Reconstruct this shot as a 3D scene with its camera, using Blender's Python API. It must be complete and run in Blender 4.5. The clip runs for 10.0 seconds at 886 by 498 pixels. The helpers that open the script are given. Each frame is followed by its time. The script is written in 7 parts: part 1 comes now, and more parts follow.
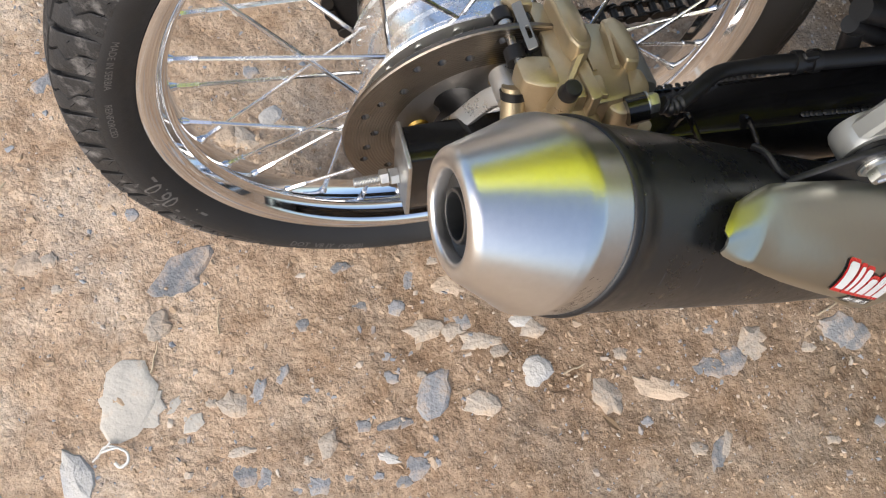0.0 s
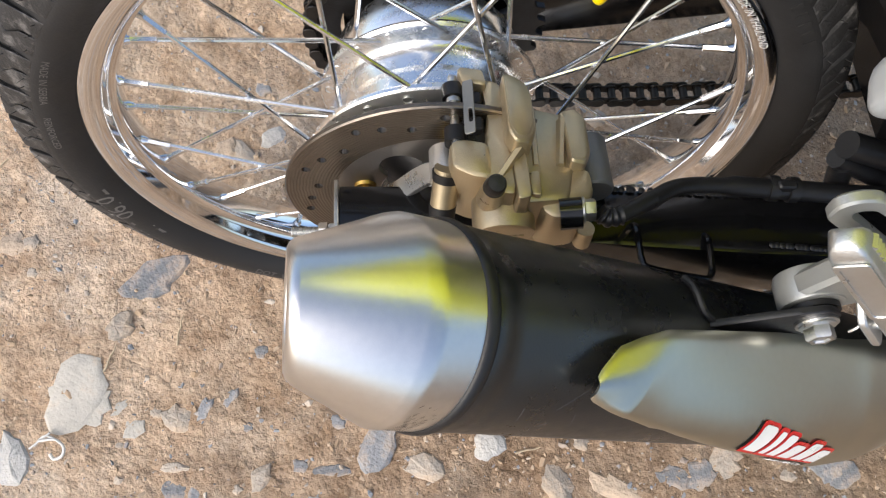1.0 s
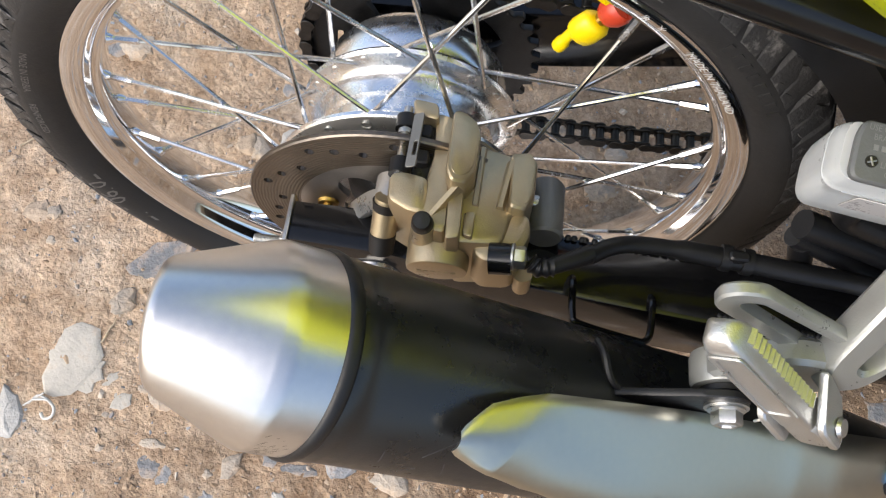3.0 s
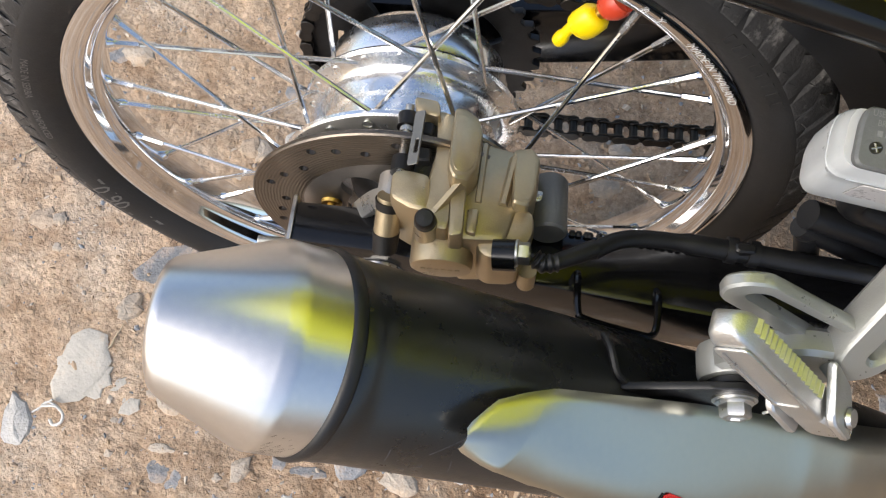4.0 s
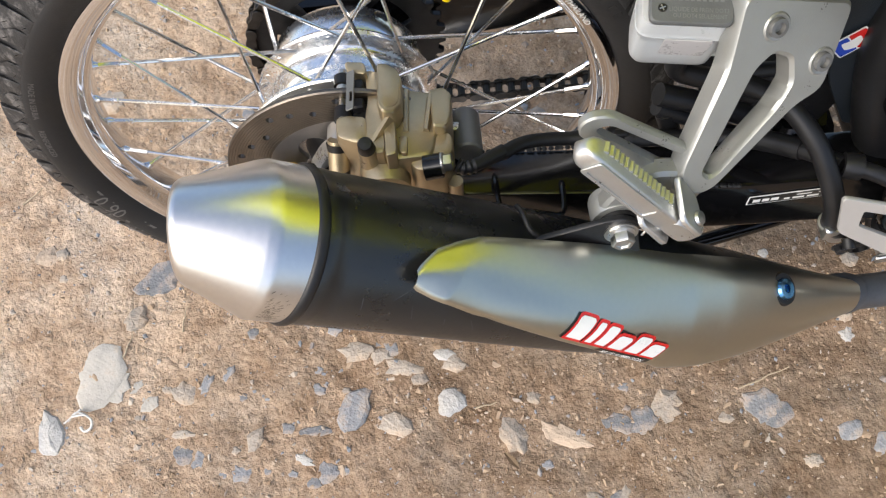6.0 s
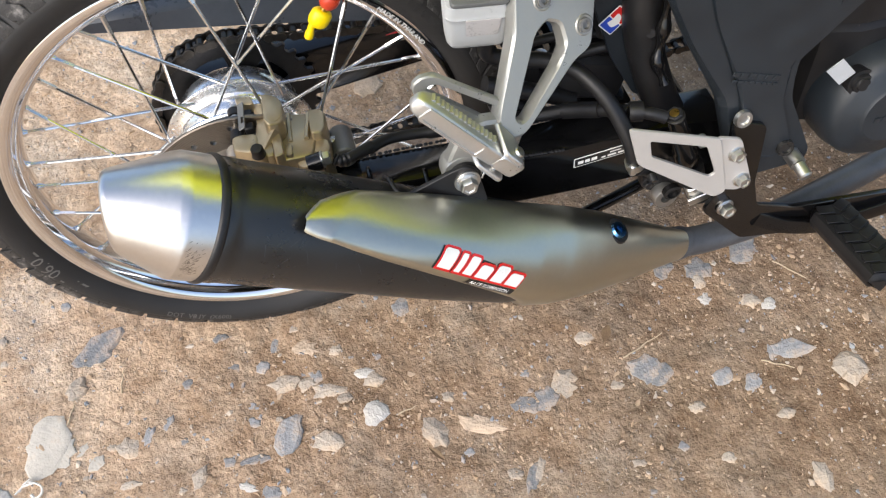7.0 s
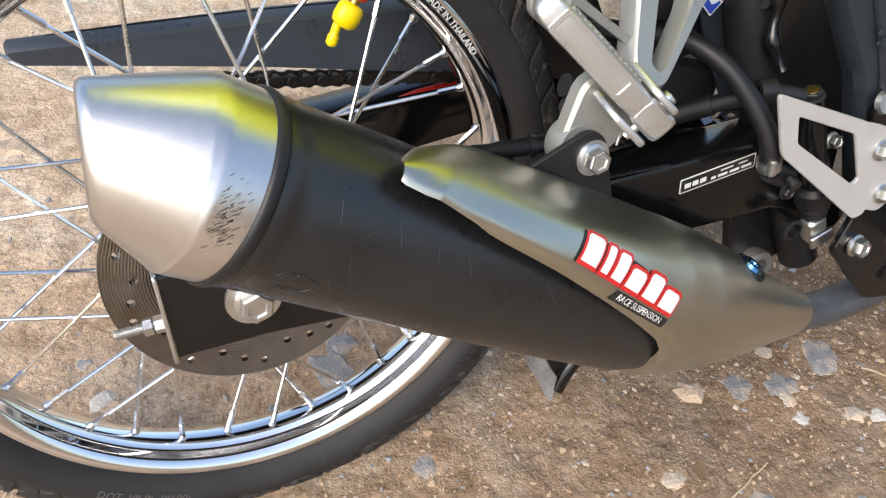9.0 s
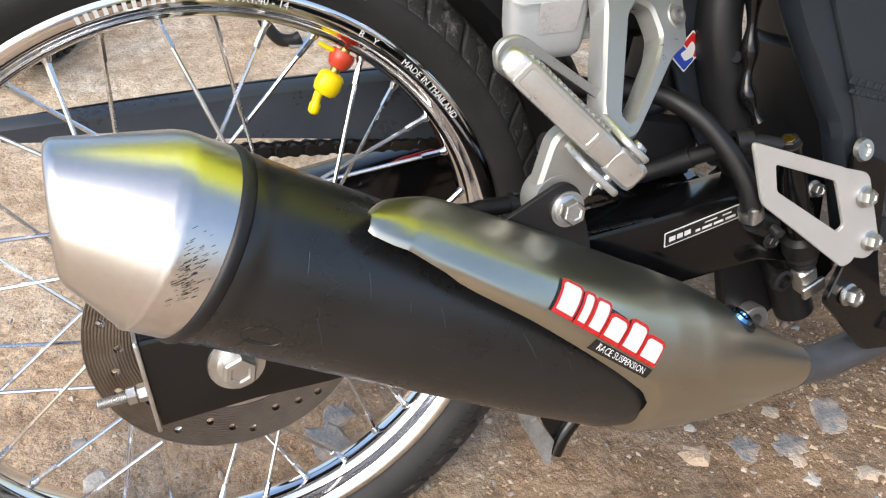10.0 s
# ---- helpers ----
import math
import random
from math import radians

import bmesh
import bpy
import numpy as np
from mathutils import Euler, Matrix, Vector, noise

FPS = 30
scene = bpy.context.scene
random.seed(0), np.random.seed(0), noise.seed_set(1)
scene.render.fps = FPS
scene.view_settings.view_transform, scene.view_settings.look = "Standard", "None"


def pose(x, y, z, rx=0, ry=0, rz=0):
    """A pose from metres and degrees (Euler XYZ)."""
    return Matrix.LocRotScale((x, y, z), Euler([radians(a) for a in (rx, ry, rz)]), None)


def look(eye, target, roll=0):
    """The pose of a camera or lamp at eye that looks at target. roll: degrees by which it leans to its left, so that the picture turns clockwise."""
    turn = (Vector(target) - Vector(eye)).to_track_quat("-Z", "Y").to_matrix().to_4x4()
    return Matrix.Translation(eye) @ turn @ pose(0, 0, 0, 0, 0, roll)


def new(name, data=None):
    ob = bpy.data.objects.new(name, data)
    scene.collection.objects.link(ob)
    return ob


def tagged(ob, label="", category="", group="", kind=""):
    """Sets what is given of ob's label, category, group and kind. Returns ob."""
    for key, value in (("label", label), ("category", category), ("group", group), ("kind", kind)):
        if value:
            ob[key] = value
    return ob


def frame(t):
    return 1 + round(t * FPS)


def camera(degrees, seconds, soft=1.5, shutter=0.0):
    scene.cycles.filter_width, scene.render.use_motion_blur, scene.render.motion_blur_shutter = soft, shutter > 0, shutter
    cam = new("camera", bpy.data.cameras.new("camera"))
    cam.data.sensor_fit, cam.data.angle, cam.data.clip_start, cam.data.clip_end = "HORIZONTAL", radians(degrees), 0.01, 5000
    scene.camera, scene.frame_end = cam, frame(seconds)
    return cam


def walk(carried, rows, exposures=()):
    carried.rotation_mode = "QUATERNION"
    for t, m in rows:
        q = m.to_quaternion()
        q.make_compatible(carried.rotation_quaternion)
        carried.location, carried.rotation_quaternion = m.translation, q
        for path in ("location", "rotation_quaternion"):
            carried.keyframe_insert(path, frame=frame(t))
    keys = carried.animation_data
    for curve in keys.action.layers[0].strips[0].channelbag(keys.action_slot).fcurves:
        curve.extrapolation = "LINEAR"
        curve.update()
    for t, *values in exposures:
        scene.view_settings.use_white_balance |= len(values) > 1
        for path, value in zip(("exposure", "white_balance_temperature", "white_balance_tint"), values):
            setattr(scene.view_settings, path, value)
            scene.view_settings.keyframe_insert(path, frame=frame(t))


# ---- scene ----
cam = camera(56.8, 10.0, 1.25)
PATH = [
    (0.0, -0.1405, -0.2510, 0.8126, 12.82, -6.78, -13.31),
    (0.5, -0.1238, -0.2376, 0.8422, 12.71, -7.87, -11.96),
    (1.0, -0.0316, -0.2198, 0.8061, 12.68, -3.42, -2.02),
    (1.5, 0.0139, -0.2156, 0.7832, 12.65, 0.06, 4.04),
    (2.0, 0.0350, -0.2022, 0.8011, 12.44, 0.30, 5.30),
    (2.5, 0.0553, -0.1986, 0.8142, 12.49, 0.56, 6.63),
    (4.0, 0.0617, -0.2006, 0.8114, 12.69, 1.84, 5.60),
    (4.5, 0.0657, -0.2054, 0.8128, 12.49, 1.20, 4.73),
    (5.0, 0.0776, -0.2102, 0.8242, 12.40, 1.61, 3.49),
    (5.5, 0.0895, -0.2429, 0.8599, 13.18, 1.90, 1.27),
    (5.7, 0.0927, -0.2655, 0.8730, 13.59, 2.64, -0.01),
    (6.8, 0.0690, -0.4848, 0.9873, 25.02, 2.39, -16.36),
    (7.0, 0.1024, -0.5035, 0.9754, 25.73, 1.56, -14.39),
    (7.5, 0.0963, -0.5487, 0.9190, 26.99, 0.92, -12.05),
    (8.0, -0.0156, -0.5149, 0.8585, 28.92, 1.49, -16.85),
    (8.5, -0.0460, -0.4910, 0.7650, 34.46, -1.80, -20.45),
    (9.0, -0.0527, -0.4892, 0.6793, 46.63, -2.21, -23.23),
    (9.5, -0.0444, -0.5073, 0.6828, 50.30, -0.77, -23.07),
    (10.0, -0.0357, -0.5074, 0.6683, 52.29, -0.13, -23.55),
]
walk(cam, [(t, pose(x, y, z, rx, ry, rz)) for t, x, y, z, rx, ry, rz in PATH], [(0.0, 0.80), (2.5, 0.84), (5.5, 0.84), (7.0, 0.94), (10.0, 0.98)])

# ---- light: bright hazy sky, soft high sun ----
world = bpy.data.worlds.new("world")
scene.world = world
world.use_nodes = True
wn = world.node_tree.nodes
sky = wn.new("ShaderNodeTexSky")
sky.sky_type, sky.sun_disc = "NISHITA", False
sky.sun_elevation, sky.sun_rotation = radians(45), radians(234)
sky.air_density, sky.dust_density, sky.ozone_density = 1.0, 3.4, 1.1
world.node_tree.links.new(sky.outputs["Color"], wn["Background"].inputs["Color"])
wn["Background"].inputs["Strength"].default_value = 0.15
sun = new("sun", bpy.data.lights.new("sun", "SUN"))
sun.data.energy, sun.data.angle, sun.data.color = 0.95, radians(46), (1.0, 0.985, 0.94)
sun.matrix_world = look((-2.2, -1.6, 2.72), (0, 0, 0))

LEAN_DEG, AXLE_H = 11.28, 0.2553
BIKE = Matrix.Translation((0, 0, AXLE_H)) @ Matrix.Rotation(radians(-LEAN_DEG), 4, "X")
TAU = 2 * math.pi


# ---- materials ----
def material(name, color, rough=0.5, metal=0.0, spread=0.12, scale=40.0, bump=0.0, bscale=300.0,
             rspread=0.1, coat=0.0, wear=None, wear_amount=0.0, wear_scale=60.0, per_piece=0.0, stretch=(1, 1, 1), sheen=0.0):
    """A surface with colour changes at two scales, uneven gloss, fine relief and, if asked, patches of wear."""
    m = bpy.data.materials.new(name)
    m.use_nodes = True
    nt = m.node_tree
    n, l = nt.nodes, nt.links
    b = n["Principled BSDF"]
    b.inputs["Metallic"].default_value = metal
    b.inputs["Coat Weight"].default_value = coat
    b.inputs["Coat Roughness"].default_value = 0.08
    tc = n.new("ShaderNodeTexCoord")
    mp = n.new("ShaderNodeMapping")
    mp.inputs["Scale"].default_value = stretch
    l.new(tc.outputs["Object"], mp.inputs["Vector"])
    n1 = n.new("ShaderNodeTexNoise")
    n1.inputs["Scale"].default_value, n1.inputs["Detail"].default_value = scale, 6
    n2 = n.new("ShaderNodeTexNoise")
    n2.inputs["Scale"].default_value, n2.inputs["Detail"].default_value = scale * 9, 4
    for t in (n1, n2):
        l.new(mp.outputs["Vector"], t.inputs["Vector"])
    mix = n.new("ShaderNodeMath")
    mix.operation = "MULTIPLY_ADD"
    l.new(n2.outputs["Fac"], mix.inputs[0])
    mix.inputs[1].default_value = 0.5
    l.new(n1.outputs["Fac"], mix.inputs[2])
    rng = n.new("ShaderNodeMapRange")
    rng.inputs["From Min"].default_value, rng.inputs["From Max"].default_value = 0.45, 1.05
    rng.inputs["To Min"].default_value, rng.inputs["To Max"].default_value = 1 - spread, 1 + spread
    l.new(mix.outputs[0], rng.inputs["Value"])
    hsv = n.new("ShaderNodeHueSaturation")
    hsv.inputs["Color"].default_value = (*color, 1)
    l.new(rng.outputs[0], hsv.inputs["Value"])
    out = hsv.outputs["Color"]
    if per_piece:
        oi = n.new("ShaderNodeObjectInfo")
        r2 = n.new("ShaderNodeMapRange")
        r2.inputs["To Min"].default_value, r2.inputs["To Max"].default_value = 1 - per_piece, 1 + per_piece
        l.new(oi.outputs["Random"], r2.inputs["Value"])
        h2 = n.new("ShaderNodeHueSaturation")
        l.new(out, h2.inputs["Color"])
        l.new(r2.outputs[0], h2.inputs["Value"])
        out = h2.outputs["Color"]
    if wear:
        n3 = n.new("ShaderNodeTexNoise")
        n3.inputs["Scale"].default_value, n3.inputs["Detail"].default_value, n3.inputs["Roughness"].default_value = wear_scale, 8, 0.7
        l.new(tc.outputs["Object"], n3.inputs["Vector"])
        r3 = n.new("ShaderNodeMapRange")
        r3.inputs["From Min"].default_value, r3.inputs["From Max"].default_value = 0.72 - wear_amount * 0.4, 0.8 - wear_amount * 0.2
        l.new(n3.outputs["Fac"], r3.inputs["Value"])
        mx = n.new("ShaderNodeMix")
        mx.data_type = "RGBA"
        mx.inputs["B"].default_value = (*wear, 1)
        l.new(r3.outputs[0], mx.inputs["Factor"])
        l.new(out, mx.inputs["A"])
        out = mx.outputs["Result"]
    l.new(out, b.inputs["Base Color"])
    r4 = n.new("ShaderNodeMapRange")
    r4.inputs["From Min"].default_value, r4.inputs["From Max"].default_value = 0.5, 1.0
    r4.inputs["To Min"].default_value, r4.inputs["To Max"].default_value = max(rough - rspread, 0.02), min(rough + rspread, 1)
    l.new(mix.outputs[0], r4.inputs["Value"])
    l.new(r4.outputs[0], b.inputs["Roughness"])
    if bump:
        nb = n.new("ShaderNodeTexNoise")
        nb.inputs["Scale"].default_value, nb.inputs["Detail"].default_value = bscale, 5
        l.new(mp.outputs["Vector"], nb.inputs["Vector"])
        bp = n.new("ShaderNodeBump")
        bp.inputs["Strength"].default_value, bp.inputs["Distance"].default_value = bump, 0.002
        l.new(nb.outputs["Fac"], bp.inputs["Height"])
        l.new(bp.outputs["Normal"], b.inputs["Normal"])
    return m


CHROME = material("chrome", (0.83, 0.83, 0.84), 0.06, 1.0, 0.05, 30, 0.0, rspread=0.04, wear=(0.45, 0.38, 0.3), wear_amount=0.08, wear_scale=90)
SPOKE = material("spoke_steel", (0.72, 0.73, 0.74), 0.2, 1.0, 0.08, 60, 0.0)
STEEL = material("zinc_steel", (0.56, 0.56, 0.545), 0.36, 1.0, 0.15, 80, 0.05, 500)
BRUSHED = material("brushed_steel", (0.70, 0.69, 0.675), 0.31, 1.0, 0.035, 260, 0.03, 1500, rspread=0.02)
SHIELD = material("satin_shield", (0.53, 0.52, 0.445), 0.31, 1.0, 0.03, 240, 0.012, 1500, rspread=0.03)
MUFFLER = material("muffler_black", (0.011, 0.0117, 0.0125), 0.31, 0.0, 0.22, 22, 0.05, 900, wear=(0.10, 0.095, 0.088), wear_amount=0.1, wear_scale=150)
BLACK = material("black_gloss", (0.005, 0.005, 0.0055), 0.17, 0.0, 0.3, 30, 0.03, 200, coat=0.12, wear=(0.1, 0.08, 0.06), wear_amount=0.06, wear_scale=70)
SATIN = material("black_satin", (0.011, 0.011, 0.012), 0.42, 0.0, 0.3, 40, 0.06, 500, wear=(0.12, 0.1, 0.08), wear_amount=0.1, wear_scale=60)
PLASTIC = material("black_plastic", (0.014, 0.019, 0.025), 0.42, 0.0, 0.2, 30, 0.2, 1600, wear=(0.08, 0.085, 0.085), wear_amount=0.04, wear_scale=40)
GUARD = material("guard_plastic", (0.062, 0.072, 0.088), 0.34, 0.0, 0.15, 25, 0.1, 900, wear=(0.14, 0.12, 0.1), wear_amount=0.06, wear_scale=40)
RUBBER = material("tyre_rubber", (0.020, 0.0196, 0.0196), 0.6, 0.0, 0.22, 30, 0.12, 700, wear=(0.13, 0.108, 0.085), wear_amount=0.12, wear_scale=35)
TREAD = material("tread_rubber", (0.024, 0.0235, 0.0235), 0.62, 0.0, 0.3, 40, 0.3, 600, wear=(0.2, 0.19, 0.18), wear_amount=0.46, wear_scale=60)
HOSE = material("hose_rubber", (0.008, 0.008, 0.009), 0.44, 0.0, 0.2, 60, 0.08, 900)
GOLD = material("gold_paint", (0.44, 0.36, 0.235), 0.34, 0.75, 0.08, 60, 0.16, 1300, rspread=0.07)
BRASS = material("brass", (0.55, 0.36, 0.1), 0.3, 1.0, 0.1, 60)
DISC = material("disc_steel", (0.19, 0.165, 0.14), 0.38, 1.0, 0.18, 60, 0.1, 400)
rn, rl = DISC.node_tree.nodes, DISC.node_tree.links
wave = rn.new("ShaderNodeTexWave")
wave.wave_type, wave.rings_direction = "RINGS", "Y"
wave.inputs["Scale"].default_value, wave.inputs["Distortion"].default_value, wave.inputs["Detail"].default_value = 150, 2.2, 3
rl.new(rn["Texture Coordinate"].outputs["Object"], wave.inputs["Vector"])
worn = rn.new("ShaderNodeBump")
worn.inputs["Strength"].default_value, worn.inputs["Distance"].default_value = 0.5, 0.0006
rl.new(wave.outputs["Fac"], worn.inputs["Height"])
rl.new(worn.outputs["Normal"], rn["Principled BSDF"].inputs["Normal"])
DISC_IN = material("disc_inner", (0.55, 0.52, 0.49), 0.38, 1.0, 0.12, 60, 0.1, 500)
ALLOY = material("cast_alloy", (0.6, 0.6, 0.585), 0.34, 0.9, 0.08, 50, 0.18, 1200)
BUSH = material("grey_bush", (0.2, 0.2, 0.195), 0.5, 0.6, 0.1, 60, 0.15, 900)
SILVER = material("silver_paint", (0.33, 0.335, 0.32), 0.36, 0.55, 0.05, 60, 0.1, 1300, coat=0.15)
CHAIN = material("chain_steel", (0.06, 0.055, 0.05), 0.38, 0.9, 0.3, 120, 0.15, 700)
ALU = material("satin_aluminium", (0.5, 0.49, 0.475), 0.42, 0.35, 0.05, 60, 0.06, 1400)
SPROCKET = material("sprocket_steel", (0.035, 0.035, 0.036), 0.4, 0.8, 0.3, 80, 0.1, 600)
YELLOW = material("yellow_paint", (0.86, 1.0, 0.0), 0.2, 0.0, 0.03, 10, 0.0, coat=0.6)
TOY = material("yellow_soft_plastic", (0.85, 0.62, 0.0), 0.35, 0.0, 0.06, 40, 0.03, 300)
RED = material("red_plastic", (0.5, 0.05, 0.02), 0.35, 0.0, 0.1, 40)
HUB = material("polished_alloy", (0.86, 0.86, 0.86), 0.25, 1.0, 0.08, 40, 0.03, 500)
PIPE = material("pipe_steel", (0.075, 0.08, 0.09), 0.42, 0.3, 0.25, 40, 0.1, 500, wear=(0.16, 0.14, 0.12), wear_amount=0.08, wear_scale=80)
SCRAPED = material("scraped_steel", (0.30, 0.30, 0.295), 0.5, 0.5, 0.4, 70, 0.25, 300, wear=(0.6, 0.59, 0.56), wear_amount=0.35, wear_scale=120)
LID = material("grey_lid", (0.1, 0.105, 0.105), 0.5, 0.0, 0.12, 60, 0.12, 900)
LID_TEXT = material("lid_lettering", (0.17, 0.175, 0.175), 0.45, 0.0, 0.1, 60)
PAPER = material("grey_paper", (0.4, 0.42, 0.44), 0.6, 0.0, 0.1, 60)
WHITE = material("white_print", (0.72, 0.72, 0.7), 0.35, 0.0, 0.04, 30)
INK = material("black_print", (0.015, 0.015, 0.015), 0.3, 0.0, 0.1, 30)
RED_INK = material("red_print", (0.55, 0.02, 0.018), 0.3, 0.0, 0.06, 30)
BLUE_INK = material("blue_print", (0.02, 0.06, 0.4), 0.3, 0.0, 0.06, 30)
BLUE_BOLT = material("blue_steel", (0.1, 0.25, 0.45), 0.15, 1.0, 0.2, 60)
# same rubber as the tyre; light on the raised edges put into a paler colour
LETTER = material("rubber_lettering", (0.11, 0.105, 0.1), 0.5, 0.0, 0.2, 60)
FLUID = material("brake_fluid", (0.43, 0.415, 0.41), 0.3)

TANK = material("white_tank", (0.42, 0.435, 0.44), 0.32, 0.0, 0.04, 30, 0.03, 300)
tb = TANK.node_tree.nodes["Principled BSDF"]
tb.inputs["Subsurface Weight"].default_value = 0.5
tb.inputs["Subsurface Radius"].default_value = (0.01, 0.009, 0.008)
tb.inputs["Subsurface Scale"].default_value = 0.6


MUFFLER.node_tree.nodes["Principled BSDF"].inputs["Specular IOR Level"].default_value = 0.65
for dull in (HOSE, SATIN, RUBBER, TREAD, BLACK):
    dull.node_tree.nodes["Principled BSDF"].inputs["Specular IOR Level"].default_value = 0.38


def soil_material():
    m = bpy.data.materials.new("dry_soil")
    m.use_nodes = True
    n, l = m.node_tree.nodes, m.node_tree.links
    b = n["Principled BSDF"]
    b.inputs["Roughness"].default_value = 0.95
    b.inputs["Specular IOR Level"].default_value = 0.15
    tc = n.new("ShaderNodeTexCoord")

    def tex(scale, detail=6, rough=0.6):
        t = n.new("ShaderNodeTexNoise")
        t.inputs["Scale"].default_value, t.inputs["Detail"].default_value, t.inputs["Roughness"].default_value = scale, detail, rough
        l.new(tc.outputs["Object"], t.inputs["Vector"])
        return t

    def ramp(src, stops):
        r = n.new("ShaderNodeValToRGB")
        e = r.color_ramp.elements
        e[0].position, e[0].color = stops[0][0], (*stops[0][1], 1)
        e[1].position, e[1].color = stops[-1][0], (*stops[-1][1], 1)
        for p, c in stops[1:-1]:
            e.new(p).color = (*c, 1)
        l.new(src, r.inputs["Fac"])
        return r

    big, mid, fine, grit = tex(7), tex(30, 6, 0.6), tex(230, 5, 0.6), tex(900, 5, 0.75)
    base = ramp(big.outputs["Fac"], [(0.3, (0.42, 0.295, 0.192)), (0.5, (0.50, 0.375, 0.262)), (0.68, (0.565, 0.47, 0.365))])
    spots = ramp(mid.outputs["Fac"], [(0.34, (0.74, 0.70, 0.66)), (0.5, (0.96, 0.96, 0.96)), (0.64, (1.16, 1.18, 1.2))])
    grains = ramp(fine.outputs["Fac"], [(0.36, (0.87, 0.84, 0.82)), (0.5, (1.0, 1.0, 1.0)), (0.63, (1.1, 1.1, 1.1))])

    def mult(a, c):
        x = n.new("ShaderNodeMix")
        x.data_type, x.blend_type = "RGBA", "MULTIPLY"
        x.inputs["Factor"].default_value = 1.0
        l.new(a, x.inputs["A"])
        l.new(c, x.inputs["B"])
        return x.outputs["Result"]

    # shade put into the soil colour: darker, browner towards +x, with a ragged border
    sep = n.new("ShaderNodeSeparateXYZ")
    l.new(tc.outputs["Object"], sep.inputs[0])
    rag = tex(1.7, 6, 0.65)
    edge = n.new("ShaderNodeMath")
    edge.operation = "MULTIPLY_ADD"
    l.new(rag.outputs["Fac"], edge.inputs[0])
    edge.inputs[1].default_value = 2.6
    near = n.new("ShaderNodeClamp")
    near.inputs["Min"].default_value, near.inputs["Max"].default_value = -0.8, 0.8
    l.new(sep.outputs["X"], near.inputs["Value"])
    slope = n.new("ShaderNodeMath")
    slope.operation = "MULTIPLY_ADD"
    l.new(near.outputs[0], slope.inputs[0])
    slope.inputs[1].default_value, slope.inputs[2].default_value = 0.8, -0.85
    slope.use_clamp = False
    l.new(slope.outputs[0], edge.inputs[2])
    shade_tint = ramp(edge.outputs[0], [(0.25, (1.06, 1.06, 1.06)), (0.5, (0.83, 0.81, 0.79)), (0.95, (0.5, 0.475, 0.45))])
    specks = ramp(grit.outputs["Fac"], [(0.36, (0.84, 0.82, 0.8)), (0.5, (1.0, 1.0, 1.0)), (0.64, (1.14, 1.14, 1.14))])
    # crumbs: each with its own shade, standing proud of the gaps between them
    warp = n.new("ShaderNodeVectorMath")
    warp.operation = "MULTIPLY_ADD"
    l.new(fine.outputs["Color"], warp.inputs[0])
    warp.inputs[1].default_value = (0.0022, 0.0022, 0.0022)
    l.new(tc.outputs["Object"], warp.inputs[2])
    crumb = n.new("ShaderNodeTexVoronoi")
    crumb.inputs["Scale"].default_value = 190
    l.new(warp.outputs[0], crumb.inputs["Vector"])
    bits = n.new("ShaderNodeTexVoronoi")
    bits.inputs["Scale"].default_value = 420
    l.new(warp.outputs[0], bits.inputs["Vector"])
    shade = ramp(crumb.outputs["Color"], [(0.2, (0.93, 0.91, 0.9)), (0.5, (1, 1, 1)), (0.85, (1.08, 1.08, 1.08))])
    shade2 = ramp(bits.outputs["Color"], [(0.15, (0.94, 0.93, 0.92)), (0.45, (1, 1, 1)), (0.8, (1.06, 1.06, 1.06))])
    tinted = mult(mult(base.outputs[0], shade.outputs[0]), shade2.outputs[0])
    col = mult(mult(mult(tinted, spots.outputs[0]), grains.outputs[0]), specks.outputs[0])
    # soil turns paler and less red farther back along y, with a wandering edge
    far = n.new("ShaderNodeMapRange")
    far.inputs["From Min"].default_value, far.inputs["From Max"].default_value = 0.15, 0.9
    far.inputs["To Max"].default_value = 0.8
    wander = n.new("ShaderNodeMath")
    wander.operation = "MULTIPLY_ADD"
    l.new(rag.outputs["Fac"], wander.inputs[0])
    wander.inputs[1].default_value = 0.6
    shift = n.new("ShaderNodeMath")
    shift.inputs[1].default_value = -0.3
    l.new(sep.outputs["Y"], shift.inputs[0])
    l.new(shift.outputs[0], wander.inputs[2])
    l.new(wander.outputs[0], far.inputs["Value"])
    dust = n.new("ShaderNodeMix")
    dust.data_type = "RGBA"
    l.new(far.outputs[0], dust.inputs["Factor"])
    l.new(mult(col, shade_tint.outputs[0]), dust.inputs["A"])
    far_pale = n.new("ShaderNodeMix")
    far_pale.data_type, far_pale.blend_type = "RGBA", "MULTIPLY"
    far_pale.inputs["Factor"].default_value = 1.0
    far_pale.inputs["B"].default_value = (1.2, 1.32, 1.42, 1)
    l.new(col, far_pale.inputs["A"])
    l.new(far_pale.outputs["Result"], dust.inputs["B"])
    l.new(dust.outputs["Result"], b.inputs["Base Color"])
    add = n.new("ShaderNodeMath")
    add.operation = "MULTIPLY_ADD"
    l.new(grit.outputs["Fac"], add.inputs[0])
    add.inputs[1].default_value = 0.16
    low = n.new("ShaderNodeMath")
    low.operation = "MULTIPLY_ADD"
    l.new(crumb.outputs["Distance"], low.inputs[0])
    low.inputs[1].default_value = -0.3
    clod = tex(75, 7, 0.62)
    lumps = n.new("ShaderNodeMath")
    lumps.operation = "MULTIPLY_ADD"
    l.new(clod.outputs["Fac"], lumps.inputs[0])
    lumps.inputs[1].default_value = 3.6
    soft = n.new("ShaderNodeMath")
    soft.operation = "MULTIPLY"
    soft.inputs[1].default_value = 0.55
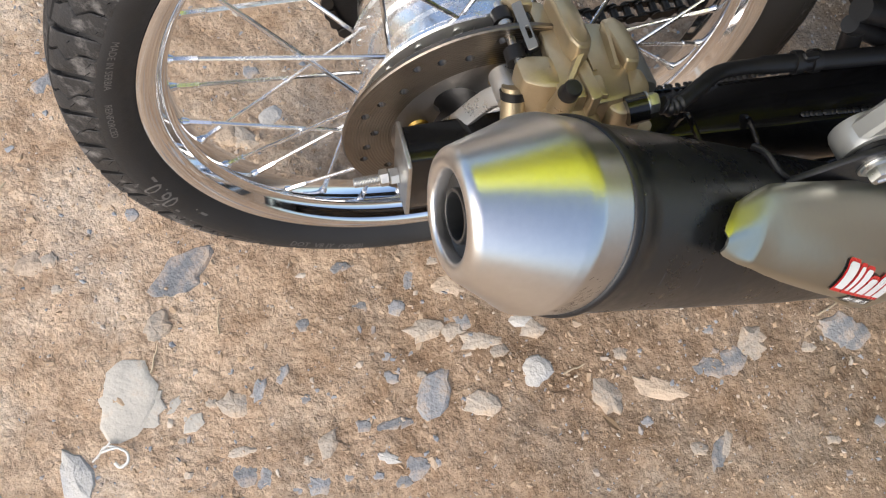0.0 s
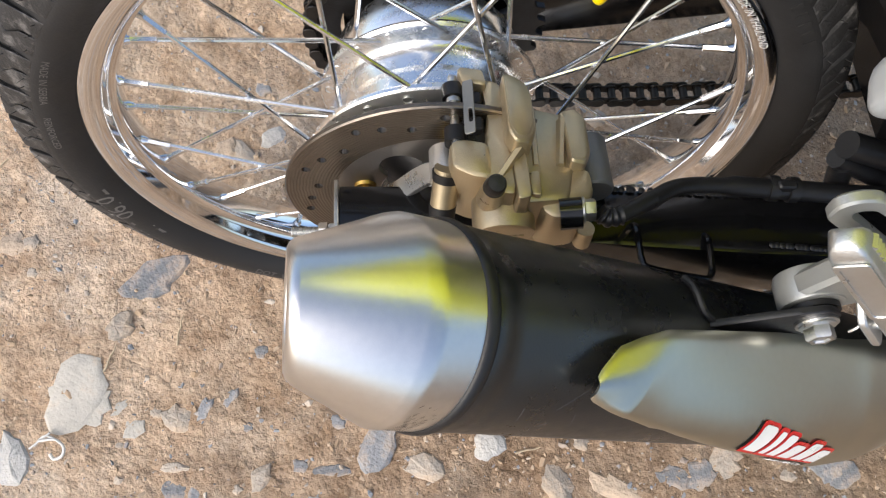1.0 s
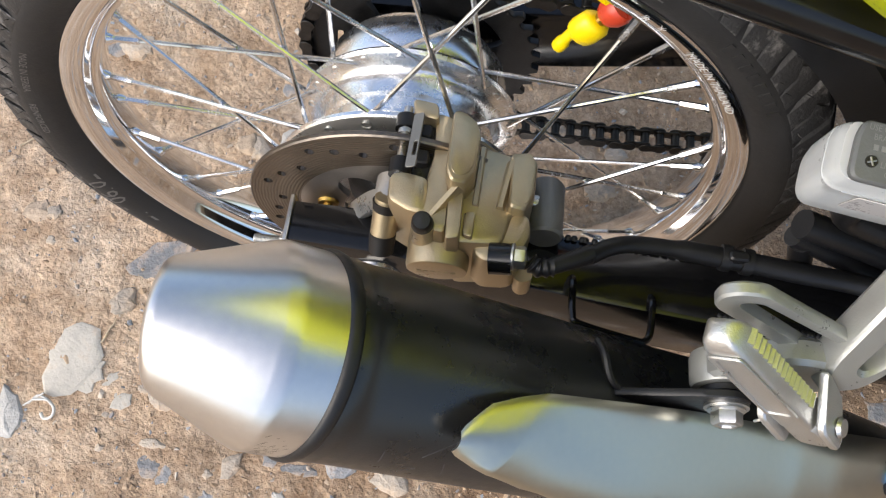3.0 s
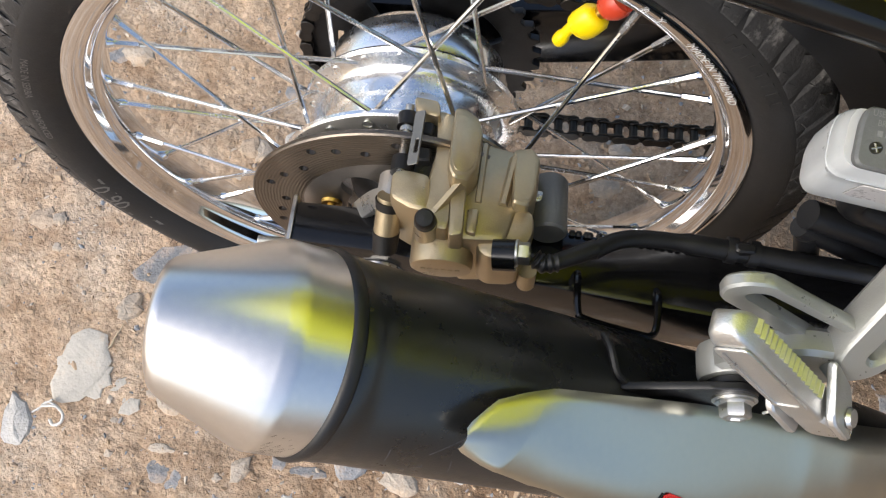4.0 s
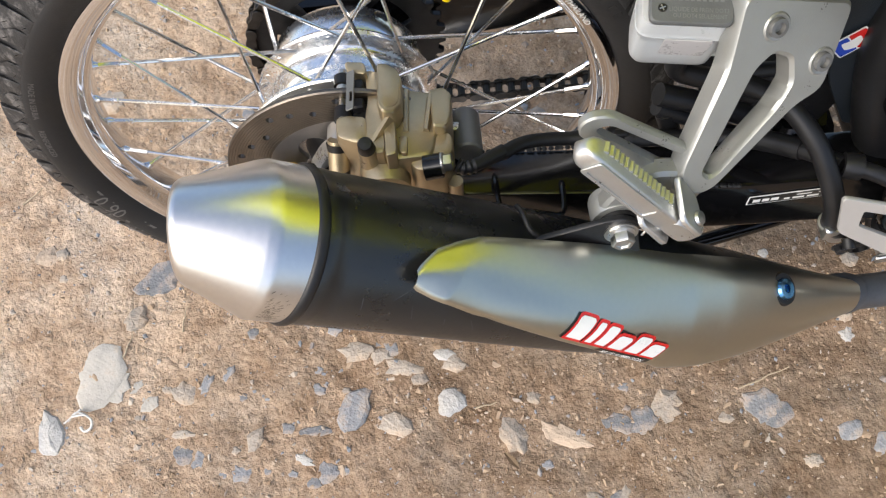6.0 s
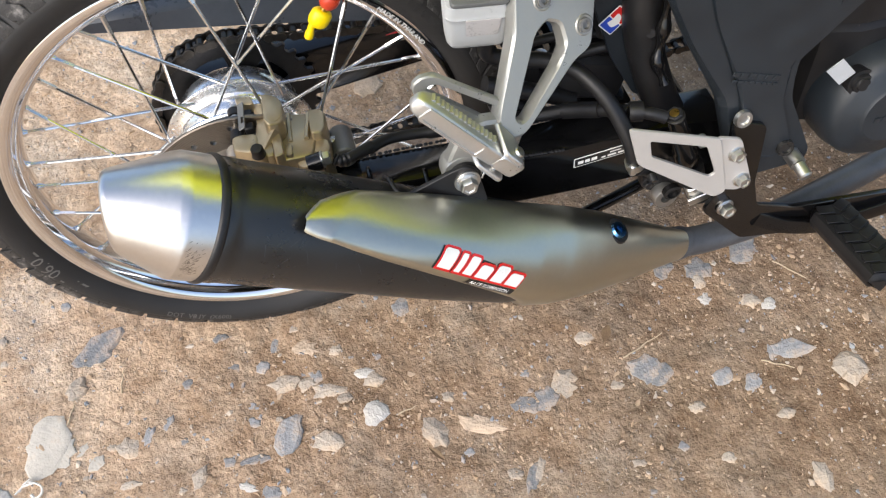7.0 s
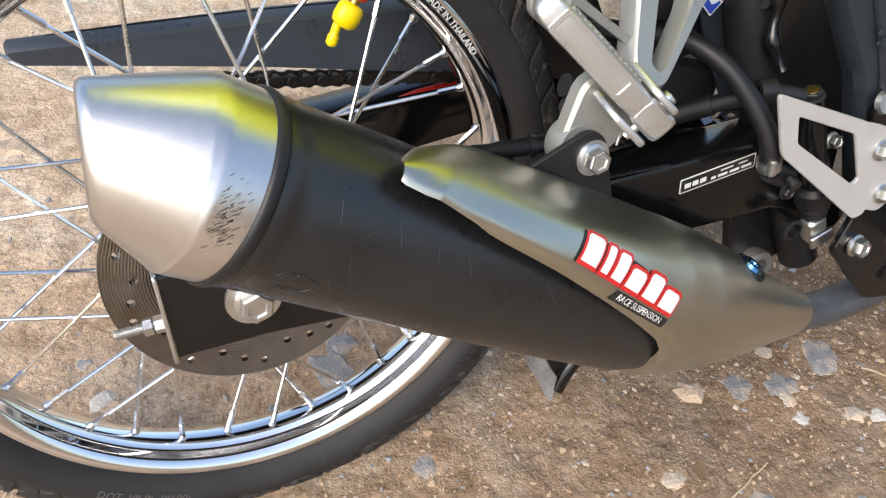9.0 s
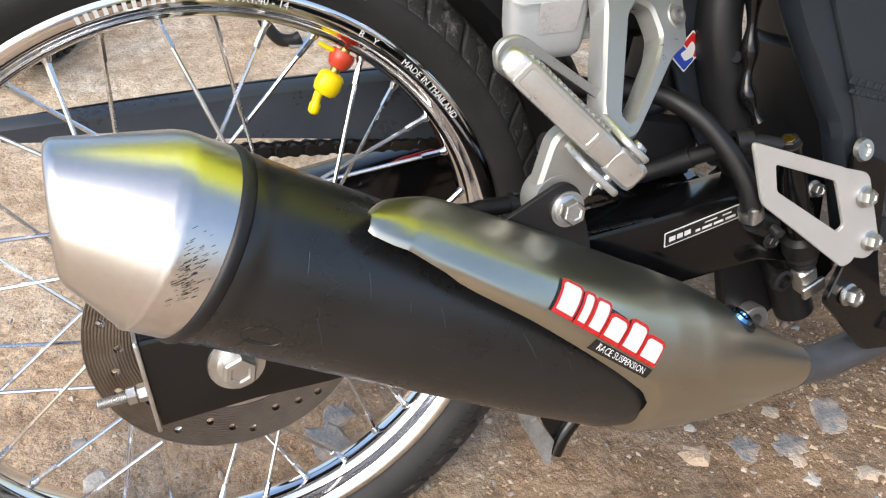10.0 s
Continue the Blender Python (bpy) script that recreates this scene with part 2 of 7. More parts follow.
    l.new(fine.outputs["Fac"], soft.inputs[0])
    l.new(soft.outputs[0], lumps.inputs[2])
    l.new(lumps.outputs[0], low.inputs[2])
    low2 = n.new("ShaderNodeMath")
    low2.operation = "MULTIPLY_ADD"
    l.new(bits.outputs["Distance"], low2.inputs[0])
    low2.inputs[1].default_value = -0.2
    l.new(low.outputs[0], low2.inputs[2])
    l.new(low2.outputs[0], add.inputs[2])
    bp = n.new("ShaderNodeBump")
    bp.inputs["Strength"].default_value, bp.inputs["Distance"].default_value = 1.0, 0.0026
    l.new(add.outputs[0], bp.inputs["Height"])
    l.new(bp.outputs["Normal"], b.inputs["Normal"])
    return m


SOIL = soil_material()


def gravel_material():
    m = bpy.data.materials.new("mixed_grit")
    m.use_nodes = True
    n, l = m.node_tree.nodes, m.node_tree.links
    b = n["Principled BSDF"]
    b.inputs["Roughness"].default_value = 0.9
    g = n.new("ShaderNodeNewGeometry")
    r = n.new("ShaderNodeValToRGB")
    e = r.color_ramp.elements
    e[0].position, e[0].color = 0.0, (0.47, 0.325, 0.2, 1)
    e[1].position, e[1].color = 1.0, (0.30, 0.32, 0.345, 1)
    for p, c in ((0.35, (0.56, 0.405, 0.265)), (0.66, (0.62, 0.47, 0.33)), (0.76, (0.68, 0.6, 0.5)), (0.84, (0.42, 0.33, 0.26)), (0.9, (0.4, 0.41, 0.42))):
        e.new(p).color = (*c, 1)
    l.new(g.outputs["Random Per Island"], r.inputs["Fac"])
    t = n.new("ShaderNodeTexNoise")
    t.inputs["Scale"].default_value, t.inputs["Detail"].default_value = 300, 5
    tc = n.new("ShaderNodeTexCoord")
    l.new(tc.outputs["Object"], t.inputs["Vector"])
    h = n.new("ShaderNodeHueSaturation")
    l.new(r.outputs[0], h.inputs["Color"])
    mr = n.new("ShaderNodeMapRange")
    mr.inputs["To Min"].default_value, mr.inputs["To Max"].default_value = 0.52, 1.0
    l.new(t.outputs["Fac"], mr.inputs["Value"])
    l.new(mr.outputs[0], h.inputs["Value"])
    l.new(h.outputs[0], b.inputs["Base Color"])
    return m


GRIT = gravel_material()
SLATE = material("slate_stone", (0.24, 0.245, 0.25), 0.8, 0.0, 0.4, 55, 0.9, 260, wear=(0.42, 0.33, 0.25), wear_amount=0.65, wear_scale=55, per_piece=0.25)
PALE = material("pale_stone", (0.40, 0.345, 0.28), 0.85, 0.0, 0.32, 55, 0.9, 260, wear=(0.48, 0.36, 0.25), wear_amount=0.7, wear_scale=40, per_piece=0.2)
TAN = material("tan_stone", (0.42, 0.33, 0.24), 0.9, 0.0, 0.35, 55, 1.0, 240, wear=(0.52, 0.4, 0.29), wear_amount=0.85, wear_scale=50, per_piece=0.2)
CHALK = material("chalk_stone", (0.5, 0.475, 0.43), 0.85, 0.0, 0.25, 55, 0.8, 260, wear=(0.32, 0.32, 0.33), wear_amount=0.55, wear_scale=30)
LEAF = material("dry_leaf", (0.2, 0.13, 0.07), 0.8, 0.0, 0.3, 60, 0.3, 400)
CURL = material("white_plastic_curl", (0.75, 0.72, 0.66), 0.5, 0.0, 0.1, 60)
FLAKE = material("split_flake", (0.45, 0.415, 0.355), 0.8, 0.0, 0.16, 45, 0.5, 260, wear=(0.48, 0.375, 0.27), wear_amount=0.35, wear_scale=45, per_piece=0.08)
STRAW = material("dry_straw", (0.5, 0.4, 0.27), 0.8, 0.0, 0.2, 60, 0.2, 400)


# ---- mesh helpers ----
def mesh_of(bm, name, mat, angle=38):
    bmesh.ops.recalc_face_normals(bm, faces=bm.faces)
    lim = radians(angle)
    for e in bm.edges:
        e.smooth = len(e.link_faces) == 2 and e.calc_face_angle(0) < lim
    for f in bm.faces:
        f.smooth = True
    me = bpy.data.meshes.new(name)
    bm.to_mesh(me)
    bm.free()
    me.materials.append(mat)
    return me


def part(name, bm, mat, parent=None, label="", angle=38):
    ob = new(name, mesh_of(bm, name, mat, angle))
    ob.parent = parent
    if label:
        tagged(ob, label)
    return ob


def holder(name, parent=None, label=""):
    ob = new(name)
    ob.empty_display_size = 0.02
    ob.parent = parent
    if label:
        tagged(ob, label)
    return ob


def basis(z, x=(1, 0, 0)):
    z = Vector(z).normalized()
    x = Vector(x)
    if abs(x.normalized().dot(z)) > 0.95:
        x = Vector((0, 1, 0)) if abs(z.y) < 0.9 else Vector((0, 0, 1))
    x = (x - x.dot(z) * z).normalized()
    y = z.cross(x)
    return x, y, z


def place(origin, z, x=(1, 0, 0)):
    a, b, c = basis(z, x)
    m = Matrix((a, b, c)).transposed().to_4x4()
    m.translation = Vector(origin)
    return m


def loft(bm, rings, closed=True, cap=True):
    """Faces between rings of points; each ring is a closed loop unless told otherwise."""
    vs = [[bm.verts.new(p) for p in r] for r in rings]
    for a, b in zip(vs, vs[1:]):
        k = len(a)
        for i in range(k if closed else k - 1):
            j = (i + 1) % k
            bm.faces.new((a[i], a[j], b[j], b[i]))
    if cap and closed:
        bm.faces.new(vs[0][::-1])
        bm.faces.new(vs[-1])
    return vs


def spin(bm, profile, n=48, origin=(0, 0, 0), axis=(0, 1, 0), ends=False, ring=False):
    """Turns (radius, height) points about an axis. ring: the profile closes on itself."""
    m = place(origin, axis)
    prof = list(profile) + ([profile[0]] if ring else [])
    rows = [[m @ Vector((r * math.cos(TAU * i / n), r * math.sin(TAU * i / n), h)) for i in range(n)] for r, h in prof]
    if ring:
        vs = [[bm.verts.new(p) for p in r] for r in rows[:-1]]
        vs.append(vs[0])
        for a, b in zip(vs, vs[1:]):
            for i in range(n):
                j = (i + 1) % n
                bm.faces.new((a[i], a[j], b[j], b[i]))
    else:
        loft(bm, rows, True, ends)
    return bm


def smooth_path(pts, k=6):
    p = [Vector(q) for q in pts]
    p = [2 * p[0] - p[1]] + p + [2 * p[-1] - p[-2]]
    out = []
    for i in range(1, len(p) - 2):
        for j in range(k):
            t = j / k
            a, b, c, d = p[i - 1:i + 3]
            out.append(0.5 * (2 * b + (c - a) * t + (2 * a - 5 * b + 4 * c - d) * t * t + (3 * b - a - 3 * c + d) * t ** 3))
    out.append(p[-2])
    return out


def tube(bm, pts, r, n=12, k=6, caps=True, flat=1.0):
    path = smooth_path(pts, k) if k > 1 else [Vector(q) for q in pts]
    rad = r if callable(r) else (lambda t: r)
    rings = []
    up = None
    for i, p in enumerate(path):
        d = (path[min(i + 1, len(path) - 1)] - path[max(i - 1, 0)]).normalized()
        up = basis(d, up if up is not None else (0, 0, 1))[0]
        side = d.cross(up)
        q = rad(i / (len(path) - 1))
        rings.append([p + q * (math.cos(TAU * j / n) * up + flat * math.sin(TAU * j / n) * side) for j in range(n)])
    loft(bm, rings, True, caps)
    return bm


def rod(bm, a, b, r, n=10, r2=None):
    a, b = Vector(a), Vector(b)
    x, y, z = basis(b - a)
    r2 = r if r2 is None else r2
    loft(bm, [[p + q * (math.cos(TAU * i / n) * x + math.sin(TAU * i / n) * y) for i in range(n)] for p, q in ((a, r), (b, r2))])
    return bm


def round_poly(pts, r, seg=4):
    """A polygon with rounded corners, in its own plane."""
    out = []
    k = len(pts)
    for i in range(k):
        p, a, b = Vector(pts[i]), Vector(pts[i - 1]), Vector(pts[(i + 1) % k])
        u, v = (a - p), (b - p)
        q = min(r, u.length * 0.45, v.length * 0.45)
        s, e = p + u.normalized() * q, p + v.normalized() * q
        for j in range(seg + 1):
            t = j / seg
            out.append((1 - t) ** 2 * s + 2 * t * (1 - t) * p + t * t * e)
    return out


def slab(bm, outline, m, thick, hole=None, edge=0.0):
    """An outline of 2D points (and a hole of as many points) made into a plate along +z of m, with softened rims."""
    o = [Vector((p[0], p[1])) for p in outline]
    c = sum(o, Vector((0, 0))) / len(o)

    def ring(pts, z, inset, mid):
        return [m @ Vector((*(p + (mid - p).normalized() * inset), z)) for p in pts]

    if hole is None:
        rings = [ring(o, 0, edge, c), ring(o, edge, 0, c), ring(o, thick - edge, 0, c), ring(o, thick, edge, c)] if edge else [ring(o, 0, 0, c), ring(o, thick, 0, c)]
        loft(bm, rings)
    else:
        h = [Vector((p[0], p[1])) for p in hole]
        hc = sum(h, Vector((0, 0))) / len(h)
        e = edge or 0.0003
        rings = [ring(o, 0, e, c), ring(o, e, 0, c), ring(o, thick - e, 0, c), ring(o, thick, e, c),
                 ring(h, thick, -e, hc), ring(h, thick - e, 0, hc), ring(h, e, 0, hc), ring(h, 0, -e, hc)]
        vs = [[bm.verts.new(p) for p in r] for r in rings]
        vs.append(vs[0])
        k = len(o)
        for a, b in zip(vs, vs[1:]):
            for i in range(k):
                j = (i + 1) % k
                bm.faces.new((a[i], a[j], b[j], b[i]))
    return bm


def block(bm, size, m, edge=0.001, taper=1.0):
    x, y, z = (s / 2 for s in size)
    pts = round_poly([(-x, -y), (x, -y), (x, y), (-x, y)], edge * 2.0, 2)
    rings = []
    for h, s, i in ((-z, 1, edge), (-z + edge, 1, 0), (z - edge, taper, 0), (z, taper, edge)):
        rings.append([m @ Vector((p.x * s - math.copysign(i, p.x), p.y * s - math.copysign(i, p.y), h)) for p in pts])
    loft(bm, rings)
    return bm


def hexagon(bm, origin, axis, across, height, flange=0.0, turn=0.0, dimple=True):
    """A bolt head: washer flange, hexagon with a softened top and a shallow dish."""
    m = place(origin, axis)
    r = across / 2 / math.cos(math.pi / 6)
    h0 = 0.0
    if flange:
        h0 = height * 0.25
        spin(bm, [(0.0005, 0), (flange, 0), (flange, h0 * 0.6), (r, h0), (0.0005, h0)], 20, origin, axis)
    ring = lambda q, z: [m @ Vector((q * math.cos(TAU * i / 6 + turn), q * math.sin(TAU * i / 6 + turn), z)) for i in range(6)]
    rings = [ring(r, h0), ring(r, height * 0.88), ring(r * 0.88, height)]
    if dimple:
        rings += [ring(r * 0.6, height), ring(r * 0.5, height * 0.88)]
    loft(bm, rings)
    return bm


def lettering(text, size):
    """The outline of a text in the built-in font as vertices and faces, its middle at the origin."""
    cu = bpy.data.curves.new("text", "FONT")
    cu.body, cu.size, cu.align_x, cu.align_y, cu.resolution_u = text, size, "CENTER", "CENTER", 2
    ob = bpy.data.objects.new("text", cu)
    me = bpy.data.meshes.new_from_object(ob)
    vs, fs = [tuple(v.co) for v in me.vertices], [tuple(p.vertices) for p in me.polygons]
    bpy.data.objects.remove(ob)
    bpy.data.curves.remove(cu)
    bpy.data.meshes.remove(me)
    return vs, fs


def write(name, text, size, where, mat, parent, squeeze=1.0):
    """Lettering laid on a surface: where(x, y) gives the place."""
    vs, fs = lettering(text, size)
    me = bpy.data.meshes.new(name)
    me.from_pydata([tuple(where(v[0] * squeeze, v[1])) for v in vs], [], fs)
    me.materials.append(mat)
    ob = new(name, me)
    ob.parent = parent
    return ob


# ---- ground ----
def soil_height(x, y):
    p = Vector((x, y, 0))
    h = 0.006 * noise.noise(p * 3.1) + 0.0035 * noise.noise(p * 13 + Vector((5, 2, 0)))
    near = max(0.0, 1 - max(abs(x - 0.1), abs(y)) / 2.2)
    if near > 0:
        h += near * (0.0030 * noise.noise(p * 31) + 0.0034 * noise.turbulence(p * 62, 3, True) + 0.0022 * noise.noise(p * 150))
    return h


def spread_axis(mid):
    v = [0.0]
    step = 0.0042
    while v[-1] < 600:
        if v[-1] > 0.75:
            step *= 1.16
        v.append(v[-1] + step)
    return [mid - a for a in v[:0:-1]] + [mid + a for a in v]


def build_ground():
    xs, ys = spread_axis(0.12), spread_axis(0.05)
    verts = [(x, y, soil_height(x, y)) for y in ys for x in xs]
    k = len(xs)
    faces = [(j * k + i, j * k + i + 1, (j + 1) * k + i + 1, (j + 1) * k + i) for j in range(len(ys) - 1) for i in range(k - 1)]
    me = bpy.data.meshes.new("ground")
    me.from_pydata(verts, [], faces)
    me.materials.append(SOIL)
    me.polygons.foreach_set("use_smooth", [True] * len(me.polygons))
    tagged(new("ground", me), "dry reddish-brown stony soil with loose grit", "ground", kind="structure")


build_ground()


def shard(seed, sx, sy, sz, flat):
    """An angular broken stone: a ragged outline, chipped rim and an uneven, tilted top."""
    rnd = random.Random(seed)
    bm = bmesh.new()
    k = rnd.randint(10, 16)
    rim = []
    for i in range(k):
        a = TAU * (i + rnd.uniform(-0.38, 0.38)) / k
        rim.append((a, rnd.uniform(0.7, 1.16)))
    tilt = Vector((rnd.uniform(-0.22, 0.22), rnd.uniform(-0.22, 0.22)))

    def ring(scale, z, wob):
        out = []
        for a, r in rim:
            q = r * scale * rnd.uniform(1 - wob, 1 + wob)
            x, y = 0.5 * sx * q * math.cos(a), 0.5 * sy * q * math.sin(a)
            out.append(bm.verts.new((x, y, z * sz * (1 + 2 * (tilt.x * x / sx + tilt.y * y / sy)) + (rnd.uniform(-0.12, 0.12) * sz if z > 0 else 0))))
        return out

    rows = [ring(1.02, -0.9, 0.03), ring(1.05, 0.15, 0.05)]
    rows += [ring(0.93, 0.62, 0.06), ring(0.72 if flat else 0.55, 0.8 if flat else 0.98, 0.12)]
    for p, q in zip(rows, rows[1:]):
        for i in range(k):
            j = (i + 1) % k
            if rnd.random() < 0.5:
                bm.faces.new((p[i], p[j], q[i]))
                bm.faces.new((p[j], q[j], q[i]))
            else:
                bm.faces.new((p[i], p[j], q[j]))
                bm.faces.new((p[i], q[j], q[i]))
    top = bm.verts.new((rnd.uniform(-0.12, 0.12) * sx, rnd.uniform(-0.12, 0.12) * sy, sz * (0.88 if flat else rnd.uniform(1.0, 1.2))))
    for i in range(k):
        bm.faces.new((rows[-1][i], rows[-1][(i + 1) % k], top))
    return bm


SLATES = [
    (-0.262, -0.061, 0.067, 0.037, 28),
    (-0.299, 0.005, 0.014, 0.012, -11),
    (-0.045, -0.119, 0.035, 0.013, 67),
    (-0.097, -0.131, 0.020, 0.017, -12),
    (-0.064, -0.141, 0.016, 0.014, -12),
    (-0.001, -0.169, 0.018, 0.016, -12),
    (-0.045, -0.231, 0.051, 0.027, 62),
    (-0.085, -0.208, 0.016, 0.012, -13),
    (-0.185, -0.181, 0.018, 0.011, 59),
    (-0.209, -0.191, 0.021, 0.014, 49),
    (-0.119, -0.247, 0.015, 0.012, -13),
    (-0.091, -0.252, 0.037, 0.012, -8),
    (-0.077, -0.296, 0.023, 0.024, -14),
    (-0.169, -0.290, 0.028, 0.021, -14),
    (-0.236, -0.265, 0.022, 0.024, -14),
    (-0.217, -0.275, 0.030, 0.022, 59),
]
SLATES_B = [
    (0.260, -0.270, 0.047, 0.030, 1),
    (0.395, -0.263, 0.044, 0.035, 6),
    (-0.157, 0.135, 0.015, 0.017, -10),
    (-0.355, 0.158, 0.034, 0.024, 35),
    (0.575, -0.284, 0.059, 0.025, -15),
    (0.481, -0.296, 0.031, 0.021, 23),
    (0.513, -0.316, 0.024, 0.024, -15),
    (0.121, -0.108, 0.026, 0.026, -15),
    (0.222, -0.354, 0.039, 0.014, 63),
    (0.564, -0.154, 0.026, 0.021, -15),
    (0.509, -0.155, 0.026, 0.028, -15),
    (0.463, -0.139, 0.029, 0.033, -23),
    (0.501, -0.155, 0.025, 0.030, -23),
    (0.078, 0.028, 0.060, 0.038, -67),
    (0.095, 0.061, 0.030, 0.031, -23),
    (0.573, -0.141, 0.036, 0.050, -23),
]
PALES = [
    (-0.294, -0.111, 0.030, 0.024, 71),
    (-0.041, -0.168, 0.037, 0.025, -2),
    (0.011, -0.193, 0.043, 0.020, -13),
    (-0.236, -0.200, 0.032, 0.026, -13),
    (-0.156, -0.256, 0.025, 0.017, 58),
    (-0.001, -0.253, 0.040, 0.025, -13),
    (0.125, -0.274, 0.044, 0.027, -69),
    (0.291, -0.255, 0.035, 0.030, 52),
    (0.231, -0.350, 0.028, 0.011, 62),
    (-0.235, -0.244, 0.026, 0.010, -3),
    (-0.179, 0.063, 0.034, 0.024, -32),
    (0.633, -0.326, 0.045, 0.044, -15),
    (0.545, -0.439, 0.049, 0.026, -89),
    (0.334, -0.208, 0.024, 0.018, -15),
    (0.519, -0.112, 0.023, 0.019, 6),
    (-0.332, 0.167, 0.040, 0.030, 0),
]
PALES_B = [
    (0.499, -0.171, 0.017, 0.023, 1),
    (0.176, 0.056, 0.034, 0.026, 22),
    (0.189, 0.096, 0.025, 0.020, 1),
]
TANS = [
    (-0.346, 0.026, 0.015, 0.014, 22),
    (-0.315, 0.022, 0.024, 0.018, 11),
    (-0.005, -0.132, 0.035, 0.026, -12),
    (0.179, -0.279, 0.062, 0.020, -23),
    (-0.398, -0.026, 0.031, 0.025, -12),
    (0.153, 0.247, 0.038, 0.041, -16),
    (0.409, -0.127, 0.030, 0.026, -23),
    (-0.208, 0.545, 0.061, 0.042, -23),
    (-0.196, 0.069, 0.026, 0.024, 1),
    (0.126, 0.115, 0.028, 0.020, 0),
]
CHALKS = [
    (-0.384, -0.229, 0.049, 0.029, -84),
    (-0.102, -0.282, 0.020, 0.010, -33),
    (0.060, -0.234, 0.032, 0.031, 16),
    (0.056, -0.180, 0.027, 0.015, -12),
    (-0.147, 0.082, 0.029, 0.022, 21),
    (0.572, -0.224, 0.018, 0.016, -15),
    (0.499, -0.196, 0.017, 0.018, -23),
    (0.425, -0.097, 0.013, 0.011, 1),
]
SLATES_C = [
    (-0.109, -0.089, 0.018, 0.012, -1),
    (-0.016, -0.162, 0.012, 0.01, -12),
    (-0.083, -0.186, 0.01, 0.009, 17),
    (-0.06, -0.188, 0.009, 0.006, -12),
    (-0.168, -0.21, 0.011, 0.01, -13),
    (-0.145, -0.21, 0.006, 0.005, -12),
    (-0.094, -0.307, 0.017, 0.015, -13),
    (-0.115, -0.296, 0.01, 0.008, -13),
    (-0.142, -0.29, 0.01, 0.013, 6),
    (-0.193, -0.291, 0.011, 0.009, -13),
    (-0.057, -0.297, 0.008, 0.008, -13),
    (0.41, -0.275, 0.036, 0.029, 15),
    (0.091, -0.304, 0.013, 0.011, -14),
    (0.25, -0.233, 0.014, 0.01, -14),
    (-0.156, -0.139, 0.014, 0.012, -14),
    (0.158, -0.308, 0.012, 0.011, -14),
    (0.403, -0.365, 0.013, 0.011, -14),
    (0.238, -0.271, 0.034, 0.019, -19),
    (0.549, -0.283, 0.017, 0.018, -19),
]
PALES_C = [
    (-0.379, -0.026, 0.016, 0.015, -11),
    (-0.178, -0.266, 0.01, 0.008, -13),
    (-0.053, -0.212, 0.011, 0.01, -12),
    (-0.256, -0.193, 0.012, 0.01, -13),
    (-0.288, -0.222, 0.008, 0.007, -13),
    (-0.017, -0.102, 0.012, 0.009, -11),
    (-0.377, -0.056, 0.011, 0.009, -12),
    (0.068, -0.192, 0.028, 0.02, -14),
    (-0.014, -0.177, 0.028, 0.023, -14),
    (0.029, -0.206, 0.019, 0.014, -14),
    (0.352, -0.274, 0.019, 0.014, -14),
    (0.028, -0.143, 0.02, 0.015, -14),
    (0.554, -0.214, 0.023, 0.018, -15),
    (0.202, -0.346, 0.018, 0.014, -14),
    (0.434, -0.325, 0.019, 0.014, -14),
    (0.534, -0.358, 0.021, 0.014, 5),
    (0.345, -0.37, 0.016, 0.012, -14),
    (0.15, -0.235, 0.016, 0.013, -14),
    (0.449, -0.391, 0.016, 0.014, -14),
]
FLAKES = [
    (-0.331, -0.168, 0.072, 0.047, 67),
    (-0.311, -0.151, 0.038, 0.013, -71),
    (-0.313, -0.188, 0.035, 0.024, 51),
    (-0.276, -0.206, 0.020, 0.019, 39),
    (-0.292, -0.189, 0.023, 0.010, 50),
]

def scatter_stones():
    kinds = ((SLATES + SLATES_B + SLATES_C, SLATE, "slate", "blue-grey slaty stone half sunk in the soil", 0.17, 1),
             (PALES + PALES_B + PALES_C, PALE, "stone", "pale buff angular stone lying on the soil", 0.24, 0),
             (TANS, TAN, "stone", "tan crumbly stone bedded in the soil", 0.2, 0),
             (CHALKS, CHALK, "stone", "whitish chalky stone on the soil", 0.24, 0),
             (FLAKES, FLAKE, "stone_flake", "thin pale flake of split stone on the soil", 0.07, 1))
    seed = 10
    for rows, mat, name, label, height, flat in kinds:
        for x, y, w, l, turn in rows:
            seed += 1
            h = min(w, l) * height
            bm = shard(seed, w * 1.08, l * 1.08, h, flat)
            ob = new(name, mesh_of(bm, name, mat, 18))
            ob.matrix_world = Matrix.Translation((x, y, soil_height(x, y) - h * 0.36)) @ Matrix.Rotation(radians(turn), 4, "Z")
            tagged(ob, label, "stone", "loose stones")


scatter_stones()


